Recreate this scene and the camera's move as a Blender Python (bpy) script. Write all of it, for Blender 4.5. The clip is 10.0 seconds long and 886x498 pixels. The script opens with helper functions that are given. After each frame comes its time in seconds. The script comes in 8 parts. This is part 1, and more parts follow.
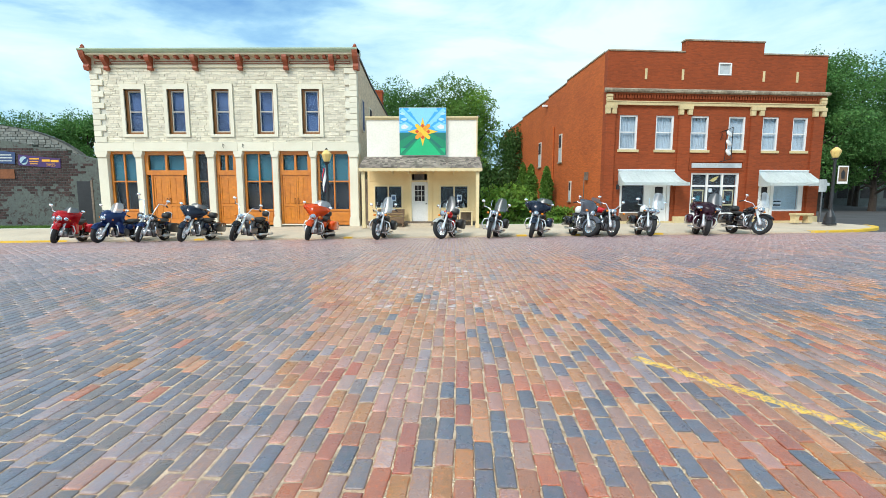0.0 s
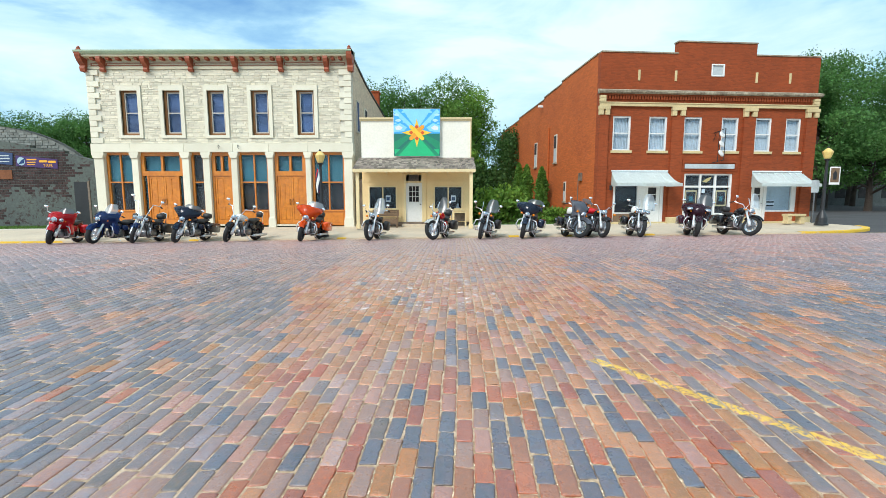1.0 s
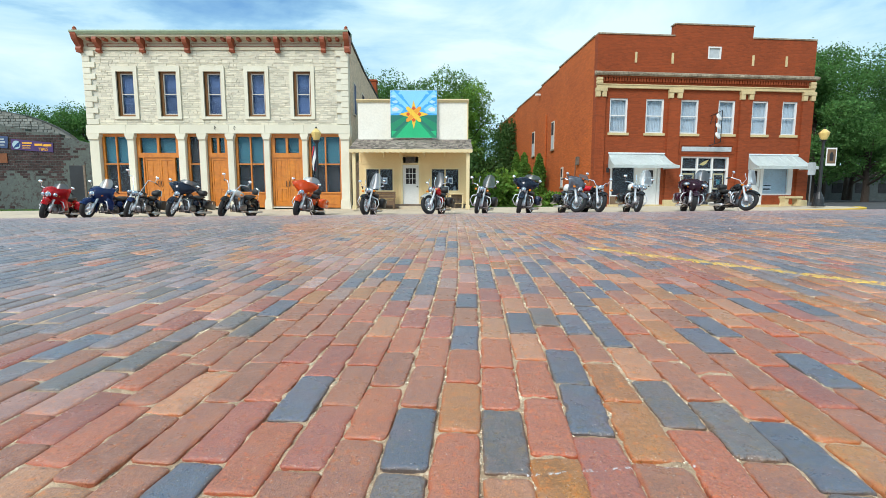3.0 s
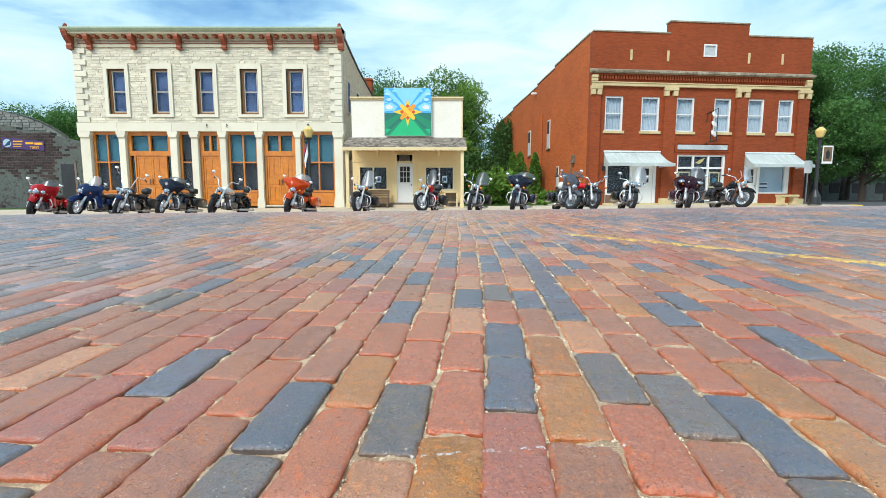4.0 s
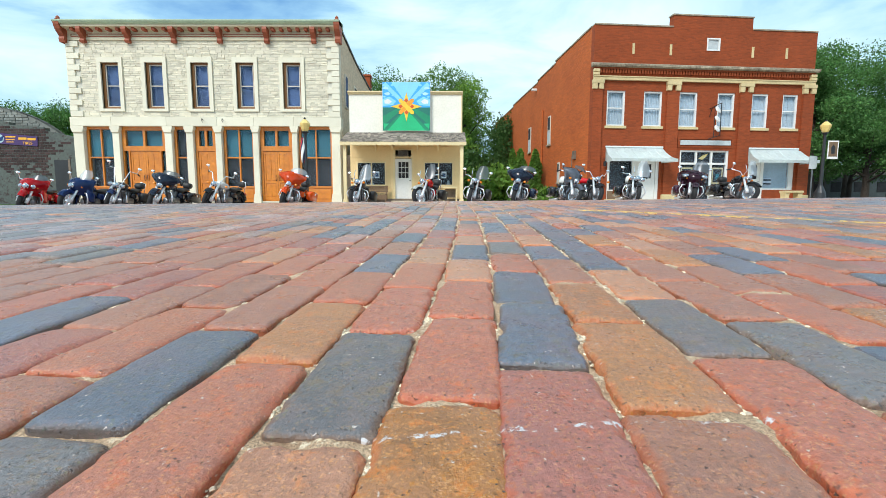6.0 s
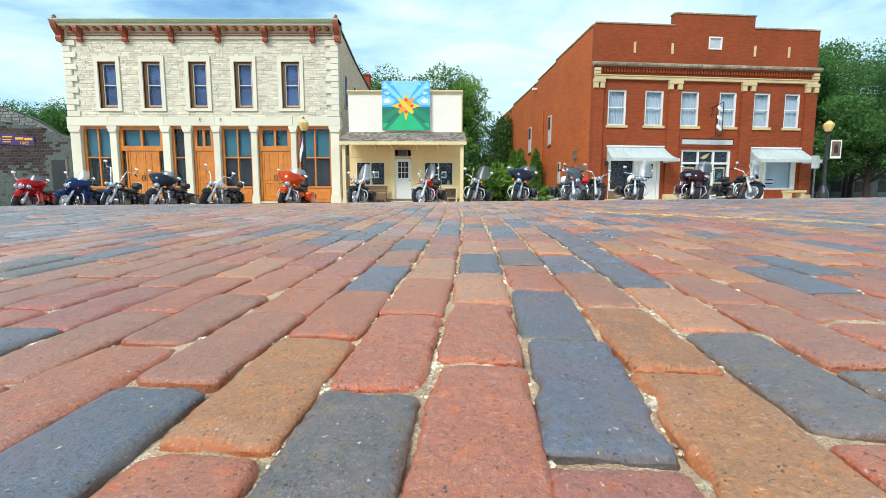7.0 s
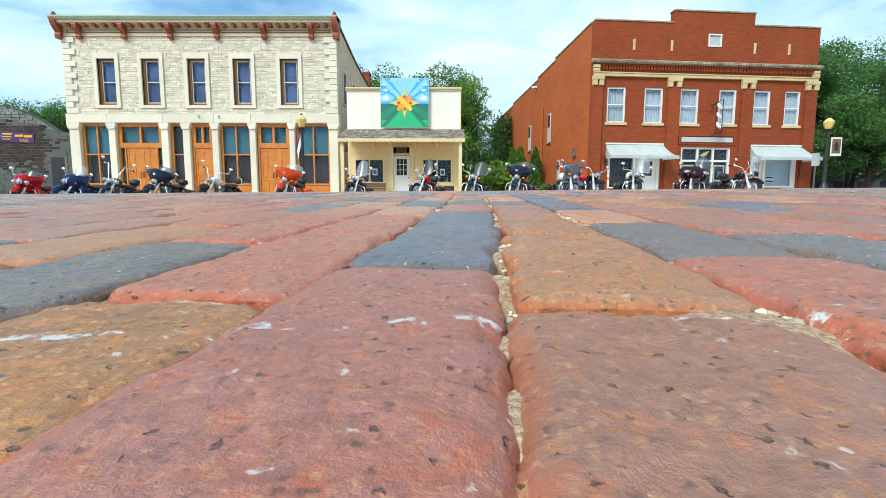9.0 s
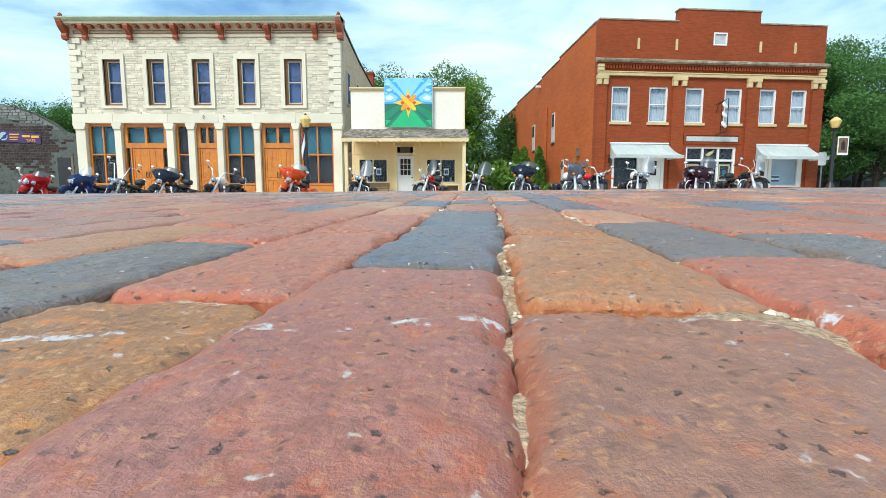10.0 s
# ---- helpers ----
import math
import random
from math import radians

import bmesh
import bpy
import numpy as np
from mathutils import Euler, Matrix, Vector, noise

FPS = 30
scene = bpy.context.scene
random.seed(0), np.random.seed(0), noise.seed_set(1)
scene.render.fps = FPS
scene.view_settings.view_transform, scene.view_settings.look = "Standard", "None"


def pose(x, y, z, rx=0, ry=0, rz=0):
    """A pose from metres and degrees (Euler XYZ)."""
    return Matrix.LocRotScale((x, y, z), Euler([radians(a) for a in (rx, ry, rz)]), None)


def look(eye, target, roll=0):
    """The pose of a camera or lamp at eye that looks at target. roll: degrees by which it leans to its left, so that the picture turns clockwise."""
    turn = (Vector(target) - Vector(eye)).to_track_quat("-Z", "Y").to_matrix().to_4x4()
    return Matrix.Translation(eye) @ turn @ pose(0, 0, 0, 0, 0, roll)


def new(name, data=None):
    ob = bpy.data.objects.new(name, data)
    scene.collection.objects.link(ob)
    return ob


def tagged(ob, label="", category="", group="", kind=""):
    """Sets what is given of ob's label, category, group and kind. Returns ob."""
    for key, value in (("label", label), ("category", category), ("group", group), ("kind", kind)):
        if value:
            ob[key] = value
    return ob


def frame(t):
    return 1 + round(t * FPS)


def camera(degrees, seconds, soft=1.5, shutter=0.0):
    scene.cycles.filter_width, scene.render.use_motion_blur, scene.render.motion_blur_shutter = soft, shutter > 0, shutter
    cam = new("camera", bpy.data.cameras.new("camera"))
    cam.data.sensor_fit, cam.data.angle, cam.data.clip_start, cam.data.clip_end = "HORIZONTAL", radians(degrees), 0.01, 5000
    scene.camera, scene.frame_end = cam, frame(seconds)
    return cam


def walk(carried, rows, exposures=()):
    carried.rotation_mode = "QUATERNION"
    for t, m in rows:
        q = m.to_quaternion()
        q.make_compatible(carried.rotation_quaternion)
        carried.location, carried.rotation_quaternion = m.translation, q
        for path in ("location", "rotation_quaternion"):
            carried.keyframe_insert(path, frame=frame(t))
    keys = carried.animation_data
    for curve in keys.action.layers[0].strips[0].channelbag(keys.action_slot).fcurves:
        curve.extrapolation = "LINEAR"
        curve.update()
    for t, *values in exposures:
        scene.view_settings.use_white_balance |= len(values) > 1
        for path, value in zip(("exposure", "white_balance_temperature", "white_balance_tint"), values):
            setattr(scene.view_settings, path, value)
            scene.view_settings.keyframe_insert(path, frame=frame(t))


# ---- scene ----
# ======== camera and walk ========
# World: x along the street, y from the camera to the shop fronts, z up.
cam = camera(89.57, 10.0, soft=0.8)
PATH = [  # seconds, x, y, z, yaw, pitch, roll
    (0, -0.769, -0.445, 1.452, 0.31, -6.48, -0.01),
    (0.5, -0.622, -0.512, 1.487, 0.30, -6.52, -0.03),
    (1, -0.454, -0.554, 1.518, 0.40, -6.57, -0.01),
    (1.5, -0.366, -0.525, 1.288, 0.42, -6.44, 0.01),
    (2, -0.353, -0.600, 0.932, 0.26, -6.34, 0.05),
    (2.5, -0.374, -0.671, 0.696, 0.20, -6.22, 0.08),
    (2.7, -0.381, -0.650, 0.613, 0.25, -6.24, 0.09),
    (3.8, -0.217, -0.467, 0.421, 0.06, -6.00, 0.06),
    (4, -0.160, -0.436, 0.388, 0.06, -6.01, 0.07),
    (4.5, -0.113, -0.370, 0.358, 0.03, -6.02, 0.12),
    (5, -0.177, -0.305, 0.306, 0.00, -6.00, 0.10),
    (5.5, -0.161, -0.245, 0.177, 0.05, -5.96, 0.08),
    (5.7, -0.142, -0.195, 0.177, 0.01, -5.96, 0.11),
    (6.8, -0.166, 0.010, 0.236, -0.04, -5.98, 0.05),
    (7, -0.161, 0.036, 0.197, -0.04, -5.98, 0.05),
    (7.5, -0.110, 0.092, 0.090, -0.04, -5.95, 0.14),
    (8, -0.081, 0.122, 0.159, -0.04, -5.96, 0.12),
    (8.5, -0.029, 0.113, 0.102, 0.06, -5.99, 0.07),
    (8.6, -0.016, 0.092, 0.059, 0.16, -6.07, 0.08),
    (9, -0.021, 0.059, 0.053, 0.15, -5.92, 0.13),
    (9.5, -0.020, 0.061, 0.053, 0.42, -5.93, 0.13),
    (10, -0.021, 0.061, 0.053, 0.63, -5.95, 0.10),
]
walk(cam, [(t, pose(x, y, z, 90 + p, 0, w) @ pose(0, 0, 0, 0, 0, r)) for t, x, y, z, w, p, r in PATH],
     exposures=[(0, 0.22), (0.9, 0.21), (1.5, 0.10), (2.3, 0.09), (2.7, 0.09), (3.8, 0.19), (6.8, 0.22), (10, 0.22)])

# ======== light ========
world = bpy.data.worlds.new("sky")
scene.world = world
world.use_nodes = True
wn, wl = world.node_tree.nodes, world.node_tree.links
for n in list(wn):
    wn.remove(n)
w_out = wn.new("ShaderNodeOutputWorld")
w_bg = wn.new("ShaderNodeBackground")
w_sky = wn.new("ShaderNodeTexSky")
w_sky.sky_type, w_sky.sun_disc = "NISHITA", False
w_sky.sun_elevation, w_sky.sun_rotation = radians(45), radians(217)
w_co = wn.new("ShaderNodeTexCoord")
w_map = wn.new("ShaderNodeMapping")
w_map.inputs["Scale"].default_value = (1.0, 1.0, 3.2)
w_map.inputs["Location"].default_value = (0.3, 0.1, 0.4)
w_noise = wn.new("ShaderNodeTexNoise")
w_noise.inputs["Scale"].default_value = 2.3
w_noise.inputs["Detail"].default_value = 7.0
w_noise.inputs["Roughness"].default_value = 0.55
w_noise.inputs["Distortion"].default_value = 0.4
w_ramp = wn.new("ShaderNodeValToRGB")
w_ramp.color_ramp.elements[0].position = 0.27
w_ramp.color_ramp.elements[0].color = (0.0, 0.0, 0.0, 1)
w_ramp.color_ramp.elements[1].position = 0.46
w_ramp.color_ramp.elements[1].color = (1, 1, 1, 1)
w_cloud = wn.new("ShaderNodeValToRGB")  # cloud colour, grey folds to bright tops
w_cloud.color_ramp.elements[0].position = 0.40
w_cloud.color_ramp.elements[0].color = (3.2, 5.5, 7.0, 1)
w_cloud.color_ramp.elements[1].position = 0.62
w_cloud.color_ramp.elements[1].color = (6.0, 7.6, 8.3, 1)
w_mix = wn.new("ShaderNodeMix")
w_mix.data_type = "RGBA"
wl.new(w_co.outputs["Generated"], w_map.inputs["Vector"])
wl.new(w_map.outputs["Vector"], w_noise.inputs["Vector"])
wl.new(w_noise.outputs["Fac"], w_ramp.inputs["Fac"])
wl.new(w_noise.outputs["Fac"], w_cloud.inputs["Fac"])
wl.new(w_ramp.outputs["Color"], w_mix.inputs["Factor"])
w_deep = wn.new("ShaderNodeHueSaturation")
w_deep.inputs["Saturation"].default_value, w_deep.inputs["Value"].default_value = 1.35, 1.35
wl.new(w_sky.outputs["Color"], w_deep.inputs["Color"])
wl.new(w_deep.outputs["Color"], w_mix.inputs["A"])
wl.new(w_cloud.outputs["Color"], w_mix.inputs["B"])
wl.new(w_mix.outputs["Result"], w_bg.inputs["Color"])
wl.new(w_bg.outputs["Background"], w_out.inputs["Surface"])
w_bg.inputs["Strength"].default_value = 0.13

sun = new("sun", bpy.data.lights.new("sun", "SUN"))
sun.data.energy, sun.data.angle, sun.data.color = 2.8, radians(20), (1.0, 0.972, 0.93)
sun.matrix_world = look((-21, -20, 34), (0, 8, 0))
scene.view_settings.exposure = 0.25
# ======== materials ========
def material(name, colour, rough=0.7, metal=0.0, vary=0.12, grain=60.0, bump=0.15, tint=None, blotch=1.2, spec=0.5,
             stain=None, stain_at=0.62, island=False, coat=0.0, space="Object", bump_scale=None, depth=0.004):
    """A surface with colour variation at two scales, fine relief and uneven gloss."""
    m = bpy.data.materials.new(name)
    m.use_nodes = True
    n, l = m.node_tree.nodes, m.node_tree.links
    bsdf = n["Principled BSDF"]
    bsdf.inputs["Metallic"].default_value = metal
    bsdf.inputs["Specular IOR Level"].default_value = spec
    bsdf.inputs["Coat Weight"].default_value = coat
    co = n.new("ShaderNodeTexCoord")
    if space == "World":
        co = n.new("ShaderNodeNewGeometry")
    vec = co.outputs["Position"] if space == "World" else co.outputs[space]
    fine, big = n.new("ShaderNodeTexNoise"), n.new("ShaderNodeTexNoise")
    fine.inputs["Scale"].default_value, fine.inputs["Detail"].default_value = grain, 5.0
    big.inputs["Scale"].default_value, big.inputs["Detail"].default_value = blotch, 6.0
    big.inputs["Roughness"].default_value = 0.62
    l.new(vec, fine.inputs["Vector"])
    l.new(vec, big.inputs["Vector"])
    tint = tint or tuple(c * (1 - 2.2 * vary) for c in colour)
    mix = n.new("ShaderNodeMix")
    mix.data_type = "RGBA"
    mix.inputs["A"].default_value, mix.inputs["B"].default_value = (*colour, 1), (*tint, 1)
    ramp = n.new("ShaderNodeMapRange")
    ramp.inputs["From Min"].default_value, ramp.inputs["From Max"].default_value = 0.35, 0.68
    l.new(big.outputs["Fac"], ramp.inputs["Value"])
    l.new(ramp.outputs["Result"], mix.inputs["Factor"])
    hsv = n.new("ShaderNodeHueSaturation")
    val = n.new("ShaderNodeMapRange")
    val.inputs["To Min"].default_value, val.inputs["To Max"].default_value = 1 - 1.6 * vary, 1 + 1.6 * vary
    val.inputs["From Min"].default_value, val.inputs["From Max"].default_value = 0.25, 0.75
    l.new(fine.outputs["Fac"], val.inputs["Value"])
    l.new(val.outputs["Result"], hsv.inputs["Value"])
    l.new(mix.outputs["Result"], hsv.inputs["Color"])
    last = hsv.outputs["Color"]
    if island:  # each loose piece and each object has a tone of its own
        geo, info = n.new("ShaderNodeNewGeometry"), n.new("ShaderNodeObjectInfo")
        add = n.new("ShaderNodeMath")
        add.operation = "ADD"
        l.new(geo.outputs["Random Per Island"], add.inputs[0])
        l.new(info.outputs["Random"], add.inputs[1])
        fract = n.new("ShaderNodeMath")
        fract.operation = "FRACT"
        l.new(add.outputs[0], fract.inputs[0])
        own = n.new("ShaderNodeHueSaturation")
        r1 = n.new("ShaderNodeMapRange")
        r1.inputs["To Min"].default_value, r1.inputs["To Max"].default_value = 1 - island, 1 + island
        r2 = n.new("ShaderNodeMapRange")
        r2.inputs["To Min"].default_value, r2.inputs["To Max"].default_value = 0.5 - 0.03 * island, 0.5 + 0.03 * island
        mul = n.new("ShaderNodeMath")
        mul.operation = "MULTIPLY"
        mul.inputs[1].default_value = 7.31
        fr2 = n.new("ShaderNodeMath")
        fr2.operation = "FRACT"
        l.new(fract.outputs[0], mul.inputs[0])
        l.new(mul.outputs[0], fr2.inputs[0])
        l.new(fract.outputs[0], r1.inputs["Value"])
        l.new(fr2.outputs[0], r2.inputs["Value"])
        l.new(r1.outputs["Result"], own.inputs["Value"])
        l.new(r2.outputs["Result"], own.inputs["Hue"])
        l.new(last, own.inputs["Color"])
        last = own.outputs["Color"]
    if stain:
        st = n.new("ShaderNodeTexNoise")
        st.inputs["Scale"].default_value, st.inputs["Detail"].default_value = blotch * 5.3, 8.0
        st.inputs["Roughness"].default_value = 0.7
        l.new(vec, st.inputs["Vector"])
        sr = n.new("ShaderNodeMapRange")
        sr.inputs["From Min"].default_value, sr.inputs["From Max"].default_value = stain_at, stain_at + 0.07
        l.new(st.outputs["Fac"], sr.inputs["Value"])
        sm = n.new("ShaderNodeMix")
        sm.data_type = "RGBA"
        sm.inputs["B"].default_value = (*stain, 1)
        l.new(sr.outputs["Result"], sm.inputs["Factor"])
        l.new(last, sm.inputs["A"])
        last = sm.outputs["Result"]
    l.new(last, bsdf.inputs["Base Color"])
    rr = n.new("ShaderNodeMapRange")
    rr.inputs["To Min"].default_value, rr.inputs["To Max"].default_value = max(rough - 0.1, 0.02), min(rough + 0.1, 1.0)
    l.new(big.outputs["Fac"], rr.inputs["Value"])
    l.new(rr.outputs["Result"], bsdf.inputs["Roughness"])
    if bump > 0:
        bp = n.new("ShaderNodeBump")
        bp.inputs["Strength"].default_value, bp.inputs["Distance"].default_value = bump, depth
        if bump_scale:
            bn = n.new("ShaderNodeTexNoise")
            bn.inputs["Scale"].default_value, bn.inputs["Detail"].default_value = bump_scale, 6.0
            l.new(vec, bn.inputs["Vector"])
            l.new(bn.outputs["Fac"], bp.inputs["Height"])
        else:
            l.new(fine.outputs["Fac"], bp.inputs["Height"])
        l.new(bp.outputs["Normal"], bsdf.inputs["Normal"])
    return m


def paver(name, colour, tint):
    """Worn street brick: grain, pits, pale grit, rusty edges, and the old yellow line where it crosses."""
    m = material(name, colour, rough=0.29, vary=0.17, grain=200.0, bump=0.0, tint=tint, blotch=9.0, island=0.16, space="World", spec=0.9)
    n, l = m.node_tree.nodes, m.node_tree.links
    bsdf = n["Principled BSDF"]
    bsdf.inputs["Sheen Weight"].default_value, bsdf.inputs["Sheen Roughness"].default_value = 0.06, 0.35  # fine dust
    bsdf.inputs["Sheen Tint"].default_value = (1.0, 0.86, 0.86, 1)
    last = bsdf.inputs["Base Color"].links[0].from_socket
    geo = n.new("ShaderNodeNewGeometry")
    pos = geo.outputs["Position"]

    def blend(fac, colour_b):
        nonlocal last
        x = n.new("ShaderNodeMix")
        x.data_type = "RGBA"
        x.inputs["B"].default_value = (*colour_b, 1)
        l.new(fac, x.inputs["Factor"])
        l.new(last, x.inputs["A"])
        last = x.outputs["Result"]

    def spots(scale, low, high, detail=3.0, rough=0.6):
        t = n.new("ShaderNodeTexNoise")
        t.inputs["Scale"].default_value, t.inputs["Detail"].default_value = scale, detail
        t.inputs["Roughness"].default_value = rough
        r = n.new("ShaderNodeMapRange")
        r.inputs["From Min"].default_value, r.inputs["From Max"].default_value = low, high
        l.new(pos, t.inputs["Vector"])
        l.new(t.outputs["Fac"], r.inputs["Value"])
        return r.outputs["Result"], t.outputs["Fac"]

    def flecks(scale, size, pick):
        """Round grains: one in some cells of a lattice of about 1 / scale metres."""
        v = n.new("ShaderNodeTexVoronoi")
        v.inputs["Scale"].default_value, v.inputs["Randomness"].default_value = scale, 1.0
        bend = n.new("ShaderNodeVectorMath")
        bend.operation = "MULTIPLY_ADD"
        warp = n.new("ShaderNodeTexNoise")
        warp.inputs["Scale"].default_value, warp.inputs["Detail"].default_value = scale * 1.3, 3.0
        l.new(pos, warp.inputs["Vector"])
        l.new(warp.outputs["Color"], bend.inputs[0])
        bend.inputs[1].default_value = (1.6 / scale, 1.6 / scale, 1.6 / scale)
        l.new(pos, bend.inputs[2])
        l.new(bend.outputs[0], v.inputs["Vector"])
        r = n.new("ShaderNodeMapRange")
        r.inputs["From Min"].default_value, r.inputs["From Max"].default_value = size, size * 0.45
        l.new(v.outputs["Distance"], r.inputs["Value"])
        sc = n.new("ShaderNodeSeparateColor")
        l.new(v.outputs["Color"], sc.inputs[0])
        g = n.new("ShaderNodeMath")
        g.operation = "GREATER_THAN"
        g.inputs[1].default_value = pick
        l.new(sc.outputs[0], g.inputs[0])
        q = n.new("ShaderNodeMath")
        q.operation = "MULTIPLY"
        l.new(r.outputs["Result"], q.inputs[0])
        l.new(g.outputs[0], q.inputs[1])
        return q.outputs[0]

    film, _ = spots(13.0, 0.47, 0.66, 5.0, 0.62)  # grey-mauve polish left by tyres
    blend(film, tuple(0.70 * c + 0.30 * k for c, k in zip(colour, (0.25, 0.138, 0.136))))
    rusty, _ = spots(48.0, 0.54, 0.66, 6.0, 0.68)
    blend(rusty, tuple(min(1.0, c * k) for c, k in zip(colour, (1.32, 1.0, 0.62))))
    worn = n.new("ShaderNodeAttribute")
    worn.attribute_name = "chipped"
    chip = n.new("ShaderNodeMapRange")
    chip.inputs["From Min"].default_value, chip.inputs["From Max"].default_value = 0.15, 0.80
    chip.inputs["To Max"].default_value = 0.62
    l.new(worn.outputs["Fac"], chip.inputs["Value"])
    blend(chip.outputs["Result"], tuple(min(1.0, c * k) for c, k in zip(colour, (1.25, 0.70, 0.32))))
    blend(flecks(150.0, 0.36, 0.62), tuple(min(1.0, c * k) for c, k in zip(colour, (1.22, 1.12, 0.62))))
    blend(flecks(290.0, 0.46, 0.46), tuple(min(1.0, 0.6 * c + k * (0.25 + 2.1 * colour[0])) for c, k in zip(colour, (0.27, 0.135, 0.055))))
    blend(flecks(210.0, 0.38, 0.74), tuple(c * 0.45 for c in colour))
    pit = flecks(250.0, 0.32, 0.88)
    blend(pit, (0.095, 0.062, 0.052))
    blend(flecks(170.0, 0.27, 0.925), (0.62, 0.52, 0.46))
    grit, _ = spots(30.0, 0.68, 0.73, 10.0, 0.78)
    blend(grit, (0.66, 0.60, 0.60))
    # yellow line along the diagonal that starts at (0.80, 3.16)
    sep = n.new("ShaderNodeSeparateXYZ")
    l.new(pos, sep.inputs[0])

    def calc(op, a, b):
        q = n.new("ShaderNodeMath")
        q.operation = op
        for i, v in enumerate((a, b)):
            if isinstance(v, (int, float)):
                q.inputs[i].default_value = v
            else:
                l.new(v, q.inputs[i])
        return q.outputs[0]
    # rust washed over several bricks at a time
    wash, _ = spots(3.6, 0.50, 0.70, 6.0, 0.62)
    blend(calc("MULTIPLY", wash, 0.46 if colour[0] > 0.25 else 0.10), tuple(0.45 * c + 0.55 * k for c, k in zip(colour, (0.50, 0.185, 0.088))))
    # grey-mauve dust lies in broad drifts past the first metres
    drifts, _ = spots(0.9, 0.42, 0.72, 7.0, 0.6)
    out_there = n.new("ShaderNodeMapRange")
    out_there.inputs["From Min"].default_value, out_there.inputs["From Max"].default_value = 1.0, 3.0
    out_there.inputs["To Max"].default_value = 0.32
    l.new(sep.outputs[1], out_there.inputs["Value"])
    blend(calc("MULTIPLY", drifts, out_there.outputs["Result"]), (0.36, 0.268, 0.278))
    # towards the far kerb the grazing sky sheen is painted in as pale mauve
    far_sheen = n.new("ShaderNodeMapRange")
    far_sheen.inputs["From Min"].default_value, far_sheen.inputs["From Max"].default_value = 5.0, 13.0
    far_sheen.inputs["To Max"].default_value = 0.68
    l.new(sep.outputs[1], far_sheen.inputs["Value"])
    blend(far_sheen.outputs["Result"], (0.45, 0.300, 0.295))
    across = calc("ABSOLUTE", calc("ADD", calc("MULTIPLY", calc("SUBTRACT", sep.outputs[0], 0.80), 0.780),
                                   calc("MULTIPLY", calc("SUBTRACT", sep.outputs[1], 3.16), 0.625)), 0.0)
    along = calc("SUBTRACT", calc("MULTIPLY", calc("SUBTRACT", sep.outputs[0], 0.80), 0.625),
                 calc("MULTIPLY", calc("SUBTRACT", sep.outputs[1], 3.16), 0.780))
    wear, _ = spots(34.0, 0.40, 0.52, 7.0, 0.66)
    line = calc("MULTIPLY", calc("LESS_THAN", across, 0.05), calc("MULTIPLY", calc("GREATER_THAN", along, 0.0), calc("LESS_THAN", along, 7.5)))
    blend(calc("MULTIPLY", line, wear), (0.78, 0.47, 0.06))
    # crumbs of an old white line
    crumb, _ = spots(80.0, 0.53, 0.60, 6.0, 0.7)
    stray, wander = spots(22.0, 0, 1, 2.0)
    near = calc("LESS_THAN", calc("ABSOLUTE", calc("ADD", calc("SUBTRACT", calc("SUBTRACT", sep.outputs[1], 0.2105), calc("MULTIPLY", sep.outputs[0], 0.075)), calc("MULTIPLY", wander, -0.016)), 0.0), 0.0042)
    where = calc("MULTIPLY", calc("GREATER_THAN", sep.outputs[0], -0.21), calc("LESS_THAN", sep.outputs[0], 0.15))
    blend(calc("MULTIPLY", crumb, calc("MULTIPLY", near, where)), (0.66, 0.62, 0.62))
    # white remains where an older marking ran up the street
    flake, _ = spots(6.5, 0.55, 0.60, 8.0, 0.74)
    lane = calc("MULTIPLY", calc("LESS_THAN", calc("ABSOLUTE", calc("ADD", sep.outputs[0], 0.85), 0.0), 1.1),
                calc("LESS_THAN", calc("ABSOLUTE", calc("SUBTRACT", sep.outputs[1], 6.9), 0.0), 2.3))
    blend(calc("MULTIPLY", flake, calc("MULTIPLY", lane, 0.9)), (0.62, 0.54, 0.53))
    l.new(last, bsdf.inputs["Base Color"])
    b1, b2 = n.new("ShaderNodeBump"), n.new("ShaderNodeBump")
    b1.inputs["Strength"].default_value, b1.inputs["Distance"].default_value = 0.7, 0.0034
    b2.inputs["Strength"].default_value, b2.inputs["Distance"].default_value = 0.6, 0.006
    h1, f1 = spots(240.0, 0, 1, 6.0, 0.7)
    h2, f2 = spots(34.0, 0, 1, 4.0)
    l.new(f1, b1.inputs["Height"])
    l.new(f2, b2.inputs["Height"])
    b3 = n.new("ShaderNodeBump")
    b3.inputs["Strength"].default_value, b3.inputs["Distance"].default_value, b3.invert = 0.9, 0.0025, True
    l.new(pit, b3.inputs["Height"])
    l.new(b2.outputs["Normal"], b3.inputs["Normal"])
    l.new(b3.outputs["Normal"], b1.inputs["Normal"])
    l.new(b1.outputs["Normal"], bsdf.inputs["Normal"])
    return m


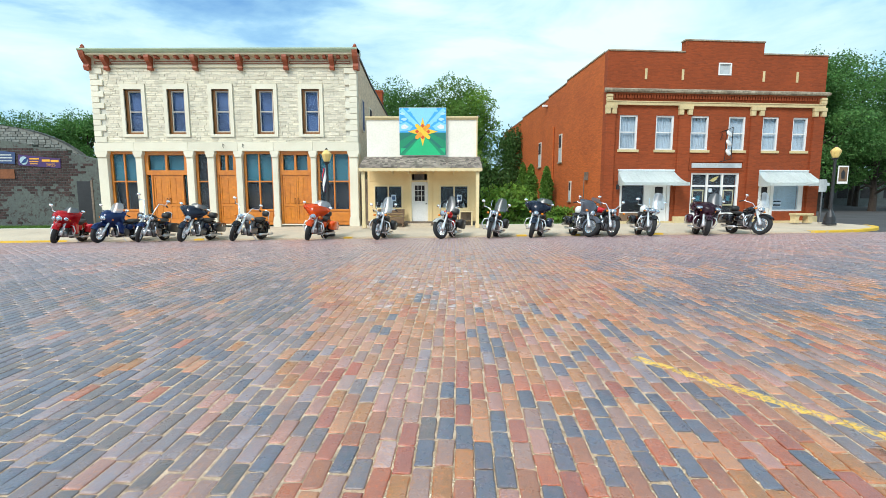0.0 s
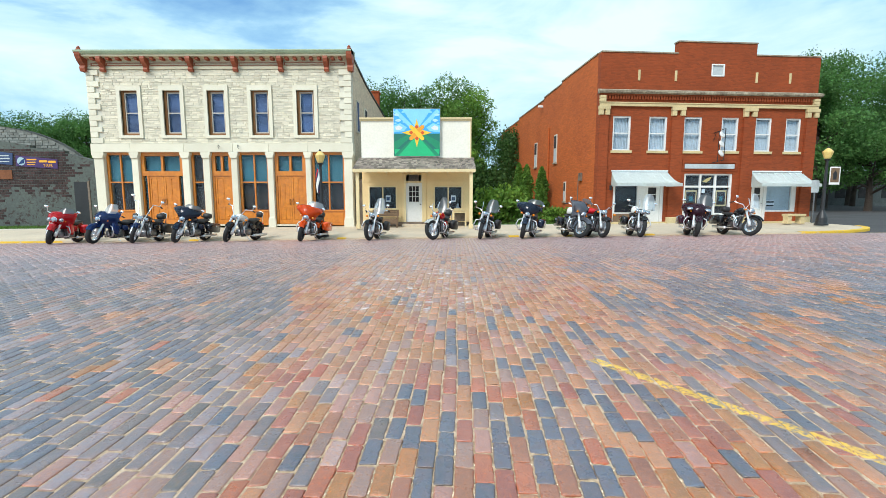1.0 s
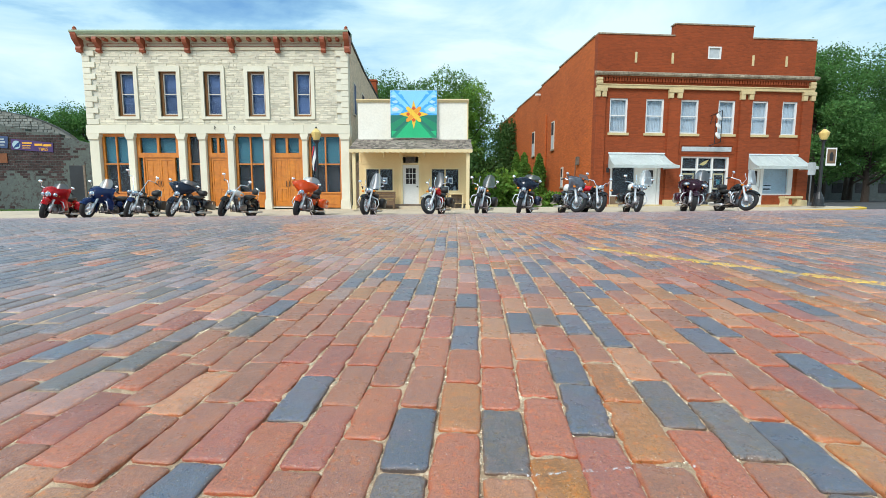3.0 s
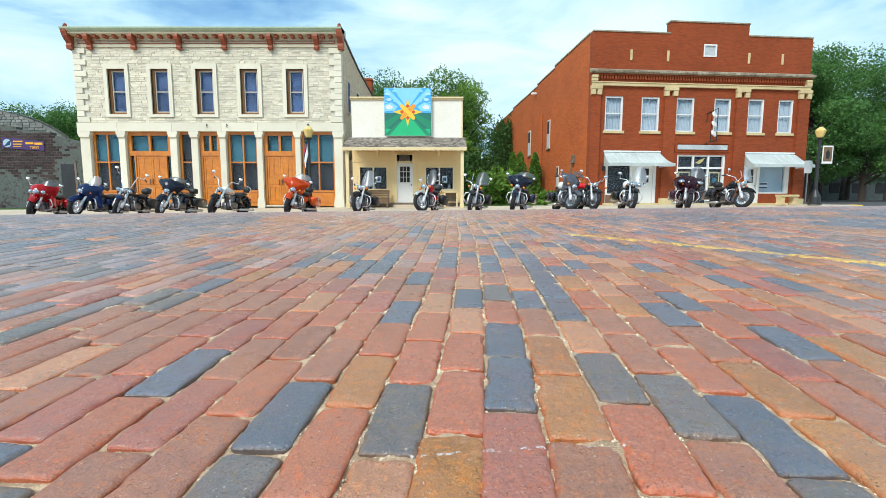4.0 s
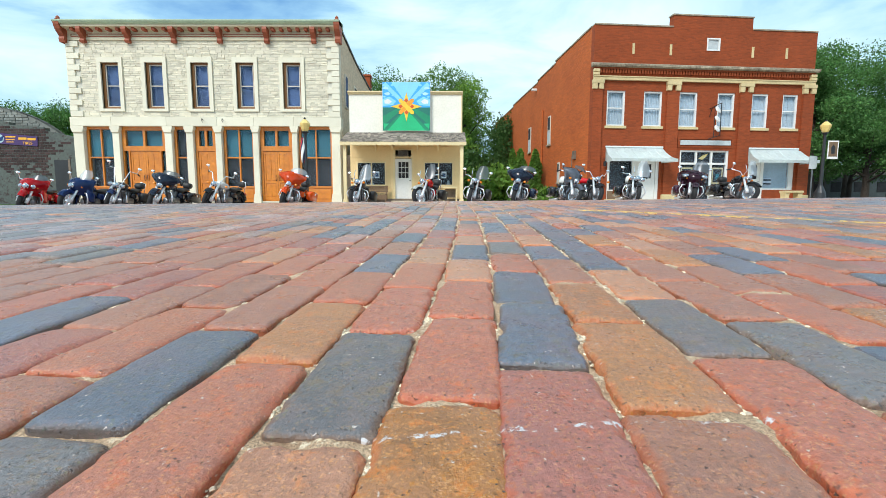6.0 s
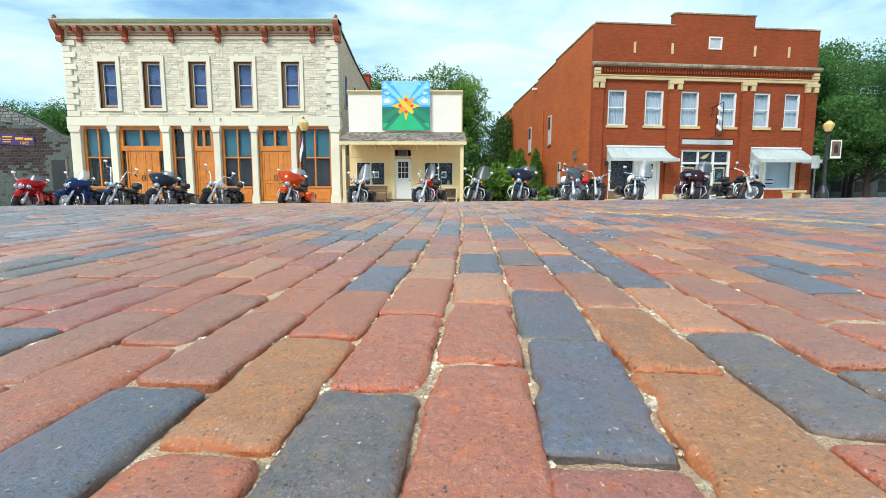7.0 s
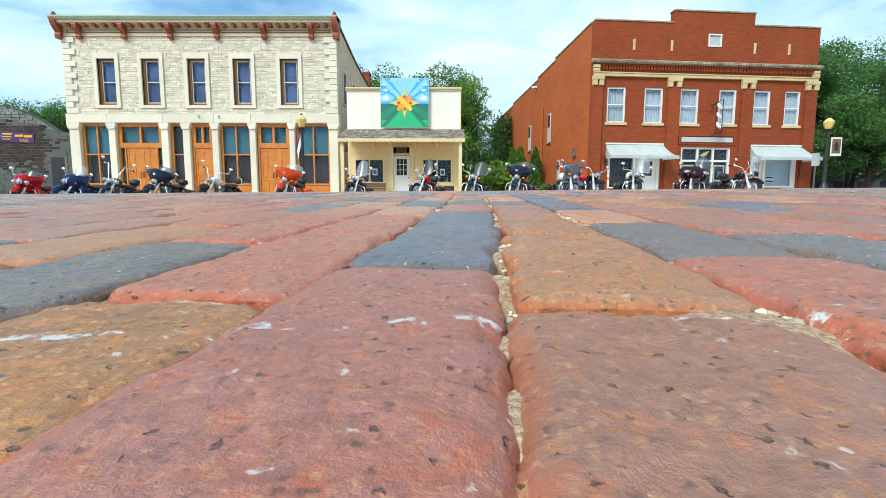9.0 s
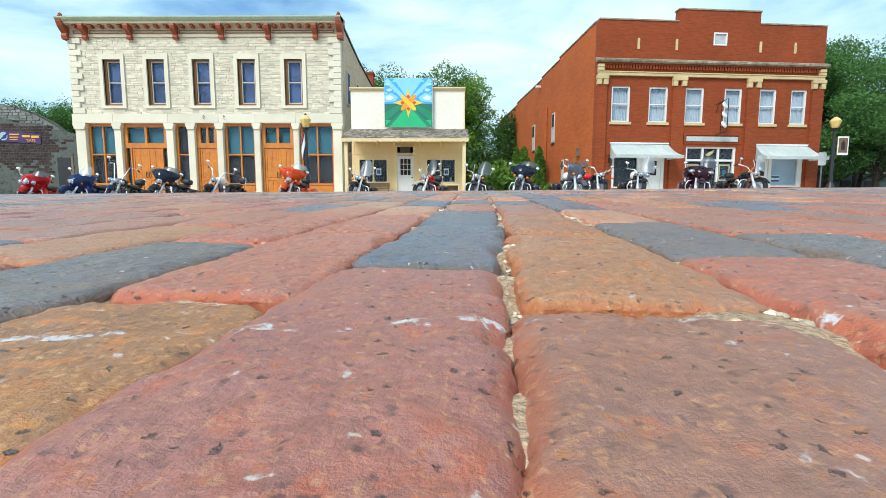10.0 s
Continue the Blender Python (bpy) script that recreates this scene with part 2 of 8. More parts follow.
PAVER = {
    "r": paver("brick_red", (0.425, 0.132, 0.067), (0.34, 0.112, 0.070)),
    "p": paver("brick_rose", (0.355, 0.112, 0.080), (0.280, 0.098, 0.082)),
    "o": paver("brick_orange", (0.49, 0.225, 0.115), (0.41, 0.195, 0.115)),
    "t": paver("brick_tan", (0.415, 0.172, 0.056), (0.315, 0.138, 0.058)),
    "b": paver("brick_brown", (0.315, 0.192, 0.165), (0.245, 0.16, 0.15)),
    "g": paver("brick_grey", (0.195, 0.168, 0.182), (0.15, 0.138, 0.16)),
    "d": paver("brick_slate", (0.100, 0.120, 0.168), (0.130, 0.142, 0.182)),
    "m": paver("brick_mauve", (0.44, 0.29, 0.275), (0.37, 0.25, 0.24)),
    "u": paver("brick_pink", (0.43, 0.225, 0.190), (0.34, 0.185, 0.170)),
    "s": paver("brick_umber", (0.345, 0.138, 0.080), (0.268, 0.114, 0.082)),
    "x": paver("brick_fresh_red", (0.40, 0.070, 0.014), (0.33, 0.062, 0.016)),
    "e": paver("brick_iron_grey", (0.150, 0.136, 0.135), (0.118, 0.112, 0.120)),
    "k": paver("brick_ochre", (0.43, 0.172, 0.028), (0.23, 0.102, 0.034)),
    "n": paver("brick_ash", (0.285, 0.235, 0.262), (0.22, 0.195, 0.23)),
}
PAVER_ORDER = "rpotbgdmnkusxe"
M_SAND = material("joint_sand", (0.66, 0.48, 0.33), rough=0.95, vary=0.25, grain=320.0, bump=0.9, tint=(0.24, 0.155, 0.10), blotch=13.0,
                  stain=(0.62, 0.55, 0.42), stain_at=0.58, space="World", depth=0.004)
M_NEARSAND = material("gritty_joint_sand", (0.62, 0.44, 0.285), rough=0.95, vary=0.3, grain=420.0, bump=0.9, tint=(0.30, 0.19, 0.115), blotch=16.0,
                      stain=(0.74, 0.61, 0.44), stain_at=0.56, space="World", depth=0.004)
M_CONCRETE = material("concrete", (0.60, 0.50, 0.37), rough=0.85, vary=0.08, grain=40.0, bump=0.25, tint=(0.50, 0.42, 0.32), blotch=0.7,
                      stain=(0.30, 0.26, 0.22), stain_at=0.66, space="World")
M_GRASS = material("grass_soil", (0.085, 0.13, 0.03), rough=0.95, vary=0.25, grain=25.0, bump=0.8, tint=(0.12, 0.10, 0.05), blotch=0.5, space="World", depth=0.03)
M_ASPHALT = material("asphalt", (0.070, 0.066, 0.066), rough=0.85, vary=0.15, grain=50.0, bump=0.3, blotch=0.4, space="World")
def brickwork(name, c1, c2, mortar, bw=0.21, bh=0.067, space="Object"):
    """Laid brick seen from far: courses with recessed joints, on walls along x or along y."""
    m = material(name, c1, rough=0.85, vary=0.10, grain=30.0, bump=0.0, blotch=0.35, tint=c2, stain=tuple(c * 0.62 for c in c2), stain_at=0.66, space="World")
    n, l = m.node_tree.nodes, m.node_tree.links
    bsdf = n["Principled BSDF"]
    last = bsdf.inputs["Base Color"].links[0].from_socket
    geo = n.new("ShaderNodeNewGeometry")
    sep, comb, add = n.new("ShaderNodeSeparateXYZ"), n.new("ShaderNodeCombineXYZ"), n.new("ShaderNodeMath")
    add.operation = "ADD"
    l.new(geo.outputs["Position"], sep.inputs[0])
    l.new(sep.outputs[0], add.inputs[0])
    l.new(sep.outputs[1], add.inputs[1])
    l.new(add.outputs[0], comb.inputs[0])
    l.new(sep.outputs[2], comb.inputs[1])
    tex = n.new("ShaderNodeTexBrick")
    tex.inputs["Scale"].default_value = 1.0
    tex.inputs["Brick Width"].default_value, tex.inputs["Row Height"].default_value = bw, bh
    tex.inputs["Mortar Size"].default_value = 0.007
    tex.inputs["Mortar Smooth"].default_value = 0.3
    tex.inputs["Color1"].default_value, tex.inputs["Color2"].default_value = (1.12, 1.08, 1.05, 1), (0.80, 0.80, 0.82, 1)
    tex.inputs["Mortar"].default_value = (*mortar, 1)
    l.new(comb.outputs[0], tex.inputs["Vector"])
    mul = n.new("ShaderNodeMix")
    mul.data_type, mul.blend_type = "RGBA", "MULTIPLY"
    mul.inputs["Factor"].default_value = 1.0
    l.new(last, mul.inputs["A"])
    l.new(tex.outputs["Color"], mul.inputs["B"])
    l.new(mul.outputs["Result"], bsdf.inputs["Base Color"])
    bp = n.new("ShaderNodeBump")
    bp.inputs["Strength"].default_value, bp.inputs["Distance"].default_value, bp.invert = 0.6, 0.008, True
    l.new(tex.outputs["Fac"], bp.inputs["Height"])
    l.new(bp.outputs["Normal"], bsdf.inputs["Normal"])
    return m


def glass(name, colour=(0.9, 0.95, 1.0), gloss=0.02, sheen=0.045, grow=0.40, haze=0.0):
    """Thin window glass: clear, with a mirror sheen that grows at grazing angles."""
    m = bpy.data.materials.new(name)
    m.use_nodes = True
    n, l = m.node_tree.nodes, m.node_tree.links
    n.remove(n["Principled BSDF"])
    face, tr, gl, mix = n.new("ShaderNodeLayerWeight"), n.new("ShaderNodeBsdfTransparent"), n.new("ShaderNodeBsdfGlossy"), n.new("ShaderNodeMixShader")
    face.inputs["Blend"].default_value = 0.5
    pw, ml = n.new("ShaderNodeMath"), n.new("ShaderNodeMath")
    pw.operation, ml.operation = "POWER", "MULTIPLY_ADD"
    pw.inputs[1].default_value, ml.inputs[1].default_value, ml.inputs[2].default_value = 3.5, grow, sheen
    tr.inputs["Color"].default_value = (*colour, 1)
    gl.inputs["Roughness"].default_value = gloss
    l.new(face.outputs["Facing"], pw.inputs[0])
    l.new(pw.outputs[0], ml.inputs[0])
    l.new(ml.outputs[0], mix.inputs[0])
    l.new(tr.outputs[0], mix.inputs[1])
    l.new(gl.outputs[0], mix.inputs[2])
    if haze:  # fine scratches and dust catch the light
        df, hm = n.new("ShaderNodeBsdfDiffuse"), n.new("ShaderNodeMixShader")
        df.inputs["Color"].default_value = (0.75, 0.80, 0.84, 1)
        hm.inputs[0].default_value = haze
        l.new(mix.outputs[0], hm.inputs[1])
        l.new(df.outputs[0], hm.inputs[2])
        mix = hm
    l.new(mix.outputs[0], n["Material Output"].inputs["Surface"])
    return m


M_STONE = material("limestone_rubble", (0.73, 0.67, 0.52), rough=0.9, vary=0.07, grain=22.0, bump=0.35, tint=(0.64, 0.59, 0.47), blotch=1.6,
                   island=0.16, stain=(0.64, 0.54, 0.38), stain_at=0.63, space="World", depth=0.02)
M_MORTAR = material("lime_mortar", (0.68, 0.65, 0.55), rough=0.95, vary=0.1, grain=40.0, bump=0.4, space="World")
M_DRESSED = material("dressed_limestone", (0.76, 0.72, 0.58), rough=0.85, vary=0.05, grain=30.0, bump=0.2, tint=(0.70, 0.65, 0.51), blotch=1.1,
                     stain=(0.52, 0.46, 0.35), stain_at=0.70, space="World", island=0.06)
M_SIDESTONE = material("side_rubble", (0.74, 0.61, 0.42), rough=0.95, vary=0.15, grain=9.0, bump=0.5, tint=(0.60, 0.49, 0.34), blotch=2.6, stain=(0.44, 0.37, 0.27), stain_at=0.58, space="World", depth=0.03)
M_RUST = material("rust_red_paint", (0.36, 0.085, 0.035), rough=0.6, vary=0.12, grain=30.0, bump=0.15, space="World")
M_CREAM = material("cream_paint", (0.62, 0.56, 0.40), rough=0.6, vary=0.06, grain=25.0, bump=0.1, space="World")
M_GREENTRIM = material("pale_green_metal", (0.42, 0.52, 0.36), rough=0.5, vary=0.08, grain=12.0, bump=0.1, space="World")
M_OAK = material("orange_varnished_wood", (0.64, 0.215, 0.020), rough=0.42, vary=0.09, grain=9.0, bump=0.06, tint=(0.50, 0.150, 0.015), blotch=2.5, space="World", coat=0.3)
M_OAKDARK = material("brown_window_wood", (0.28, 0.115, 0.03), rough=0.5, vary=0.12, grain=16.0, bump=0.1, space="World")
M_SASH = material("cream_sash", (0.62, 0.56, 0.47), rough=0.5, vary=0.05, grain=20.0, bump=0.05, space="World")
M_WHITE = material("white_paint", (0.80, 0.79, 0.76), rough=0.5, vary=0.04, grain=18.0, bump=0.06, blotch=0.8, space="World")
M_WHITEBOARD = material("white_painted_boards", (0.86, 0.82, 0.72), rough=0.6, vary=0.04, grain=12.0, bump=0.1, blotch=0.7, tint=(0.81, 0.76, 0.64),
                        stain=(0.45, 0.36, 0.25), stain_at=0.75, space="World")
M_YELLOWWALL = material("buff_yellow_paint", (0.80, 0.60, 0.31), rough=0.6, vary=0.05, grain=20.0, bump=0.08, tint=(0.73, 0.54, 0.27), space="World")
M_POST = material("pale_buff_paint", (0.80, 0.64, 0.36), rough=0.6, vary=0.06, grain=20.0, bump=0.08, space="World")
M_SHINGLE = material("weathered_shingle", (0.30, 0.25, 0.205), rough=0.95, vary=0.2, grain=25.0, bump=0.3, island=0.5, space="World")
M_REDBRICK = brickwork("red_brickwork", (0.315, 0.058, 0.010), (0.245, 0.046, 0.009), (0.98, 1.05, 1.1))
M_ORANGEBRICK = brickwork("painted_orange_brickwork", (0.53, 0.122, 0.020), (0.43, 0.098, 0.020), (0.88, 0.82, 0.78))
M_SILL = material("buff_stone_sill", (0.66, 0.52, 0.28), rough=0.85, vary=0.1, grain=25.0, bump=0.25, space="World", stain=(0.35, 0.28, 0.18), stain_at=0.68)
M_DARKSTONE = material("sooty_stone", (0.20, 0.155, 0.11), rough=0.95, vary=0.3, grain=14.0, bump=0.6, tint=(0.42, 0.36, 0.26), blotch=3.0, space="World", depth=0.02)
M_AWNING = material("pale_awning_metal", (0.82, 0.89, 0.88), rough=0.45, vary=0.05, grain=14.0, bump=0.06, blotch=1.0, space="World")
# darkness of unlit rooms as a near-black colour; also a poster field and valances
M_DARKROOM = material("room_dark_paint", (0.035, 0.032, 0.035), rough=0.9, vary=0.2, grain=5.0, bump=0.0, space="World")
M_TEAL = material("teal_blind", (0.035, 0.165, 0.20), rough=0.8, vary=0.1, grain=10.0, bump=0.0, space="World")
M_NAVYBLIND = material("slate_blue_blind", (0.085, 0.135, 0.26), rough=0.8, vary=0.25, grain=1.6, bump=0.0, tint=(0.04, 0.06, 0.12), blotch=0.9, space="World")
M_CURTAIN = material("pale_curtain", (0.50, 0.54, 0.55), rough=0.9, vary=0.08, grain=14.0, bump=0.2, space="World")
M_GLASS = glass("window_glass", sheen=0.022, grow=0.16)
M_IRON = material("black_iron", (0.022, 0.023, 0.026), rough=0.45, vary=0.2, grain=40.0, bump=0.1)
M_LAMPGLOBE = material("amber_lamp_globe", (0.80, 0.58, 0.20), rough=0.3, vary=0.06, grain=20.0, bump=0.0)
M_YELLOWPAINT = material("yellow_kerb_paint", (0.80, 0.50, 0.04), rough=0.7, vary=0.08, grain=30.0, bump=0.15, stain=(0.56, 0.47, 0.34), stain_at=0.57, blotch=0.8, space="World")
M_BENCHWOOD = material("grey_brown_bench_wood", (0.21, 0.13, 0.075), rough=0.8, vary=0.15, grain=25.0, bump=0.2)
M_GREYBOARD = material("grey_weathered_board", (0.22, 0.17, 0.13), rough=0.95, vary=0.2, grain=8.0, bump=0.3, space="World")
M_PALEROOF = material("grey_stone_gable", (0.26, 0.27, 0.245), rough=0.95, vary=0.15, grain=12.0, bump=0.5, island=0.22, space="World")
M_PEEL = material("peeling_grey_paint", (0.100, 0.118, 0.104), rough=0.95, vary=0.12, grain=8.0, bump=0.4, tint=(0.085, 0.098, 0.092), blotch=0.9,
                  stain=(0.055, 0.04, 0.036), stain_at=0.535, space="World", depth=0.015)
# ======== building helpers ========
def link(name, bm, mat, parent=None, label="", smooth=False):
    """One bmesh as one mesh object, under a parent when given."""
    me = bpy.data.meshes.new(name)
    bm.to_mesh(me)
    bm.free()
    for m in (mat if isinstance(mat, (list, tuple)) else [mat]):
        me.materials.append(m)
    if smooth:
        me.shade_smooth()
    ob = new(name, me)
    if parent is not None:
        ob.parent = parent
    if label:
        ob["label"] = label
    return ob


def part(name, bm, mat, parent, label="", smooth=False):
    return link(name, bm, mat, parent, label, smooth)


def thing(name, place=(0, 0, 0), turn=0.0, label="", category="", group="", kind=""):
    ob = new(name)
    ob.empty_display_size = 0.2
    ob.matrix_world = Matrix.Translation(place) @ Matrix.Rotation(radians(turn), 4, "Z")
    return tagged(ob, label, category, group, kind)


def box(x0, x1, y0, y1, z0, z1, bevel=0.0, bm=None):
    """A box between two corners, its edges rounded by bevel."""
    one = bmesh.new()
    bmesh.ops.create_cube(one, size=1.0)
    for v in one.verts:
        v.co = Vector(((x0 + x1) / 2 + v.co.x * (x1 - x0), (y0 + y1) / 2 + v.co.y * (y1 - y0), (z0 + z1) / 2 + v.co.z * (z1 - z0)))
    if bevel > 0:
        bmesh.ops.bevel(one, geom=list(one.edges), offset=bevel, segments=2, affect="EDGES", profile=0.6)
    return merge(bm, one)


def merge(bm, one, m=None):
    """Adds the bmesh one, moved by m, to bm (or returns it as it is)."""
    if m is not None:
        bmesh.ops.transform(one, matrix=m, verts=one.verts)
    if bm is None:
        return one
    me = bpy.data.meshes.new("tmp")
    one.to_mesh(me)
    one.free()
    bm.from_mesh(me)
    bpy.data.meshes.remove(me)
    return bm


def lathe(profile, seg=20, bm=None, m=None):
    """A turned body about z from (radius, height) pairs."""
    one = bmesh.new()
    rings = []
    for r, z in profile:
        rings.append([one.verts.new((r * math.cos(2 * math.pi * i / seg), r * math.sin(2 * math.pi * i / seg), z)) for i in range(seg)])
    for a, b in zip(rings, rings[1:]):
        for i in range(seg):
            j = (i + 1) % seg
            one.faces.new((a[i], a[j], b[j], b[i]))
    one.faces.new(list(reversed(rings[0])))
    one.faces.new(rings[-1])
    return merge(bm, one, m)


def tube(points, r, seg=8, bm=None, r2=None):
    """A pipe through points, tapering from r to r2."""
    one = bmesh.new()
    pts = [Vector(p) for p in points]
    rings = []
    side = None
    for i, p in enumerate(pts):
        d = (pts[min(i + 1, len(pts) - 1)] - pts[max(i - 1, 0)]).normalized()
        if side is None:
            side = d.orthogonal().normalized()
        side = (side - d * side.dot(d)).normalized()
        up = d.cross(side)
        rr = r if r2 is None else r + (r2 - r) * i / (len(pts) - 1)
        rings.append([one.verts.new(p + (side * math.cos(2 * math.pi * k / seg) + up * math.sin(2 * math.pi * k / seg)) * rr) for k in range(seg)])
    for a, b in zip(rings, rings[1:]):
        for k in range(seg):
            j = (k + 1) % seg
            one.faces.new((a[k], a[j], b[j], b[k]))
    one.faces.new(list(reversed(rings[0])))
    one.faces.new(rings[-1])
    bmesh.ops.recalc_face_normals(one, faces=one.faces)
    return merge(bm, one)


def prism(outline, y0, y1, bm=None, bevel=0.0):
    """An outline of (x, z) pairs pushed from y0 to y1."""
    one = bmesh.new()
    a = [one.verts.new((x, y0, z)) for x, z in outline]
    b = [one.verts.new((x, y1, z)) for x, z in outline]
    one.faces.new(a)
    one.faces.new(list(reversed(b)))
    for i in range(len(outline)):
        j = (i + 1) % len(outline)
        one.faces.new((a[j], a[i], b[i], b[j]))
    bmesh.ops.recalc_face_normals(one, faces=one.faces)
    if bevel > 0:
        bmesh.ops.bevel(one, geom=list(one.edges), offset=bevel, segments=1, affect="EDGES")
    return merge(bm, one)


def prism_x(outline, x0, x1, bm=None):
    """An outline of (y, z) pairs pushed from x0 to x1."""
    one = prism(outline, 0, 1)
    for v in one.verts:
        v.co = Vector((x0 + v.co.y * (x1 - x0), v.co.x, v.co.z))
    bmesh.ops.recalc_face_normals(one, faces=one.faces)
    return merge(bm, one)


# ======== road and ground ========
KERB_Y = 16.9


def crown(x, y):
    """Height of the cambered street surface, which also climbs gently along the street."""
    yy, xx = min(max(y, -4.0), KERB_Y + 0.2), min(max(x, -40.0), 40.0)
    return 0.0515 * yy - 0.0032 * yy * yy + xx * (0.0082 + 0.0046 * min(max(yy / 16.0, 0.0), 1.0))


def side_walk(x, y):
    """Height of the pavement, which rises from the kerb to the shop fronts."""
    d, xx = y - KERB_Y, min(max(x, -40.0), 40.0)
    return crown(x, KERB_Y) + 0.040 + 0.045 * d - 0.0009 * d * xx


# where each building stands, its turn and its proportions
M_HOUSE = Matrix.Translation((-1.064, 1.10, 0.367)) @ Matrix.Diagonal((1.0266, 1.0, 1.0154, 1))
M_SHOP = Matrix.Translation((-1.342, 21.0, 0.358)) @ Matrix.Diagonal((0.9657, 0.97, 0.9729, 1)) @ Matrix.Translation((0, -19.9, 0))
M_QUILT = Matrix.Translation((-1.281, 21.0, 0.339)) @ Matrix.Diagonal((0.959, 0.97, 0.972, 1)) @ Matrix.Translation((0, -19.9, 0))
M_RED = Matrix.Translation((6.72, 21.0, 0.430)) @ Matrix.Rotation(radians(5), 4, "Z") @ Matrix.Diagonal((0.9393, 0.84, 0.925, 1)) @ Matrix.Translation((-8.62, -19.9, 0))
M_GARAGE = Matrix.Translation((-1.56, 0.95, 0.45)) @ Matrix.Diagonal((0.944, 0.944, 0.95, 1))
M_SHED = Matrix.Translation((-2.95, 5.4, 0.5)) @ Matrix.Diagonal((0.945, 1.0, 0.95, 1))


def sheet(name, xs, ys, height, mat, label, category):
    nx, ny = len(xs), len(ys)
    verts = [(x, y, height(x, y)) for y in ys for x in xs]
    faces = [(j * nx + i, j * nx + i + 1, (j + 1) * nx + i + 1, (j + 1) * nx + i) for j in range(ny - 1) for i in range(nx - 1)]
    me = bpy.data.meshes.new(name)
    me.from_pydata(verts, [], faces)
    me.materials.append(mat)
    me.shade_smooth()
    return tagged(new(name, me), label, category, kind="structure")


span = lambda a, b, n: [a + (b - a) * i / n for i in range(n + 1)]
sheet("road", sorted(span(-60, 60, 60) + [-1.345, -1.32, 1.37, 1.395]), sorted(span(-14, KERB_Y, 60) + [-4.0, -0.115, -0.09, 1.95, 1.975]),
      lambda x, y: crown(x, y) - (0.030 if -1.33 < x < 1.38 and -0.1 < y < 1.96 else 0.0078), M_SAND,
      "sandy bedding between the worn street bricks", "road")
def ground_height(x, y):
    base = 0.12 + 0.009 * max(min(x, 40), -40)
    if y < 21.2:
        return min(base, crown(x, y), side_walk(x, y)) - 0.30
    return base - (0.30 if x > 14.0 else 0.0)


sheet("ground", [-900, -300, -120] + span(-60, 60, 48) + [120, 300, 900], [-900, -300, -100, -40, -15] + span(-13, 15.6, 12) + span(16.5, 60, 24) + [100, 300, 900],
      ground_height, M_GRASS, "rough grass and soil lots around the street", "ground")
# ======== pavement and kerb ========
def slab(name, x0, x1, y0, y1, mat, parent=None, lift=0.0, thick=0.3):
    bm = bmesh.new()
    nx = max(1, int((x1 - x0) / 4))
    top = [[bm.verts.new((x0 + (x1 - x0) * i / nx, y, side_walk(x0 + (x1 - x0) * i / nx, y) + lift)) for i in range(nx + 1)] for y in (y0, y1)]
    low = [[bm.verts.new((v.co.x, v.co.y, v.co.z - thick)) for v in row] for row in top]
    for i in range(nx):
        bm.faces.new((top[0][i], top[0][i + 1], top[1][i + 1], top[1][i]))
        bm.faces.new((low[0][i], low[0][i + 1], top[0][i + 1], top[0][i]))
        bm.faces.new((top[1][i], top[1][i + 1], low[1][i + 1], low[1][i]))
    bm.faces.new((top[0][0], top[1][0], low[1][0], low[0][0]))
    bm.faces.new((top[0][nx], low[0][nx], low[1][nx], top[1][nx]))
    bmesh.ops.recalc_face_normals(bm, faces=bm.faces)
    return link(name, bm, mat, parent)


CORNER_X = 13.4
pavement = slab("pavement", -60, CORNER_X, KERB_Y + 0.17, 21.3, M_MORTAR, lift=-0.012)
tagged(pavement, "worn buff concrete pavement along the shop fronts", "pavement", kind="structure")
for i in range(20):
    xa = -26 + i * 2.28
    for ya, yb in ((KERB_Y + 0.18, 18.8), (18.81, 20.96)):
        if xa + 2.27 < CORNER_X:
            slab("paving_slab", xa, xa + 2.268, ya, yb, M_CONCRETE, pavement, lift=0.0, thick=0.1)
slab("paving_slab", -26 + 17 * 2.28, CORNER_X, KERB_Y + 0.18, 20.96, M_CONCRETE, pavement, lift=0.0, thick=0.1)
kerb = slab("kerb", -60, CORNER_X, KERB_Y, KERB_Y + 0.165, M_CONCRETE, lift=0.003, thick=0.5)
tagged(kerb, "pale concrete kerb with faded yellow patches", "kerb", kind="structure")
for xa, xb in ((-24.0, -15.6), (-10.6, -10.2), (-4.75, -4.4), (2.0, 2.4), (7.3, 7.7), (4.2, 4.5)):
    slab("yellow_patch", xa, xb, KERB_Y - 0.004, KERB_Y + 0.17, M_YELLOWPAINT, kerb, lift=0.007, thick=0.16)
# the rounded corner of the pavement at the side street
arc = lambda k, r: (CORNER_X + (4.3 - r) * math.sin(radians(k * 7.5)), KERB_Y + 2.3 - (2.3 - r) * math.cos(radians(k * 7.5)))
bm = bmesh.new()
vo, vi, vl = [], [], []
for k in range(13):
    for ring, r, dz in ((vo, 0.0, 0.016), (vi, 0.24, 0.016), (vl, 0.0, -0.3)):
        x, y = arc(k, r)
        ring.append(bm.verts.new((x, y, side_walk(x, y) + dz)))
for k in range(12):
    bm.faces.new((vo[k], vo[k + 1], vi[k + 1], vi[k]))
    bm.faces.new((vl[k], vl[k + 1], vo[k + 1], vo[k]))
part("corner_kerb", bm, M_YELLOWPAINT, kerb, "yellow painted corner kerb")
bm = bmesh.new()
rim = [arc(k, 0.23) for k in range(13)] + [(CORNER_X + 4.07, 40.0), (CORNER_X, 40.0)]
bm.faces.new([bm.verts.new((x, y, side_walk(x, min(y, 22.0)) + 0.004)) for x, y in rim])
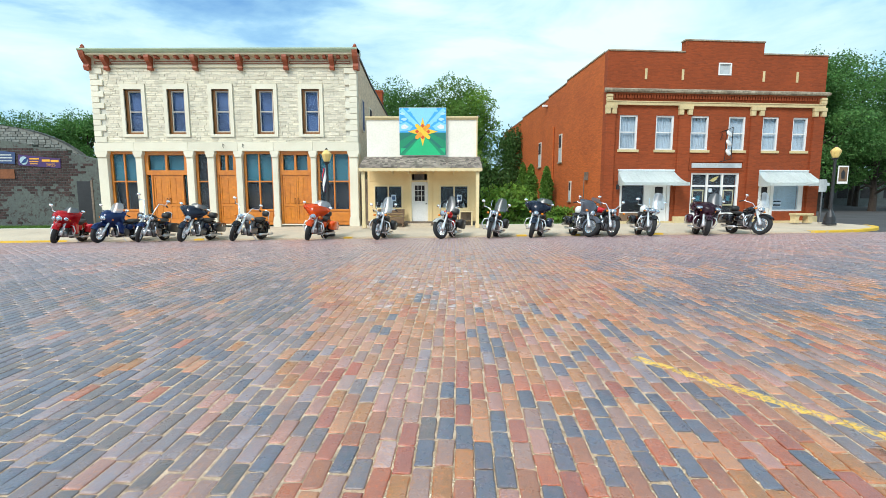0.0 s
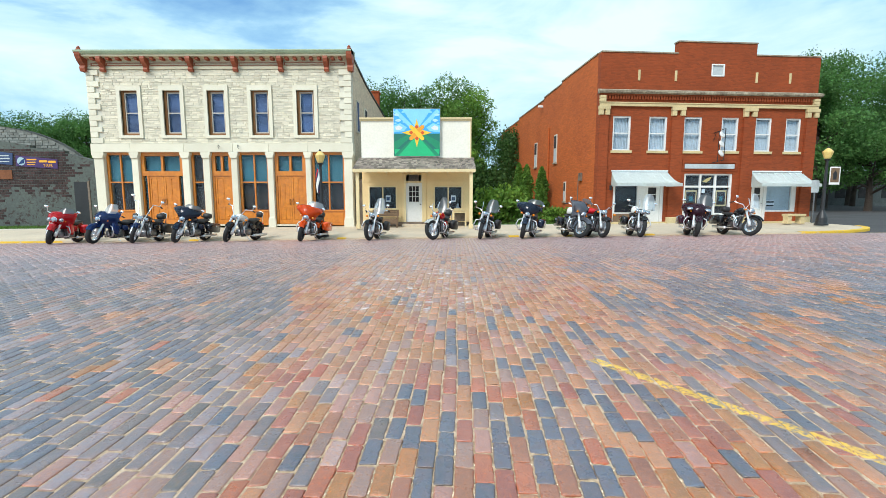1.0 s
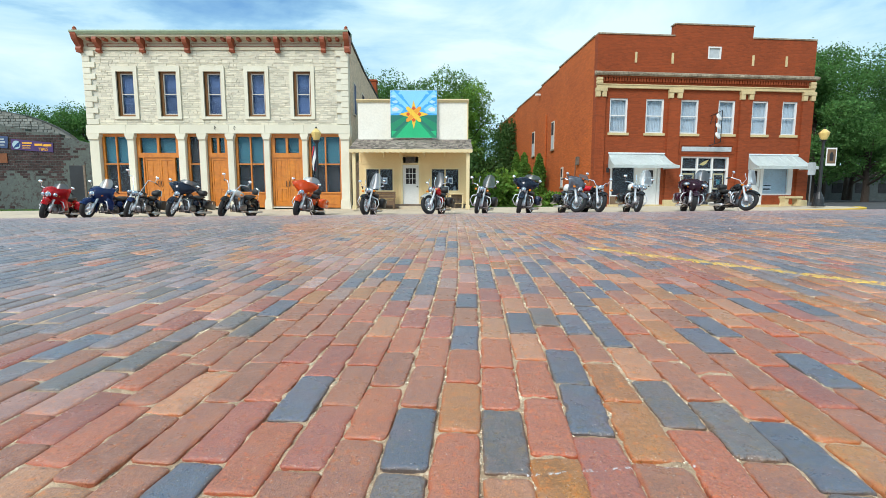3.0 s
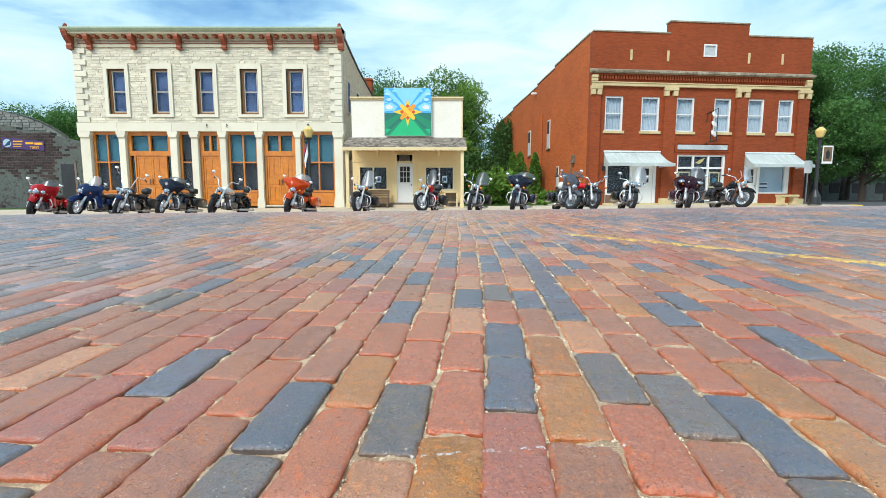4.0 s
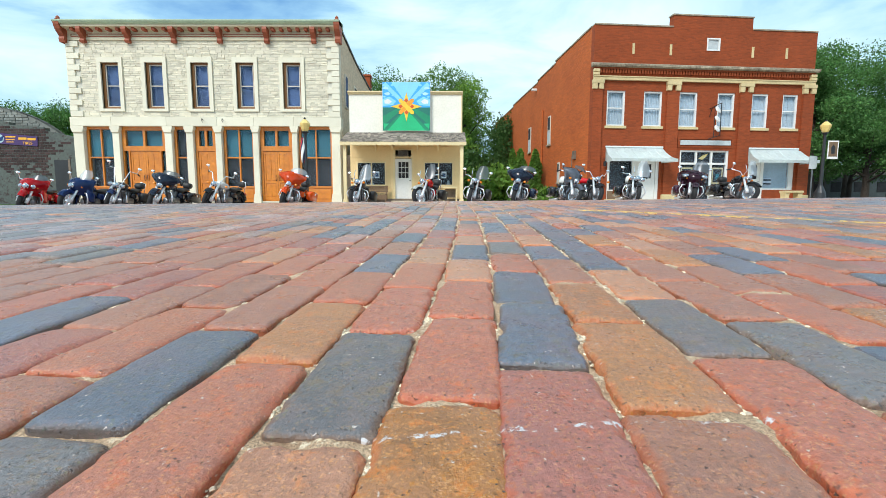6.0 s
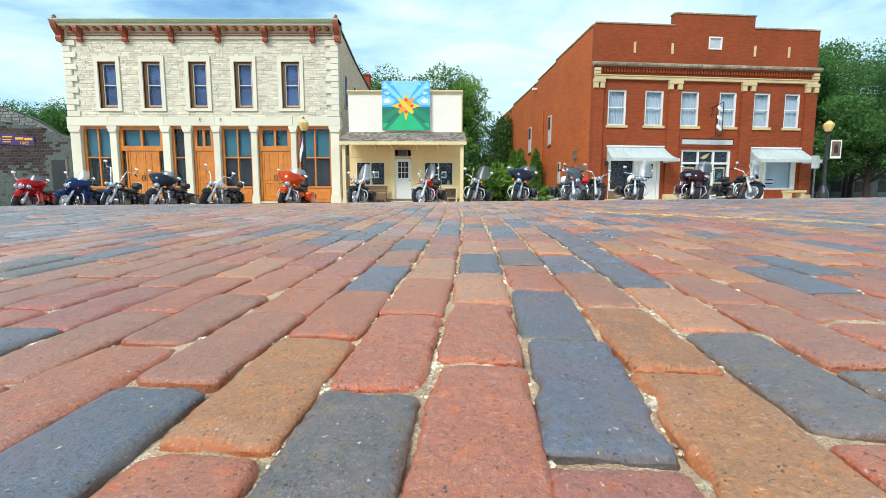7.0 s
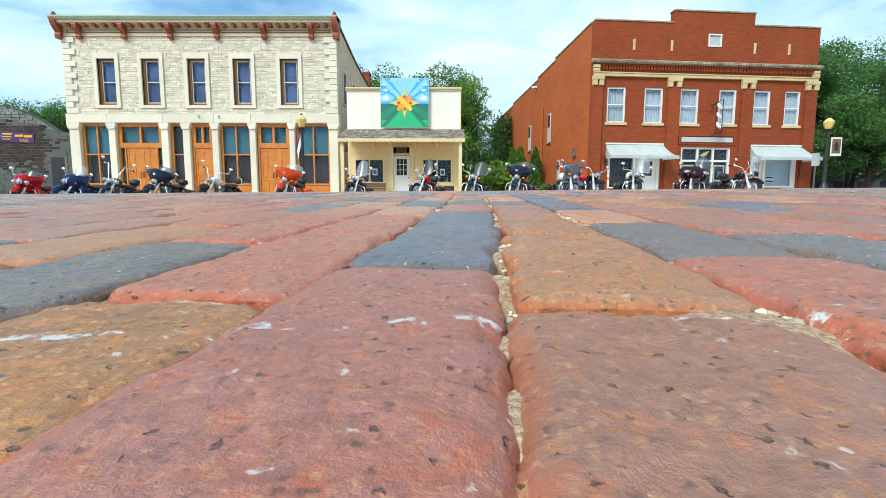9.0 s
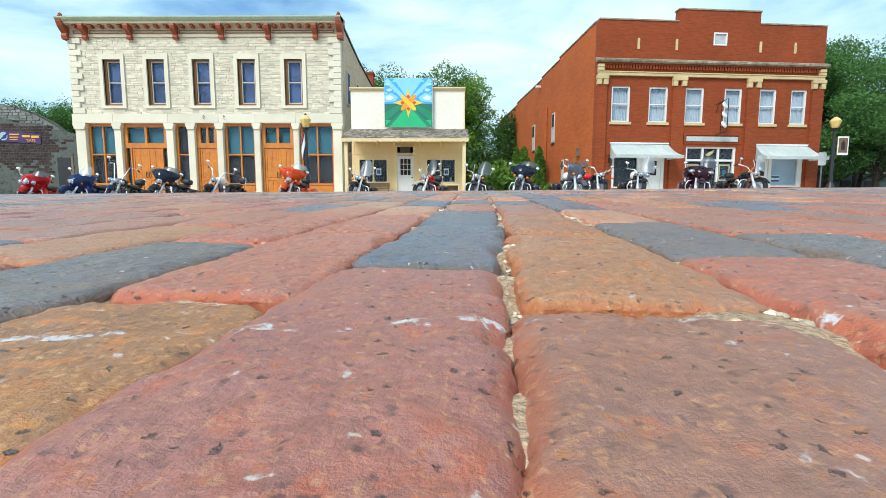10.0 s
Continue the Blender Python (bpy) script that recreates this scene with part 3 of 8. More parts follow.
part("paving_slab", bm, M_CONCRETE, pavement)
sheet("side_street", span(14.0, 44, 12), span(KERB_Y - 0.4, 75, 20), lambda x, y: crown(x, KERB_Y) - 0.03 + 0.006 * (y - KERB_Y), M_ASPHALT, "grey asphalt side street", "road")

# ======== limestone hotel-like shop building ========
LBF = 19.9
stone_house = thing("limestone_building", (0, 0, 0), 0, "two-storey pale limestone building with orange wooden doors and rust-red cornice brackets", "building")
stone_house.matrix_world = M_HOUSE
LB_WIN = (-13.92, -11.96, -9.93, -7.92, -5.84)
LB_PIERS = ((-15.80, -15.30), (-14.05, -13.69), (-11.70, -11.32), (-10.73, -10.36), (-9.42, -9.08), (-7.73, -7.41), (-5.96, -5.66), (-4.17, -3.72))


def wall_with_holes(x0, x1, z0, z1, y0, y1, holes, bm=None):
    """A wall between y0 and y1 with rectangular openings (x0, x1, z0, z1) through it."""
    xs = sorted({x0, x1, *(h[0] for h in holes), *(h[1] for h in holes)})
    zs = sorted({z0, z1, *(h[2] for h in holes), *(h[3] for h in holes)})
    one = bmesh.new()
    solid = lambda i, j: 0 <= i < len(xs) - 1 and 0 <= j < len(zs) - 1 and not any(
        h[0] - 1e-6 <= xs[i] and xs[i + 1] <= h[1] + 1e-6 and h[2] - 1e-6 <= zs[j] and zs[j + 1] <= h[3] + 1e-6 for h in holes)
    q = lambda *co: one.faces.new([one.verts.new(c) for c in co])
    for i in range(len(xs) - 1):
        for j in range(len(zs) - 1):
            if not solid(i, j):
                continue
            a, b, c, d = xs[i], xs[i + 1], zs[j], zs[j + 1]
            q((a, y0, c), (b, y0, c), (b, y0, d), (a, y0, d))
            q((b, y1, c), (a, y1, c), (a, y1, d), (b, y1, d))
            if not solid(i - 1, j):
                q((a, y1, c), (a, y0, c), (a, y0, d), (a, y1, d))
            if not solid(i + 1, j):
                q((b, y0, c), (b, y1, c), (b, y1, d), (b, y0, d))
            if not solid(i, j - 1):
                q((a, y1, c), (b, y1, c), (b, y0, c), (a, y0, c))
            if not solid(i, j + 1):
                q((a, y0, d), (b, y0, d), (b, y1, d), (a, y1, d))
    bmesh.ops.remove_doubles(one, verts=one.verts, dist=1e-5)
    return merge(bm, one)


holes = [(x - 0.40, x + 0.40, 4.02, 6.04) for x in LB_WIN]
bm = wall_with_holes(-15.78, -3.74, 3.30, 7.6, LBF + 0.005, LBF + 0.45, holes)
part("front_wall", bm, M_MORTAR, stone_house)
# coursed rubble, stone by stone
bm = bmesh.new()
r = random.Random(11)
z = 3.66
blocked = [(x - 0.57, x + 0.57, 3.90, 6.27) for x in LB_WIN]
verts, faces = [], []
while z < 7.02:
    h = r.uniform(0.06, 0.125)
    x = -15.2 + r.uniform(-0.3, 0)
    while x < -4.3:
        w = r.uniform(0.12, 0.44)
        if x + w > -4.25:
            w = max(-4.25 - x, 0.08)
        pieces = [(max(x, -15.25), x + w)]
        for bx0, bx1, bz0, bz1 in blocked:
            if z + h > bz0 and z < bz1:
                cut = []
                for a, b in pieces:
                    if b <= bx0 or a >= bx1:
                        cut.append((a, b))
                    else:
                        cut += [(a, bx0)] if a < bx0 - 0.06 else []
                        cut += [(bx1, b)] if b > bx1 + 0.06 else []
                pieces = cut
        for a, b in pieces:
            if b - a < 0.05:
                continue
            hh = h * (1 if r.random() > 0.2 else 0.5)
            for z0, z1 in ([(z, z + h)] if hh == h else [(z, z + hh), (z + hh, z + h)]):
                d = r.uniform(0.003, 0.014)
                k = len(verts)
                j = lambda s=0.012: r.uniform(-s, s)
                g = 0.004
                base = [(a + g, z0 + g), (b - g, z0 + g), (b - g, z1 - g), (a + g, z1 - g)]
                verts += [(px, LBF + 0.012, pz) for px, pz in base]
                cx, cz = (a + b) / 2, (z0 + z1) / 2
                verts += [(cx + (px - cx) * 0.965 + j(0.008), LBF - d + j(0.006), cz + (pz - cz) * 0.93 + j(0.004)) for px, pz in base]
                faces += [(k + 4, k + 5, k + 6, k + 7)] + [(k + i, k + (i + 1) % 4, k + 4 + (i + 1) % 4, k + 4 + i) for i in range(4)]
        x += w
    z += h
me = bpy.data.meshes.new("rubble_stone")
me.from_pydata(verts, [], faces)
me.materials.append(M_STONE)
ob = new("rubble_stone", me)
ob.parent = stone_house
tagged(ob, "irregular courses of pale limestone rubble", kind="stuff")
bm.free()
# quoins
for side, x0, s in (("a", -15.80, 1), ("b", -3.72, -1)):
    z, wide = 3.66, True
    while z < 6.95:
        w = 0.56 if wide else 0.34
        xa, xb = sorted((x0, x0 + s * w))
        part("quoin", box(xa, xb, LBF - 0.07, LBF + 0.30, z + 0.006, z + 0.248, 0.018), M_DRESSED, stone_house)
        z, wide = z + 0.2545, not wide
# lintel band above the shop fronts, in long blocks
xs = [-15.84, -14.0, -11.52, -9.25, -7.6, -5.8, -3.68]
for a, b in zip(xs, xs[1:]):
    part("lintel_block", box(a + 0.004, b - 0.004, LBF - 0.10, LBF + 0.42, 3.25, 3.64, 0.015), M_DRESSED, stone_house)
# piers of the shop front
for a, b in LB_PIERS:
    corner_pier = b - a > 0.43
    pier = part("pier", box(a + 0.03, b - 0.03, LBF - 0.04, LBF + 0.3, -0.40, 3.02, 0.02), M_DRESSED, stone_house)
    g = -0.24
    part("pier_base", prism([(a - 0.015, g - 0.1), (b + 0.015, g - 0.1), (b + 0.015, g + 0.20), (b, g + 0.32), (b - 0.02, g + 0.44), (a + 0.02, g + 0.44), (a, g + 0.32), (a - 0.015, g + 0.20)], LBF - 0.09, LBF + 0.05, bevel=0.012), M_DRESSED, pier)
    part("pier_capital", prism([(a + 0.015, 2.97), (b - 0.015, 2.97), (b + 0.005, 3.07), (b + 0.045, 3.15), (b + 0.045, 3.25), (a - 0.045, 3.25), (a - 0.045, 3.15), (a - 0.005, 3.07)], LBF - 0.10, LBF + 0.28, bevel=0.012), M_DRESSED, pier)


def upper_window(x, z0, z1, parent):
    """Tall sash window in a dressed stone surround."""
    win = part("window", wall_with_holes(x - 0.56, x + 0.56, z0 - 0.12, z1 + 0.23, LBF - 0.07, LBF + 0.20, [(x - 0.40, x + 0.40, z0, z1)]), M_DRESSED, parent, "pale stone window surround")
    part("window_frame", wall_with_holes(x - 0.398, x + 0.398, z0 + 0.002, z1 - 0.002, LBF + 0.06, LBF + 0.20, [(x - 0.29, x + 0.33, z0 + 0.10, z1 - 0.06)]), M_OAKDARK, win, "brown wooden window frame")
    zm = (z0 + z1) / 2 + 0.02
    part("sash", wall_with_holes(x - 0.29, x + 0.33, z0 + 0.10, z1 - 0.06, LBF + 0.10, LBF + 0.15,
                                 [(x - 0.245, x + 0.285, z0 + 0.15, zm - 0.02), (x - 0.245, x + 0.285, zm + 0.02, z1 - 0.11)]), M_SASH, win, "cream sash bars")
    pane = part("pane", box(x - 0.25, x + 0.29, LBF + 0.118, LBF + 0.124, z0 + 0.14, z1 - 0.10), M_GLASS, win)
    pane.visible_shadow = False
    part("blind", box(x - 0.38, x + 0.38, LBF + 0.205, LBF + 0.215, z0 + 0.02, z1 - 0.02), M_NAVYBLIND, win, "slate blue blind behind glass")


for x in LB_WIN:
    upper_window(x, 4.02, 6.04, stone_house)

# cornice: moulded top, frieze with panels, small modillions and large brackets
prof = [(LBF + 0.4, 6.99), (LBF - 0.06, 6.99), (LBF - 0.06, 7.10), (LBF - 0.03, 7.12), (LBF - 0.03, 7.40), (LBF - 0.10, 7.44), (LBF - 0.38, 7.47), (LBF - 0.40, 7.54), (LBF + 0.4, 7.56)]
part("cornice", prism_x(prof, -15.84, -3.68), M_CREAM, stone_house, "cream painted cornice and frieze")
prof = [(LBF + 0.4, 7.56), (LBF - 0.40, 7.545), (LBF - 0.46, 7.58), (LBF - 0.52, 7.66), (LBF - 0.52, 7.71), (LBF + 0.4, 7.82)]
part("gutter", prism_x(prof, -15.95, -3.60), M_GREENTRIM, stone_house, "pale green metal gutter moulding")
BR_X = (-14.95, -12.98, -10.95, -8.93, -6.87, -4.80)
bracket_outline = [(LBF - 0.02, 6.86), (LBF - 0.16, 6.86), (LBF - 0.20, 6.94), (LBF - 0.15, 7.04), (LBF - 0.22, 7.14), (LBF - 0.36, 7.24), (LBF - 0.40, 7.36), (LBF - 0.38, 7.47), (LBF - 0.02, 7.47)]
for x in BR_X:
    part("bracket", prism_x(bracket_outline, x - 0.10, x + 0.10), M_RUST, stone_house, "rust-red scrolled cornice bracket")
for x in (-15.80, -3.72):
    end = [(LBF + 0.1, 6.86), (LBF - 0.20, 6.86), (LBF - 0.24, 7.0), (LBF - 0.20, 7.12), (LBF - 0.32, 7.24), (LBF - 0.42, 7.36), (LBF - 0.48, 7.52), (LBF - 0.50, 7.66), (LBF - 0.42, 7.74), (LBF + 0.1, 7.74)]
    e = part("end_bracket", prism_x(end, x - 0.12, x + 0.12), M_RUST, stone_house, "large rust-red corner bracket")
    part("finial", lathe([(0.10, 0), (0.11, 0.04), (0.07, 0.08), (0.08, 0.12), (0.02, 0.19)], 10, None, Matrix.Translation((x, LBF - 0.34, 7.735))), M_RUST, e)
k = 0
for a, b in zip((-15.66,) + BR_X, BR_X + (-3.86,)):
    a, b = a + 0.13, b - 0.13
    if b - a > 0.25:
        part("frieze_panel", wall_with_holes(a, b, 7.14, 7.27, LBF - 0.048, LBF - 0.025, [(a + 0.03, b - 0.03, 7.17, 7.24)]), M_RUST, stone_house)
    n = max(1, round((b - a) / 0.40))
    for i in range(n):
        xc = a + (b - a) * (i + 0.5) / n
        part("modillion", box(xc - 0.075, xc + 0.075, LBF - 0.30, LBF - 0.03, 7.34, 7.465, 0.03), M_RUST, stone_house)

# side walls, back and roof
part("side_wall", prism_x([(20.3, -0.4), (34, -0.4), (34, 6.6), (24, 7.15), (20.3, 7.6)], -4.14, -3.74), M_SIDESTONE, stone_house, "buff rubble side wall")
part("side_wall", prism_x([(20.3, -0.4), (34, -0.4), (34, 6.6), (24, 7.15), (20.3, 7.6)], -15.78, -15.38), M_SIDESTONE, stone_house)
part("roof", prism_x([(20.3, 7.45), (34, 6.45), (34, 6.3), (20.3, 7.3)], -15.38, -4.14), M_GREYBOARD, stone_house, "dark flat roof")
sw = part("side_window", box(-3.76, -3.68, 20.95, 21.55, 4.3, 5.85, 0.01), M_SASH, stone_house, "narrow pale-framed side window")
part("pane", box(-3.69, -3.672, 21.03, 21.47, 4.38, 5.77), M_NAVYBLIND, sw)
part("back_wall", box(-15.38, -4.14, 33.7, 34, -0.4, 6.3), M_SIDESTONE, stone_house)
part("coping", prism_x([(20.2, 7.62), (24, 7.17), (34, 6.62), (34, 6.70), (24, 7.25), (20.2, 7.72)], -4.2, -3.68), M_IRON, stone_house, "black edge flashing")
w = part("side_window", box(-3.77, -3.70, 23.2, 24.0, 4.1, 5.9, 0.01), M_DRESSED, stone_house)
part("pane", box(-3.72, -3.69, 23.3, 23.9, 4.2, 5.8), M_DARKROOM, w)
chim = part("chimney", box(-4.5, -4.0, 30.5, 31.1, 6.3, 8.3, 0.02), M_REDBRICK, stone_house, "red brick chimney")
part("chimney_cap", box(-4.55, -3.95, 30.45, 31.15, 8.3, 8.42, 0.01), M_REDBRICK, chim)

# shop front bays: wooden windows and doors
SF = LBF + 0.13


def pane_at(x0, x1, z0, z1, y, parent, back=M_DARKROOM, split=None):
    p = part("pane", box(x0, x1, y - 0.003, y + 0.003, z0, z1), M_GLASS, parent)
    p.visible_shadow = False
    # a board close behind the glass; its default near-black paints the room's shade
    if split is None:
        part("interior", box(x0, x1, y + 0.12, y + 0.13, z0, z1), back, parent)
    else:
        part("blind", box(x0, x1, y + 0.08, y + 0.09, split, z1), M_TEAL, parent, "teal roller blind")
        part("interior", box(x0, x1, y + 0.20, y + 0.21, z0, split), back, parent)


def shop_window(x0, x1, cols=2, teal=True):
    g = -0.16
    holes, zb, zt, zm = [], g + 0.72, 3.13, g + 2.02
    w = (x1 - x0 - 0.16 - 0.06 * (cols - 1)) / cols
    for i in range(cols):
        a = x0 + 0.10 + i * (w + 0.06)
        holes += [(a, a + w, zb, zm - 0.03), (a, a + w, zm + 0.03, zt)]
    win = part("shop_window", wall_with_holes(x0, x1, g - 0.02, 3.25, SF, SF + 0.09, holes), M_OAK, stone_house, "orange wooden shop window frame")
    part("bulkhead_panel", box(x0 + 0.12, x1 - 0.08, SF - 0.02, SF + 0.01, g + 0.14, g + 0.58, 0.01), M_OAK, win)
    part("sill", box(x0 + 0.02, x1 - 0.02, SF - 0.05, SF + 0.03, zb - 0.08, zb - 0.02, 0.01), M_OAK, win)
    pane_at(x0 + 0.09, x1 - 0.05, zb, zt, SF + 0.05, win, M_DARKROOM, zm if teal else None)


def door_leaf(x0, x1, z0, z1, y, parent):
    leaf = part("door_leaf", wall_with_holes(x0, x1, z0, z1, y, y + 0.05, [(x0 + 0.09, x1 - 0.09, z0 + 0.22, z0 + 0.82), (x0 + 0.09, x1 - 0.09, z0 + 0.95, z1 - 0.12)]), M_OAK, parent, "orange panelled wooden door leaf")
    xm = (x0 + x1) / 2
    for a, b, c, d in ((x0 + 0.092, xm - 0.02, z0 + 0.222, z0 + 0.818), (xm + 0.02, x1 - 0.092, z0 + 0.222, z0 + 0.818), (x0 + 0.092, xm - 0.02, z0 + 0.952, z1 - 0.122), (xm + 0.02, x1 - 0.092, z0 + 0.952, z1 - 0.122)):
        part("door_panel", box(a, b, y + 0.012, y + 0.04, c, d, 0.02), M_OAK, leaf)
    part("muntin", box(xm - 0.022, xm + 0.022, y + 0.004, y + 0.045, z0 + 0.222, z1 - 0.122), M_OAK, leaf)
    return leaf


def shop_door(x0, x1, leaves=2, side_light=0.0):
    g = -0.14
    zt = g + 2.30
    a, b = x0 + 0.09 + side_light, x1 - 0.09 - side_light
    holes = [(a, b, g, zt)]
    mid = (x0 + x1) / 2
    holes += [(x0 + 0.16, mid - 0.05, zt + 0.22, 3.08), (mid + 0.05, x1 - 0.16, zt + 0.22, 3.08)]
    if side_light:
        holes += [(x0 + 0.06, a - 0.06, g + 0.5, zt), (b + 0.06, x1 - 0.06, g + 0.5, zt)]
    fr = part("door_frame", wall_with_holes(x0, x1, g - 0.02, 3.25, SF - 0.02, SF + 0.10, holes), M_OAK, stone_house, "orange wooden door frame with transom")
    for h in holes[1:]:
        pane_at(h[0], h[1], h[2], h[3], SF + 0.05, fr, M_TEAL)
    w = (b - a) / leaves
    for i in range(leaves):
        leaf = door_leaf(a + i * w + 0.004, a + (i + 1) * w - 0.004, g + 0.01, zt - 0.01, SF + 0.02, fr)
    if leaves == 2:
        for s in (-0.07, 0.07):
            part("door_pull", tube([(mid + s, SF + 0.02, g + 0.95), (mid + s, SF - 0.04, g + 0.98), (mid + s, SF - 0.04, g + 1.18), (mid + s, SF + 0.02, g + 1.21)], 0.014), M_IRON, fr, "dark iron door pull")
    part("threshold", box(x0, x1, LBF - 0.02, SF + 0.1, g - 0.06, g, 0.008), M_DRESSED, fr)


shop_window(-15.30, -14.05)
shop_door(-13.69, -11.70, 2, 0.22)
shop_window(-11.32, -10.73, 1, False)
shop_door(-10.36, -9.42, 1)
shop_window(-9.08, -7.73)
shop_door(-7.41, -5.96, 2)
shop_window(-5.66, -4.17)
# added near-black board, the shade of the rooms painted flat
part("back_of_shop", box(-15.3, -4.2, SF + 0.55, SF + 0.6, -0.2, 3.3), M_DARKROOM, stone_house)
for xx in (-9.85, -8.95):  # small iron hooks over the door
    part("iron_hook", tube([(xx, LBF - 0.10, 3.50), (xx, LBF - 0.22, 3.56), (xx, LBF - 0.26, 3.46), (xx + 0.05, LBF - 0.24, 3.38)], 0.014), M_IRON, stone_house, "black iron hook")
part("grey_board", box(-3.71, -3.30, 20.25, 20.32, -0.2, 2.0, 0.01), M_GREYBOARD, stone_house, "weathered grey board in the gap")
# ======== small false-fronted shop ========
SHF = 19.9
shop = thing("false_front_shop", (0, 0, 0), 0, "small white false-fronted shop with buff walls and a shingled porch roof", "shop")
shop.matrix_world = M_SHOP
SX0, SX1 = -3.24, 2.12
SG = -0.14
part("false_front", box(SX0, SX1, SHF - 0.02, SHF + 0.16, 3.05, 4.90), M_WHITEBOARD, shop, "white painted board false front")
part("cap_moulding", prism_x([(SHF + 0.2, 4.88), (SHF - 0.07, 4.88), (SHF - 0.10, 4.94), (SHF - 0.14, 4.96), (SHF - 0.14, 5.02), (SHF + 0.2, 5.04)], SX0 - 0.05, SX1 + 0.05), M_POST, shop, "buff cap moulding")
part("end_board", box(SX1 - 0.03, SX1 + 0.03, SHF - 0.05, SHF + 0.16, 3.05, 4.88), M_POST, shop)
SHOP_HOLES = [(-2.94, -1.52, 0.60, 1.76), (-1.14, -0.22, SG, 2.34), (0.30, 1.74, 0.60, 1.76)]
part("front_wall", wall_with_holes(SX0, SX1, SG - 0.1, 3.05, SHF, SHF + 0.15, SHOP_HOLES), M_YELLOWWALL, shop, "buff yellow painted board wall")
for a, b in ((-3.2, -1.28), (-0.08, 2.08)):  # frieze boards above the shop windows
    part("panel_moulding", wall_with_holes(a, b, 1.95, 2.46, SHF - 0.02, SHF, [(a + 0.09, b - 0.09, 2.02, 2.40)]), M_YELLOWWALL, shop)
for a, b in ((-1.30, -1.14), (-0.22, -0.06)):
    part("pilaster_board", box(a, b, SHF - 0.05, SHF, SG, 2.7, 0.01), M_YELLOWWALL, shop)
for x0, x1 in ((-2.94, -1.52), (0.30, 1.74)):
    xm = (x0 + x1) / 2
    wn_ = part("window", wall_with_holes(x0, x1, 0.60, 1.76, SHF - 0.03, SHF + 0.08, [(x0 + 0.06, xm - 0.03, 0.67, 1.70), (xm + 0.03, x1 - 0.06, 0.67, 1.70)]), M_POST, shop, "two-light shop window in buff frame")
    part("sill", box(x0 - 0.05, x1 + 0.05, SHF - 0.09, SHF + 0.02, 0.52, 0.60, 0.01), M_POST, wn_)
    for a, b in ((x0 + 0.06, xm - 0.03), (xm + 0.03, x1 - 0.06)):
        p = part("pane", box(a, b, SHF + 0.02, SHF + 0.026, 0.67, 1.70), M_GLASS, wn_)
        p.visible_shadow = False
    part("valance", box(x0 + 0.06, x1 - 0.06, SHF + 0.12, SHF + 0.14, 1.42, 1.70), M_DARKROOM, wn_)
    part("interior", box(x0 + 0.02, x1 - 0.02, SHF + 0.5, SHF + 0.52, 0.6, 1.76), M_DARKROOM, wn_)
    sg = part("notice", box(xm + 0.14, xm + 0.38, SHF + 0.045, SHF + 0.05, 0.98, 1.30), M_WHITE, wn_, "white paper notice in the window")
    part("print_bar", box(xm + 0.18, xm + 0.34, SHF + 0.040, SHF + 0.044, 1.05, 1.22), M_NAVYBLIND, sg)
for i, x in enumerate((-2.6, -2.25, 0.55, 0.9, 1.5)):
    part("display_item", lathe([(0.09, 0), (0.11, 0.08), (0.05, 0.18), (0.06, 0.24), (0.02, 0.30)], 10, None, Matrix.Translation((x, SHF + 0.3, 0.60))), M_CURTAIN, shop)
dr = part("door", wall_with_holes(-1.08, -0.28, SG + 0.02, 1.90, SHF + 0.03, SHF + 0.08, [(-0.93, -0.43, 0.98, 1.76)]), M_WHITE, shop, "white door with nine small panes")
for i in range(3):
    for j in range(3):
        a, c = -0.93 + i * 0.167, 0.98 + j * 0.26
        p = part("pane", box(a + 0.012, a + 0.155, SHF + 0.05, SHF + 0.056, c + 0.012, c + 0.248), M_DARKROOM, dr)
for i in (1, 2):
    part("glazing_bar", box(-0.93 + i * 0.167 - 0.012, -0.93 + i * 0.167 + 0.012, SHF + 0.035, SHF + 0.075, 0.98, 1.76), M_WHITE, dr)
    part("glazing_bar", box(-0.93, -0.43, SHF + 0.036, SHF + 0.074, 0.98 + i * 0.26 - 0.012, 0.98 + i * 0.26 + 0.012), M_WHITE, dr)
part("door_knob", lathe([(0.012, 0), (0.03, 0.02), (0.034, 0.04), (0.0, 0.06)], 10, None, Matrix.Translation((-0.36, SHF + 0.03, 0.86)) @ Matrix.Rotation(radians(90), 4, "X")), M_IRON, dr, "dark door knob")
part("door_casing", wall_with_holes(-1.16, -0.20, SG, 2.36, SHF - 0.06, SHF + 0.03, [(-1.08, -0.28, SG, 1.92), (-1.06, -0.30, 2.0, 2.30)]), M_POST, shop)
ac = part("air_conditioner", box(-0.92, -0.44, SHF - 0.16, SHF + 0.1, 2.00, 2.29, 0.015), M_GREYBOARD, shop, "brown air conditioner above the door")
for i in range(6):
    part("louvre", box(-0.89, -0.47, SHF - 0.172, SHF - 0.158, 2.03 + i * 0.042, 2.05 + i * 0.042), M_IRON, ac)
part("plinth", box(SX0, SX1, SHF - 0.07, SHF + 0.05, SG - 0.1, SG + 0.14, 0.01), M_GREYBOARD, shop)
part("doorstep", box(-1.25, -0.1, SHF - 0.40, SHF - 0.07, SG - 0.1, SG + 0.04, 0.01), M_CONCRETE, shop)
part("side_wall", box(SX1 - 0.15, SX1, SHF + 0.16, 30.0, SG - 0.1, 3.2), M_WHITEBOARD, shop)
part("side_wall", box(SX0, SX0 + 0.15, SHF + 0.16, 30.0, SG - 0.1, 3.2), M_WHITEBOARD, shop)
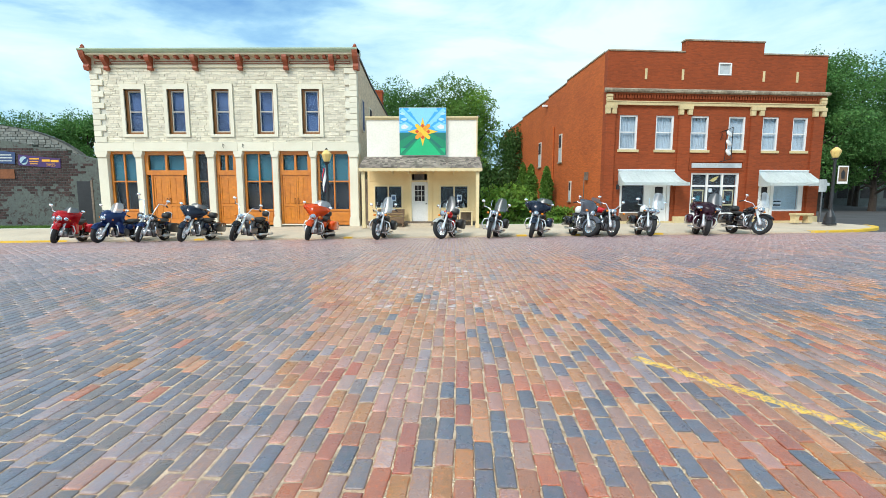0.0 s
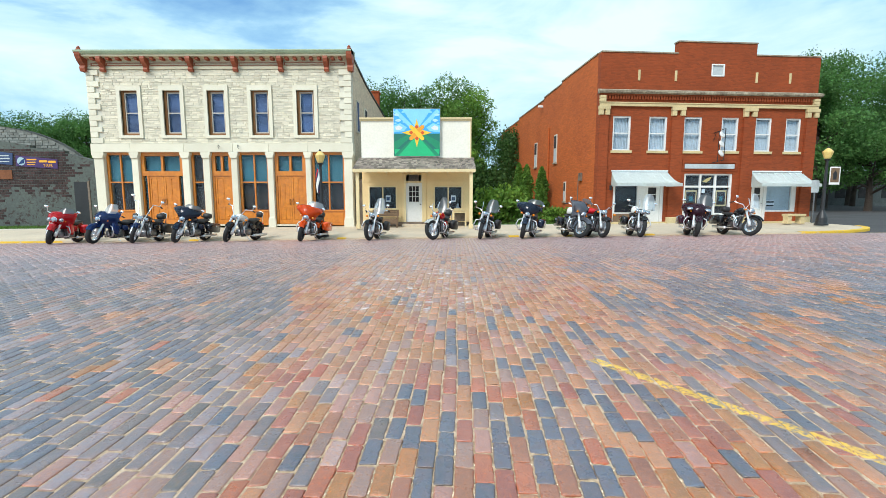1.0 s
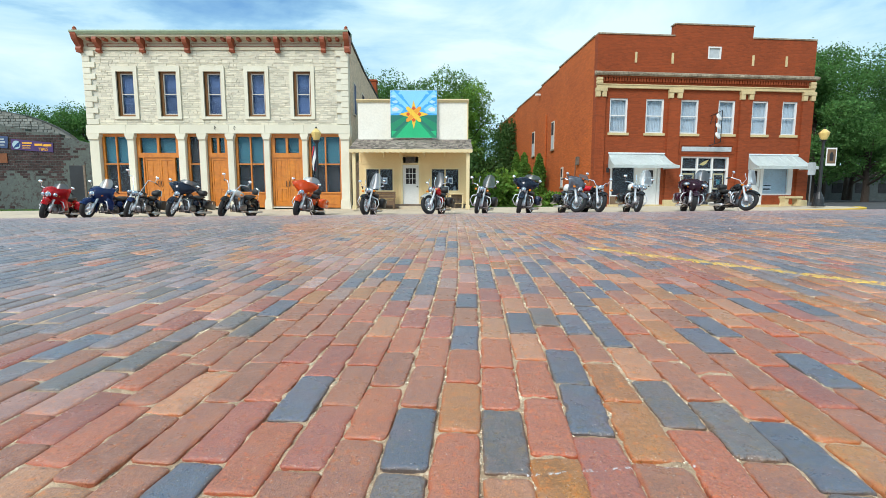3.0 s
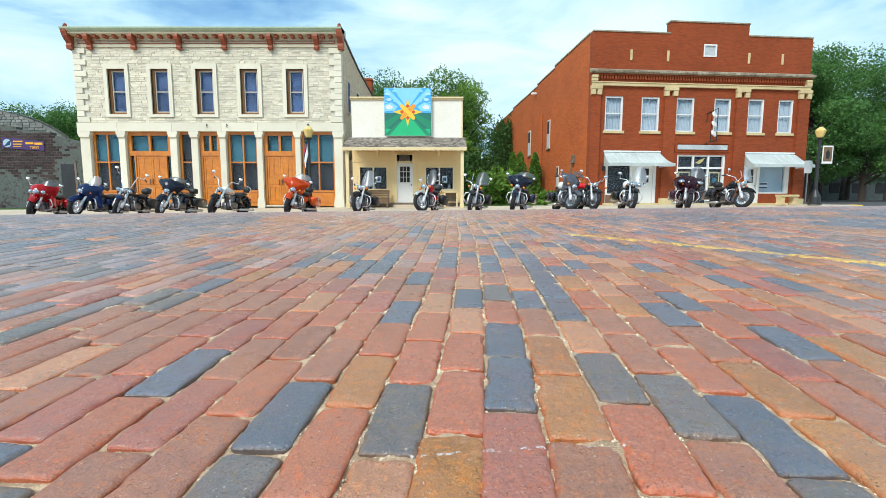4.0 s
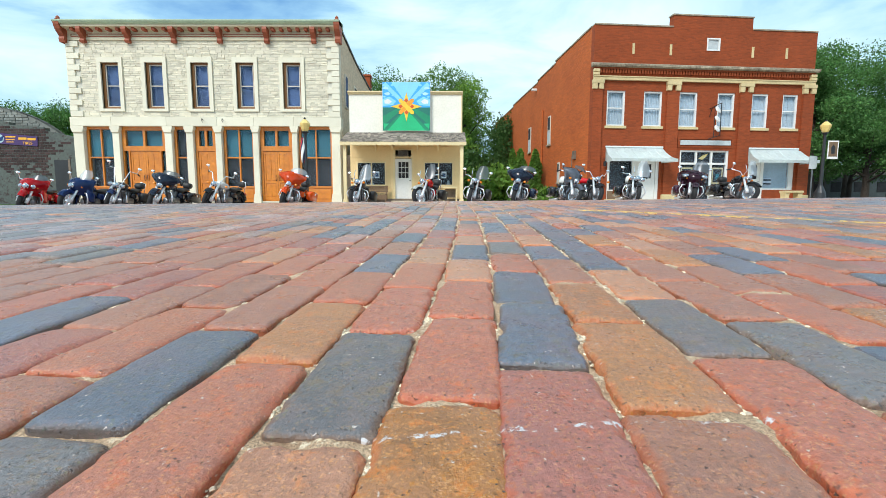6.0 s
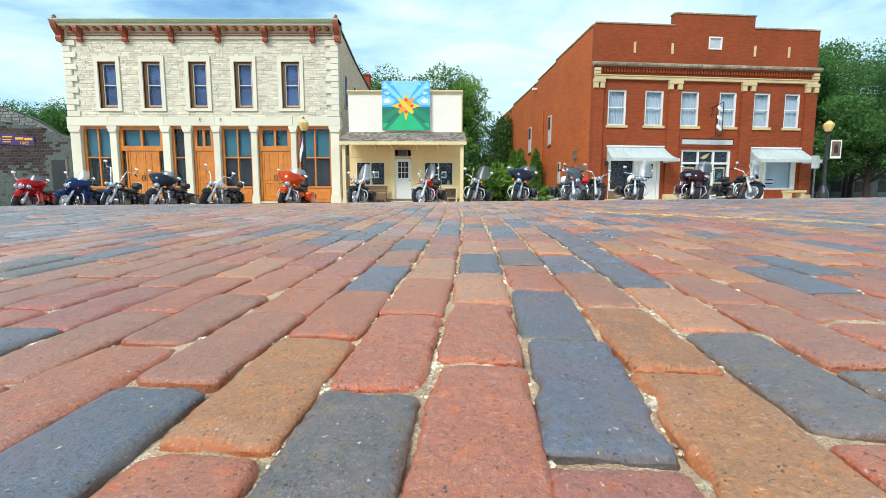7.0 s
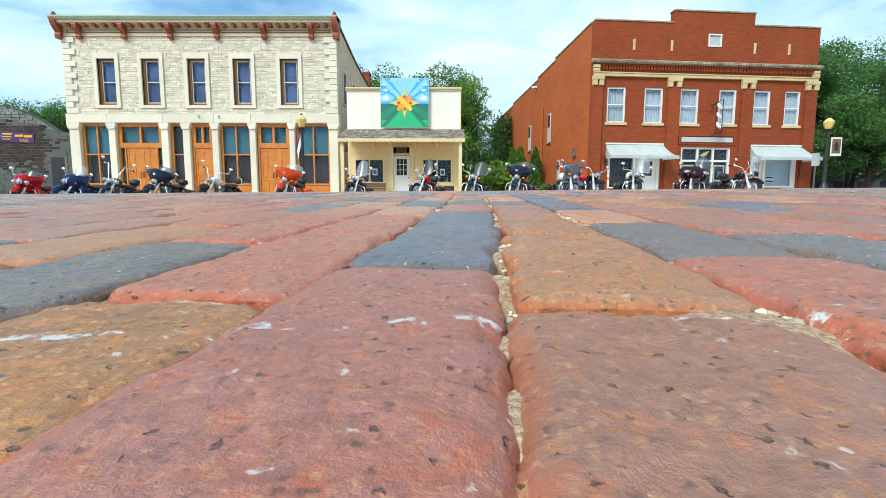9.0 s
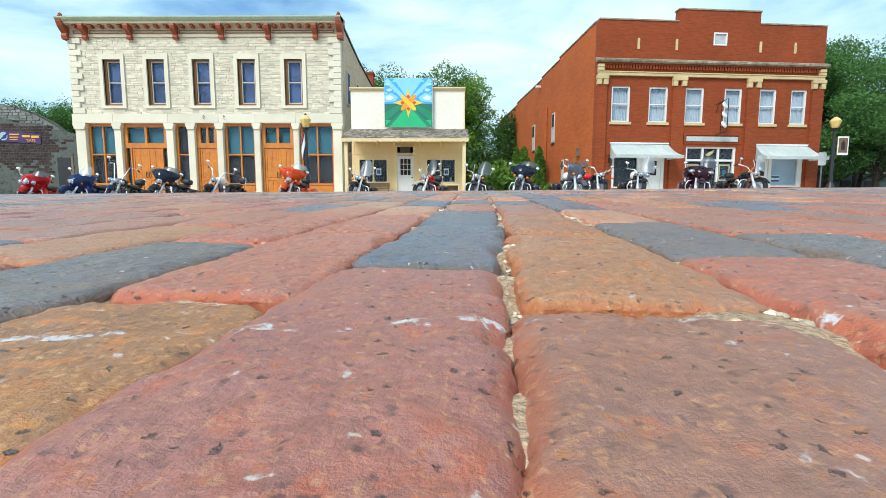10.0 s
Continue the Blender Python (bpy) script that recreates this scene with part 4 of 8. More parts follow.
part("back_wall", box(SX0, SX1, 30.0, 30.15, SG - 0.1, 3.2), M_WHITEBOARD, shop)
part("roof", prism([(SX0 - 0.1, 3.2), (SX1 + 0.1, 3.2), ((SX0 + SX1) / 2, 4.6)], SHF + 0.3, 30.3), M_SHINGLE, shop)
# porch: sloping roof of split shingles on posts
RY0, RZ0, RY1, RZ1 = SHF - 0.03, 3.12, 18.35, 2.50
RX0, RX1 = SX0 - 0.14, SX1 + 0.16
part("porch_deck", prism_x([(RY0, RZ0 - 0.03), (RY1, RZ1 - 0.03), (RY1, RZ1 - 0.07), (RY0, RZ0 - 0.07)], RX0 + 0.02, RX1 - 0.02), M_POST, shop)
bm = bmesh.new()
verts, faces = [], []
r = random.Random(5)
rows = 10
for j in range(rows):
    x = RX0 - r.uniform(0, 0.1)
    while x < RX1:
        w = r.uniform(0.10, 0.20)
        a, b = max(x, RX0), min(x + w - 0.008, RX1)
        x += w
        if b - a < 0.03:
            continue
        t0, t1 = (j - 0.12 + r.uniform(-0.08, 0.05)) / rows, (j + 1.25) / rows
        lift = r.uniform(0.010, 0.028)
        k = len(verts)
        for t, up in ((t0, lift), (t1, 0.004)):
            y, z = RY1 + (RY0 - RY1) * t, RZ1 + (RZ1 - RZ1) + (RZ0 - RZ1) * t
            verts += [(a, y, z + up), (b, y, z + up), (a, y, z + up - 0.014), (b, y, z + up - 0.014)]
        faces += [(k, k + 1, k + 5, k + 4), (k + 2, k + 3, k + 1, k), (k + 2, k, k + 4, k + 6), (k + 1, k + 3, k + 7, k + 5)]
me = bpy.data.meshes.new("shingle")
me.from_pydata(verts, [], faces)
me.materials.append(M_SHINGLE)
ob = new("shingle", me)
ob.parent = shop
tagged(ob, "weathered grey split shingles", kind="stuff")
bm.free()
fas = part("fascia", box(RX0, RX1, RY1 - 0.03, RY1 + 0.02, RZ1 - 0.13, RZ1 - 0.01, 0.008), M_POST, shop, "narrow buff fascia board")
for i in range(24):
    x = RX0 + (i + 0.5) * (RX1 - RX0) / 24
    part("scallop", lathe([(0.10, 0), (0.11, 0.012), (0.10, 0.024)], 12, None, Matrix.Translation((x, RY1 - 0.005, RZ1 - 0.13)) @ Matrix.Rotation(radians(90), 4, "X") @ Matrix.Diagonal((1, 0.35, 1, 1))), M_POST, fas)
for x in (RX0 + 0.18, RX1 - 0.20):
    po = part("porch_post", box(x - 0.075, x + 0.075, RY1 + 0.1, RY1 + 0.25, -0.24, RZ1 - 0.1, 0.012), M_POST, shop, "pale buff porch post")
    part("post_foot", box(x - 0.10, x + 0.10, RY1 + 0.075, RY1 + 0.275, -0.24, -0.04, 0.012), M_POST, po)
    part("brace", prism_x([(RY1 + 0.25, 2.10), (RY1 + 0.32, 2.10), (RY1 + 0.72, 2.52), (RY1 + 0.65, 2.55)], x - 0.03, x + 0.03), M_POST, po)
for x in (-2.0, -1.2, 0.0, 1.0):
    part("roof_bracket", prism_x([(SHF, 2.25), (SHF, 2.88), (SHF - 0.75, 2.62), (SHF - 0.72, 2.54), (SHF - 0.25, 2.56)], x - 0.035, x + 0.035), M_POST, shop)

# painted quilt-square board
quilt = thing("quilt_board", (0, 0, 0), 0, "painted board with an orange star over green fields and blue sky", "painted board")
quilt.matrix_world = M_QUILT
flat = lambda n, c, **k: material(n, c, rough=0.5, vary=0.05, grain=20.0, bump=0.03, space="World", **k)
Q_BLUE, Q_SKY, Q_PALE, Q_GREEN, Q_LIME, Q_TEAL, Q_YEL, Q_ORG, Q_RED = (flat("mural_" + n, c) for n, c in (
    ("blue", (0.06, 0.42, 0.86)), ("sky", (0.26, 0.66, 0.93)), ("cloud", (0.45, 0.74, 0.93)), ("green", (0.010, 0.27, 0.13)), ("lime", (0.015, 0.50, 0.20)), ("teal", (0.015, 0.18, 0.13)), ("yellow", (0.95, 0.60, 0.05)), ("orange", (0.90, 0.36, 0.03)), ("red", (0.72, 0.10, 0.02))))
QX0, QX1, QZ0, QZ1 = -1.71, 0.57, 3.20, 5.44
qx, qz = (QX0 + QX1) / 2 - 0.0, (QZ0 + QZ1) / 2
QY = SHF - 0.19
hw, hz = (QX1 - QX0) / 2, (QZ1 - QZ0) / 2
part("backboard", box(QX0, QX1, QY, QY + 0.05, QZ0, QZ1, 0.004), M_WHITE, quilt)


def cut(name, pts, mat, layer):
    y = QY - 0.002 - 0.0022 * layer
    bm = bmesh.new()
    bm.faces.new([bm.verts.new((qx + u * hw, y, qz + v * hz)) for u, v in pts])
    e = bmesh.ops.extrude_face_region(bm, geom=list(bm.faces))
    for g in e["geom"]:
        if isinstance(g, bmesh.types.BMVert):
            g.co.y += 0.0018
    bmesh.ops.recalc_face_normals(bm, faces=bm.faces)
    part(name, bm, mat, quilt)


h0 = -0.04
cut("sky_field", [(-0.99, h0), (0.99, h0), (0.99, 0.99), (-0.99, 0.99)], Q_BLUE, 0)
cut("green_field", [(-0.99, -0.99), (0.99, -0.99), (0.99, h0), (-0.99, h0)], Q_GREEN, 0)
cut("sky_beam", [(-0.62, 0.99), (0.62, 0.99), (0.1, 0.25), (-0.1, 0.25)], Q_SKY, 1)
cut("sky_beam", [(-0.99, 0.86), (-0.86, 0.99), (-0.1, 0.22), (-0.2, 0.12)], Q_SKY, 1)
cut("sky_beam", [(0.99, 0.86), (0.86, 0.99), (0.1, 0.22), (0.2, 0.12)], Q_SKY, 1)
cut("lime_beam", [(-0.80, -0.99), (0.80, -0.99), (0.0, -0.1)], Q_LIME, 1)
for s in (-1, 1):
    cut("teal_beam", [(s * 0.99, -0.99), (s * 0.99, -0.80), (s * 0.2, -0.12), (s * 0.12, -0.18)], Q_TEAL, 2)
    cut("teal_beam", [(s * 0.99, h0), (s * 0.99, -0.40), (s * 0.30, h0)], Q_TEAL, 2)
    cut("green_chip", [(s * 0.95, -0.94), (s * 0.95, -0.70), (s * 0.72, -0.70)], Q_LIME, 3)
    cut("cloud", [(s * 0.99, 0.30), (s * 0.70, 0.40), (s * 0.42, 0.22), (s * 0.55, 0.06), (s * 0.99, 0.02)], Q_SKY, 2)
    for u, v, w in ((0.86, 0.74, 0.10), (0.66, 0.62, 0.08), (0.80, 0.52, 0.11), (0.55, 0.46, 0.07), (0.92, 0.40, 0.06), (0.36, 0.66, 0.06), (0.24, 0.84, 0.07), (0.58, 0.86, 0.08)):
        cut("cloud", [(s * (u + w * (1 + 0.25 * math.sin(5 * i + 9 * u)) * math.cos(i * 0.698)), v + 0.6 * w * (1 + 0.25 * math.cos(7 * i + 5 * v)) * math.sin(i * 0.698)) for i in range(9)], Q_SKY if w < 0.085 else Q_PALE, 3)
    cut("cloud", [(s * 0.92, 0.24), (s * 0.76, 0.31), (s * 0.60, 0.2), (s * 0.72, 0.11), (s * 0.9, 0.12)], M_WHITE, 3)
star = [(0, 0.58), (0.12, 0.15), (0.64, 0.0), (0.12, -0.15), (0, -0.62), (-0.12, -0.15), (-0.64, 0.0), (-0.12, 0.15)]
cut("star", star, Q_YEL, 4)
for a in (45, 135):
    c, s = math.cos(radians(a)), math.sin(radians(a))
    L_, w_ = 0.37, 0.080
    cut("star_bar", [(c * L_ - s * w_, s * L_ + c * w_), (c * (L_ + 0.07), s * (L_ + 0.07)), (c * L_ + s * w_, s * L_ - c * w_), (-c * L_ + s * w_, -s * L_ - c * w_), (-c * (L_ + 0.07), -s * (L_ + 0.07)), (-c * L_ - s * w_, -s * L_ + c * w_)], Q_ORG if a == 45 else Q_YEL, 5 if a == 45 else 6)
for u, v in ((0, 0.24), (0, -0.24), (0.24, 0), (-0.24, 0)):
    cut("star_diamond", [(u, v + 0.09), (u + 0.09, v), (u, v - 0.09), (u - 0.09, v)], Q_RED, 8)


def plank_bench(place, length, label):
    b = thing("bench", place, 0, label, "bench")
    for x in (-length / 2 + 0.06, length / 2 - 0.06):
        part("end_support", prism_x([(-0.22, 0), (0.20, 0), (0.20, 0.46), (0.27, 0.82), (0.22, 0.82), (0.14, 0.44), (-0.22, 0.42)], x - 0.035, x + 0.035), M_BENCHWOOD, b)
    for i in range(4):
        part("seat_slat", box(-length / 2, length / 2, -0.23 + i * 0.098, -0.145 + i * 0.098, 0.42, 0.452, 0.008), M_BENCHWOOD, b)
    for i in range(3):
        part("back_slat", box(-length / 2, length / 2, 0.155 + i * 0.026, 0.18 + i * 0.026, 0.52 + i * 0.105, 0.61 + i * 0.105, 0.008), M_BENCHWOOD, b)
    part("front_rail", box(-length / 2, length / 2, -0.215, -0.185, 0.18, 0.40, 0.006), M_BENCHWOOD, b)
    return b


plank_bench((-3.32, 20.47, side_walk(-3.32, 20.47) + 0.004), 1.25, "grey-brown plank bench against the shop wall")
tb = thing("low_table", (0.18, 20.42, side_walk(0.18, 20.42) + 0.004), 0, "small pale wooden table beside the shop window", "table")
part("tabletop", box(-0.33, 0.33, -0.2, 0.2, 0.66, 0.70, 0.008), M_POST, tb)
for x in (-0.28, 0.28):
    for y in (-0.15, 0.15):
        part("leg", box(x - 0.03, x + 0.03, y - 0.03, y + 0.03, 0, 0.66, 0.004), M_POST, tb)
part("apron", box(-0.25, 0.25, 0.14, 0.16, 0.25, 0.64), M_GREYBOARD, tb)

# ======== red brick building ========
RBF = 19.9
rb = thing("red_brick_building", (0, 0, 0), 0, "two-storey red brick building with stone trim and a stepped parapet", "building")
rb.matrix_world = M_RED
RX_L, RX_R = 8.62, 20.24
R_WIN = ((9.35, 10.29), (11.24, 12.20), (13.09, 14.05), (15.11, 16.03), (16.95, 17.84), (18.62, 19.46))
holes = [(a, b, 3.58, 5.30) for a, b in R_WIN]
holes += [(9.50, 12.22, -0.30, 2.05), (13.27, 15.91, -0.30, 2.42), (17.0, 19.55, -0.30, 2.05), (14.36, 15.05, 7.34, 7.95)]
part("front_wall", wall_with_holes(RX_L, RX_R, -0.35, 8.40, RBF, RBF + 0.4, holes), M_REDBRICK, rb, "red brick front wall")
part("parapet", box(12.58, 16.73, RBF, RBF + 0.4, 8.40, 8.98), M_REDBRICK, rb)
for a, b, z in ((RX_L, 12.58, 8.40), (12.54, 16.77, 8.98), (16.73, RX_R, 8.40)):
    part("coping", box(a, b, RBF - 0.04, RBF + 0.44, z, z + 0.07, 0.01), M_DARKSTONE, rb)
for a, b in ((8.60, 9.08), (12.40, 13.03), (16.24, 16.87), (19.66, 20.26)):
    pi = part("pilaster", box(a, b, RBF - 0.12, RBF + 0.02, -0.3, 5.35), M_REDBRICK, rb)
    g = -0.22
    part("pilaster_base", box(a - 0.05, b + 0.05, RBF - 0.18, RBF, g - 0.1, g + 0.38, 0.03), M_SILL, pi, "buff stone base block")
    cap = part("capital", box(a - 0.05, b + 0.05, RBF - 0.20, RBF, 5.60, 5.78, 0.015), M_SILL, pi, "buff stone capital")
    for c, d in ((a - 0.03, a + 0.20), (b - 0.20, b + 0.03)):
        part("capital_block", box(c, d, RBF - 0.18, RBF, 5.33, 5.60, 0.02), M_SILL, cap)
part("stone_band", box(RX_L, RX_R, RBF - 0.14, RBF + 0.01, 5.78, 5.92, 0.012), M_SILL, rb, "buff stone string course")
part("stone_band", box(RX_L - 0.02, RX_R + 0.02, RBF - 0.17, RBF + 0.01, 5.92, 5.97, 0.008), M_SILL, rb)
for a in (RX_L - 0.03, RX_R - 0.27):
    for i in range(2):
        part("end_block", box(a, a + 0.30, RBF - 0.18, RBF, 5.99 + i * 0.16, 6.13 + i * 0.16, 0.02), M_SILL, rb)
n = 78
for i in range(n):  # brick dentils under the cornice
    x = RX_L + 0.3 + i * (RX_R - RX_L - 0.6) / n
    part("dentil", box(x, x + 0.085, RBF - 0.10, RBF, 6.12, 6.30), M_REDBRICK, rb)
part("dentil_course", box(RX_L, RX_R, RBF - 0.12, RBF + 0.01, 6.30, 6.38), M_REDBRICK, rb)
r = random.Random(3)
x = RX_L - 0.12
while x < RX_R + 0.1:  # weathered cornice stones
    w = min(r.uniform(0.7, 1.3), RX_R + 0.12 - x)
    if w > 0.1:
        part("cornice_stone", prism_x([(RBF, 6.38), (RBF - 0.20, 6.38), (RBF - 0.26, 6.43 + r.uniform(-0.01, 0.01)), (RBF - 0.27 + r.uniform(-0.02, 0.02), 6.52), (RBF, 6.62)], x + 0.004, x + w - 0.004), M_DARKSTONE, rb)
    x += w
for xx in (10.59, 12.50, 16.80, 18.62):
    part("stone_tab", box(xx - 0.055, xx + 0.055, RBF - 0.04, RBF + 0.01, 7.06, 7.58, 0.008), M_SILL, rb)
v = part("attic_window", wall_with_holes(14.36, 15.05, 7.34, 7.95, RBF - 0.03, RBF + 0.1, [(14.42, 14.99, 7.40, 7.89)]), M_WHITE, rb, "small square white-framed attic window")
part("pane", box(14.42, 14.99, RBF + 0.04, RBF + 0.05, 7.40, 7.89), M_CURTAIN, v)


def sash_window(x0, x1, z0, z1):
    w = part("window", wall_with_holes(x0, x1, z0, z1, RBF + 0.05, RBF + 0.16, [(x0 + 0.08, x1 - 0.08, z0 + 0.07, z1 - 0.08)]), M_WHITE, rb, "white sash window with pale curtains")
    zm = (z0 + z1) / 2 + 0.02
    part("meeting_rail", box(x0 + 0.08, x1 - 0.08, RBF + 0.07, RBF + 0.13, zm - 0.025, zm + 0.025), M_WHITE, w)
    p = part("pane", box(x0 + 0.08, x1 - 0.08, RBF + 0.095, RBF + 0.10, z0 + 0.07, z1 - 0.08), M_GLASS, w)
    p.visible_shadow = False
    # hanging curtain with folds, parted in the middle
    bm = bmesh.new()
    n, gap = 40, r.uniform(-0.08, 0.03)
    xm = (x0 + x1) / 2 + r.uniform(-0.08, 0.08)
    row0, row1 = [], []
    for i in range(n + 1):
        x = x0 + 0.03 + (x1 - x0 - 0.06) * i / n
        y = RBF + 0.23 + 0.018 * math.sin(i * 1.7) + 0.01 * math.sin(i * 0.61)
        row0.append(bm.verts.new((x, y, z0 + 0.02)))
        row1.append(bm.verts.new((x, y, z1 - 0.02)))
    for i in range(n):
        xc = (row0[i].co.x + row0[i + 1].co.x) / 2
        if abs(xc - xm) > gap / 2:
            bm.faces.new((row0[i], row0[i + 1], row1[i + 1], row1[i]))
    part("curtain", bm, M_CURTAIN, w, "pale net curtain")
    part("interior", box(x0, x1, RBF + 0.32, RBF + 0.33, z0, z1), M_DARKROOM, w)
    part("sill", box(x0 - 0.08, x1 + 0.08, RBF - 0.07, RBF + 0.12, z0 - 0.13, z0, 0.012), M_SILL, w, "buff stone sill")


for a, b in R_WIN:
    sash_window(a, b, 3.58, 5.30)


def awning(x0, x1, z1, z0, reach):
    """Sheet metal awning with a curved front slope, closed ends and a valance."""
    aw = thing("awning", (0, 0, 0), 0, "pale blue-white metal awning with a flared front edge", "awning", group="shop awnings")
    aw.matrix_world = M_RED
    prof = []
    for i in range(9):
        t = i / 8
        prof.append((RBF - 0.02 - reach * t, z1 - (z1 - z0) * (1 - (1 - t) ** 1.7)))
    bm = bmesh.new()
    cols = 14
    grid = [[bm.verts.new((x0 - 0.12 * (1 - i / cols) * (k / 8) + (x1 - x0) * i / cols + 0.30 * (i / cols) * (k / 8), y, z)) for i in range(cols + 1)] for k, (y, z) in enumerate(prof)]
    for a, b in zip(grid, grid[1:]):
        for i in range(cols):
            bm.faces.new((a[i], a[i + 1], b[i + 1], b[i]))
    last = grid[-1]
    low = [bm.verts.new((v.co.x, v.co.y - 0.01, v.co.z - 0.15)) for v in last]
    for i in range(cols):
        bm.faces.new((last[i], last[i + 1], low[i + 1], low[i]))
    for e in (0, cols):
        side = [row[e] for row in grid] + [low[e]]
        wallv = bm.verts.new((grid[0][e].co.x, RBF - 0.02, low[e].co.z))
        bm.faces.new(side + [wallv])
    bmesh.ops.solidify(bm, geom=list(bm.faces), thickness=0.012)
    part("canopy", bm, M_AWNING, aw)
    part("wall_rail", box(x0 - 0.03, x1 + 0.03, RBF - 0.10, RBF - 0.005, z1 - 0.02, z1 + 0.05, 0.01), M_AWNING, aw)
    for x in span(x0, x1, 7)[1:-1]:
        part("seam", tube([(x + 0.12 * k / 8, y, z + 0.012) for k, (y, z) in enumerate(prof)], 0.010, 6), M_AWNING, aw)
    return aw


awning(9.38, 12.30, 2.53, 1.89, 1.05)
awning(16.90, 19.70, 2.53, 1.89, 1.05)

# shop fronts
RY = RBF + 0.12
f1 = part("shop_front", wall_with_holes(9.50, 12.22, -0.2, 2.05, RY - 0.06, RY + 0.06, [(9.64, 10.82, 0.40, 1.98), (11.22, 12.06, -0.2, 1.95)]), M_WHITE, rb, "white painted shop front")
pane_at(9.64, 10.82, 0.40, 1.98, RY, f1)
d1 = part("door", wall_with_holes(11.23, 12.05, -0.12, 1.94, RY - 0.01, RY + 0.04, [(11.42, 11.86, 0.98, 1.70)]), M_WHITE, f1, "white door with a small window")
part("pane", box(11.42, 11.86, RY + 0.01, RY + 0.02, 0.98, 1.70), M_DARKROOM, d1)
part("glazing_bar", box(11.42, 11.86, RY - 0.005, RY + 0.03, 1.32, 1.35), M_WHITE, d1)
part("stall_riser", box(9.56, 10.9, RY - 0.08, RY - 0.055, -0.15, 0.34, 0.01), M_BENCHWOOD, f1)
f2 = part("shop_front", wall_with_holes(13.27, 15.91, -0.2, 2.42, RY - 0.06, RY + 0.06, [(13.38, 14.16, 1.80, 2.34), (14.24, 14.98, 1.80, 2.34), (15.06, 15.80, 1.80, 2.34),
                                                                                     (13.38, 14.16, 0.35, 1.70), (14.24, 14.98, -0.1, 1.70), (15.06, 15.80, 0.35, 1.70)]), M_WHITE, rb, "white framed glazed shop front")
for a, b, c, d in ((13.38, 14.16, 1.80, 2.34), (14.24, 14.98, 1.80, 2.34), (15.06, 15.80, 1.80, 2.34), (13.38, 14.16, 0.35, 1.70), (14.24, 14.98, -0.1, 1.70), (15.06, 15.80, 0.35, 1.70)):
    pane_at(a, b, c, d, RY, f2)
for a, b in ((13.46, 14.08), (15.14, 15.72)):
    po = part("poster", box(a, b, RY + 0.03, RY + 0.036, 0.72, 1.56), M_SILL, f2, "tan framed poster in the window")
    part("poster_field", box(a + 0.06, b - 0.06, RY + 0.022, RY + 0.028, 0.80, 1.48), M_DARKROOM, po)
    part("poster_mark", box(a + 0.2, b - 0.2, RY + 0.014, RY + 0.02, 0.98, 1.24, 0.002), M_TEAL, po)
part("neon_bird", prism([(14.36, 2.02), (14.55, 2.16), (14.86, 2.28), (14.74, 2.08), (14.56, 1.96)], RY + 0.02, RY + 0.03), M_LAMPGLOBE, f2, "yellow-green window ornament")
part("notice", box(14.34, 14.52, RY + 0.02, RY + 0.026, 1.42, 1.62), M_WHITE, f2)
part("sign_panel", box(13.25, 15.94, RBF - 0.05, RBF + 0.01, 2.68, 2.92, 0.01), M_CURTAIN, rb, "faded white sign band over the shop front")
part("brick_frame", wall_with_holes(13.10, 16.09, 2.56, 3.10, RBF - 0.05, RBF, [(13.2, 15.99, 2.63, 2.98)]), M_REDBRICK, rb)
f3 = part("shop_front", wall_with_holes(17.0, 19.55, -0.2, 2.05, RY - 0.06, RY + 0.06, [(17.08, 17.74, -0.2, 1.95), (17.90, 19.30, 0.50, 1.95)]), M_WHITE, rb, "white painted shop front")
d3 = part("door", wall_with_holes(17.09, 17.73, -0.10, 1.94, RY - 0.01, RY + 0.04, [(17.24, 17.58, 0.98, 1.70)]), M_WHITE, f3, "white door with a small window")
part("pane", box(17.24, 17.58, RY + 0.01, RY + 0.02, 0.98, 1.70), M_DARKROOM, d3)
part("glazing_bar", box(17.24, 17.58, RY - 0.005, RY + 0.03, 1.32, 1.35), M_WHITE, d3)
p = part("pane", box(17.90, 19.30, RY - 0.003, RY + 0.003, 0.50, 1.95), M_GLASS, f3)
p.visible_shadow = False
part("window_backing", box(17.90, 19.30, RY + 0.08, RY + 0.09, 0.50, 1.95), M_CURTAIN, f3, "pale backing board behind the glass")
nt = part("notice", box(17.98, 18.45, RY + 0.04, RY + 0.046, 0.66, 1.02), M_WHITE, f3)
for i in range(2):
    part("print_bar", box(18.0, 18.42, RY + 0.03, RY + 0.036, 0.70 + i * 0.2, 0.78 + i * 0.2), M_IRON, nt)
part("brick_riser", box(17.88, 19.55, RY - 0.09, RY - 0.06, -0.2, 0.42), M_REDBRICK, f3)
part("door_knob", lathe([(0.012, 0), (0.03, 0.03), (0.0, 0.06)], 8, None, Matrix.Translation((17.66, RY - 0.01, 0.85)) @ Matrix.Rotation(radians(90), 4, "X")), M_IRON, d3)
# added board, painted near-black for the unlit depth of the shops
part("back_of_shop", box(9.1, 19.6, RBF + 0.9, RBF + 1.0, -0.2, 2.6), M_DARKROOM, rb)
part("pavement_sill", box(9.4, 19.6, RBF - 0.02, RBF + 0.4, -0.32, -0.085, 0.008), M_SILL, rb)
wl_ = part("wall_lantern", box(9.24, 9.36, RBF - 0.24, RBF - 0.12, 1.55, 1.80, 0.02), M_IRON, rb, "black wall lantern")
part("lantern_arm", tube([(9.30, RBF, 1.98), (9.30, RBF - 0.18, 1.95), (9.30, RBF - 0.18, 1.80)], 0.012), M_IRON, wl_)
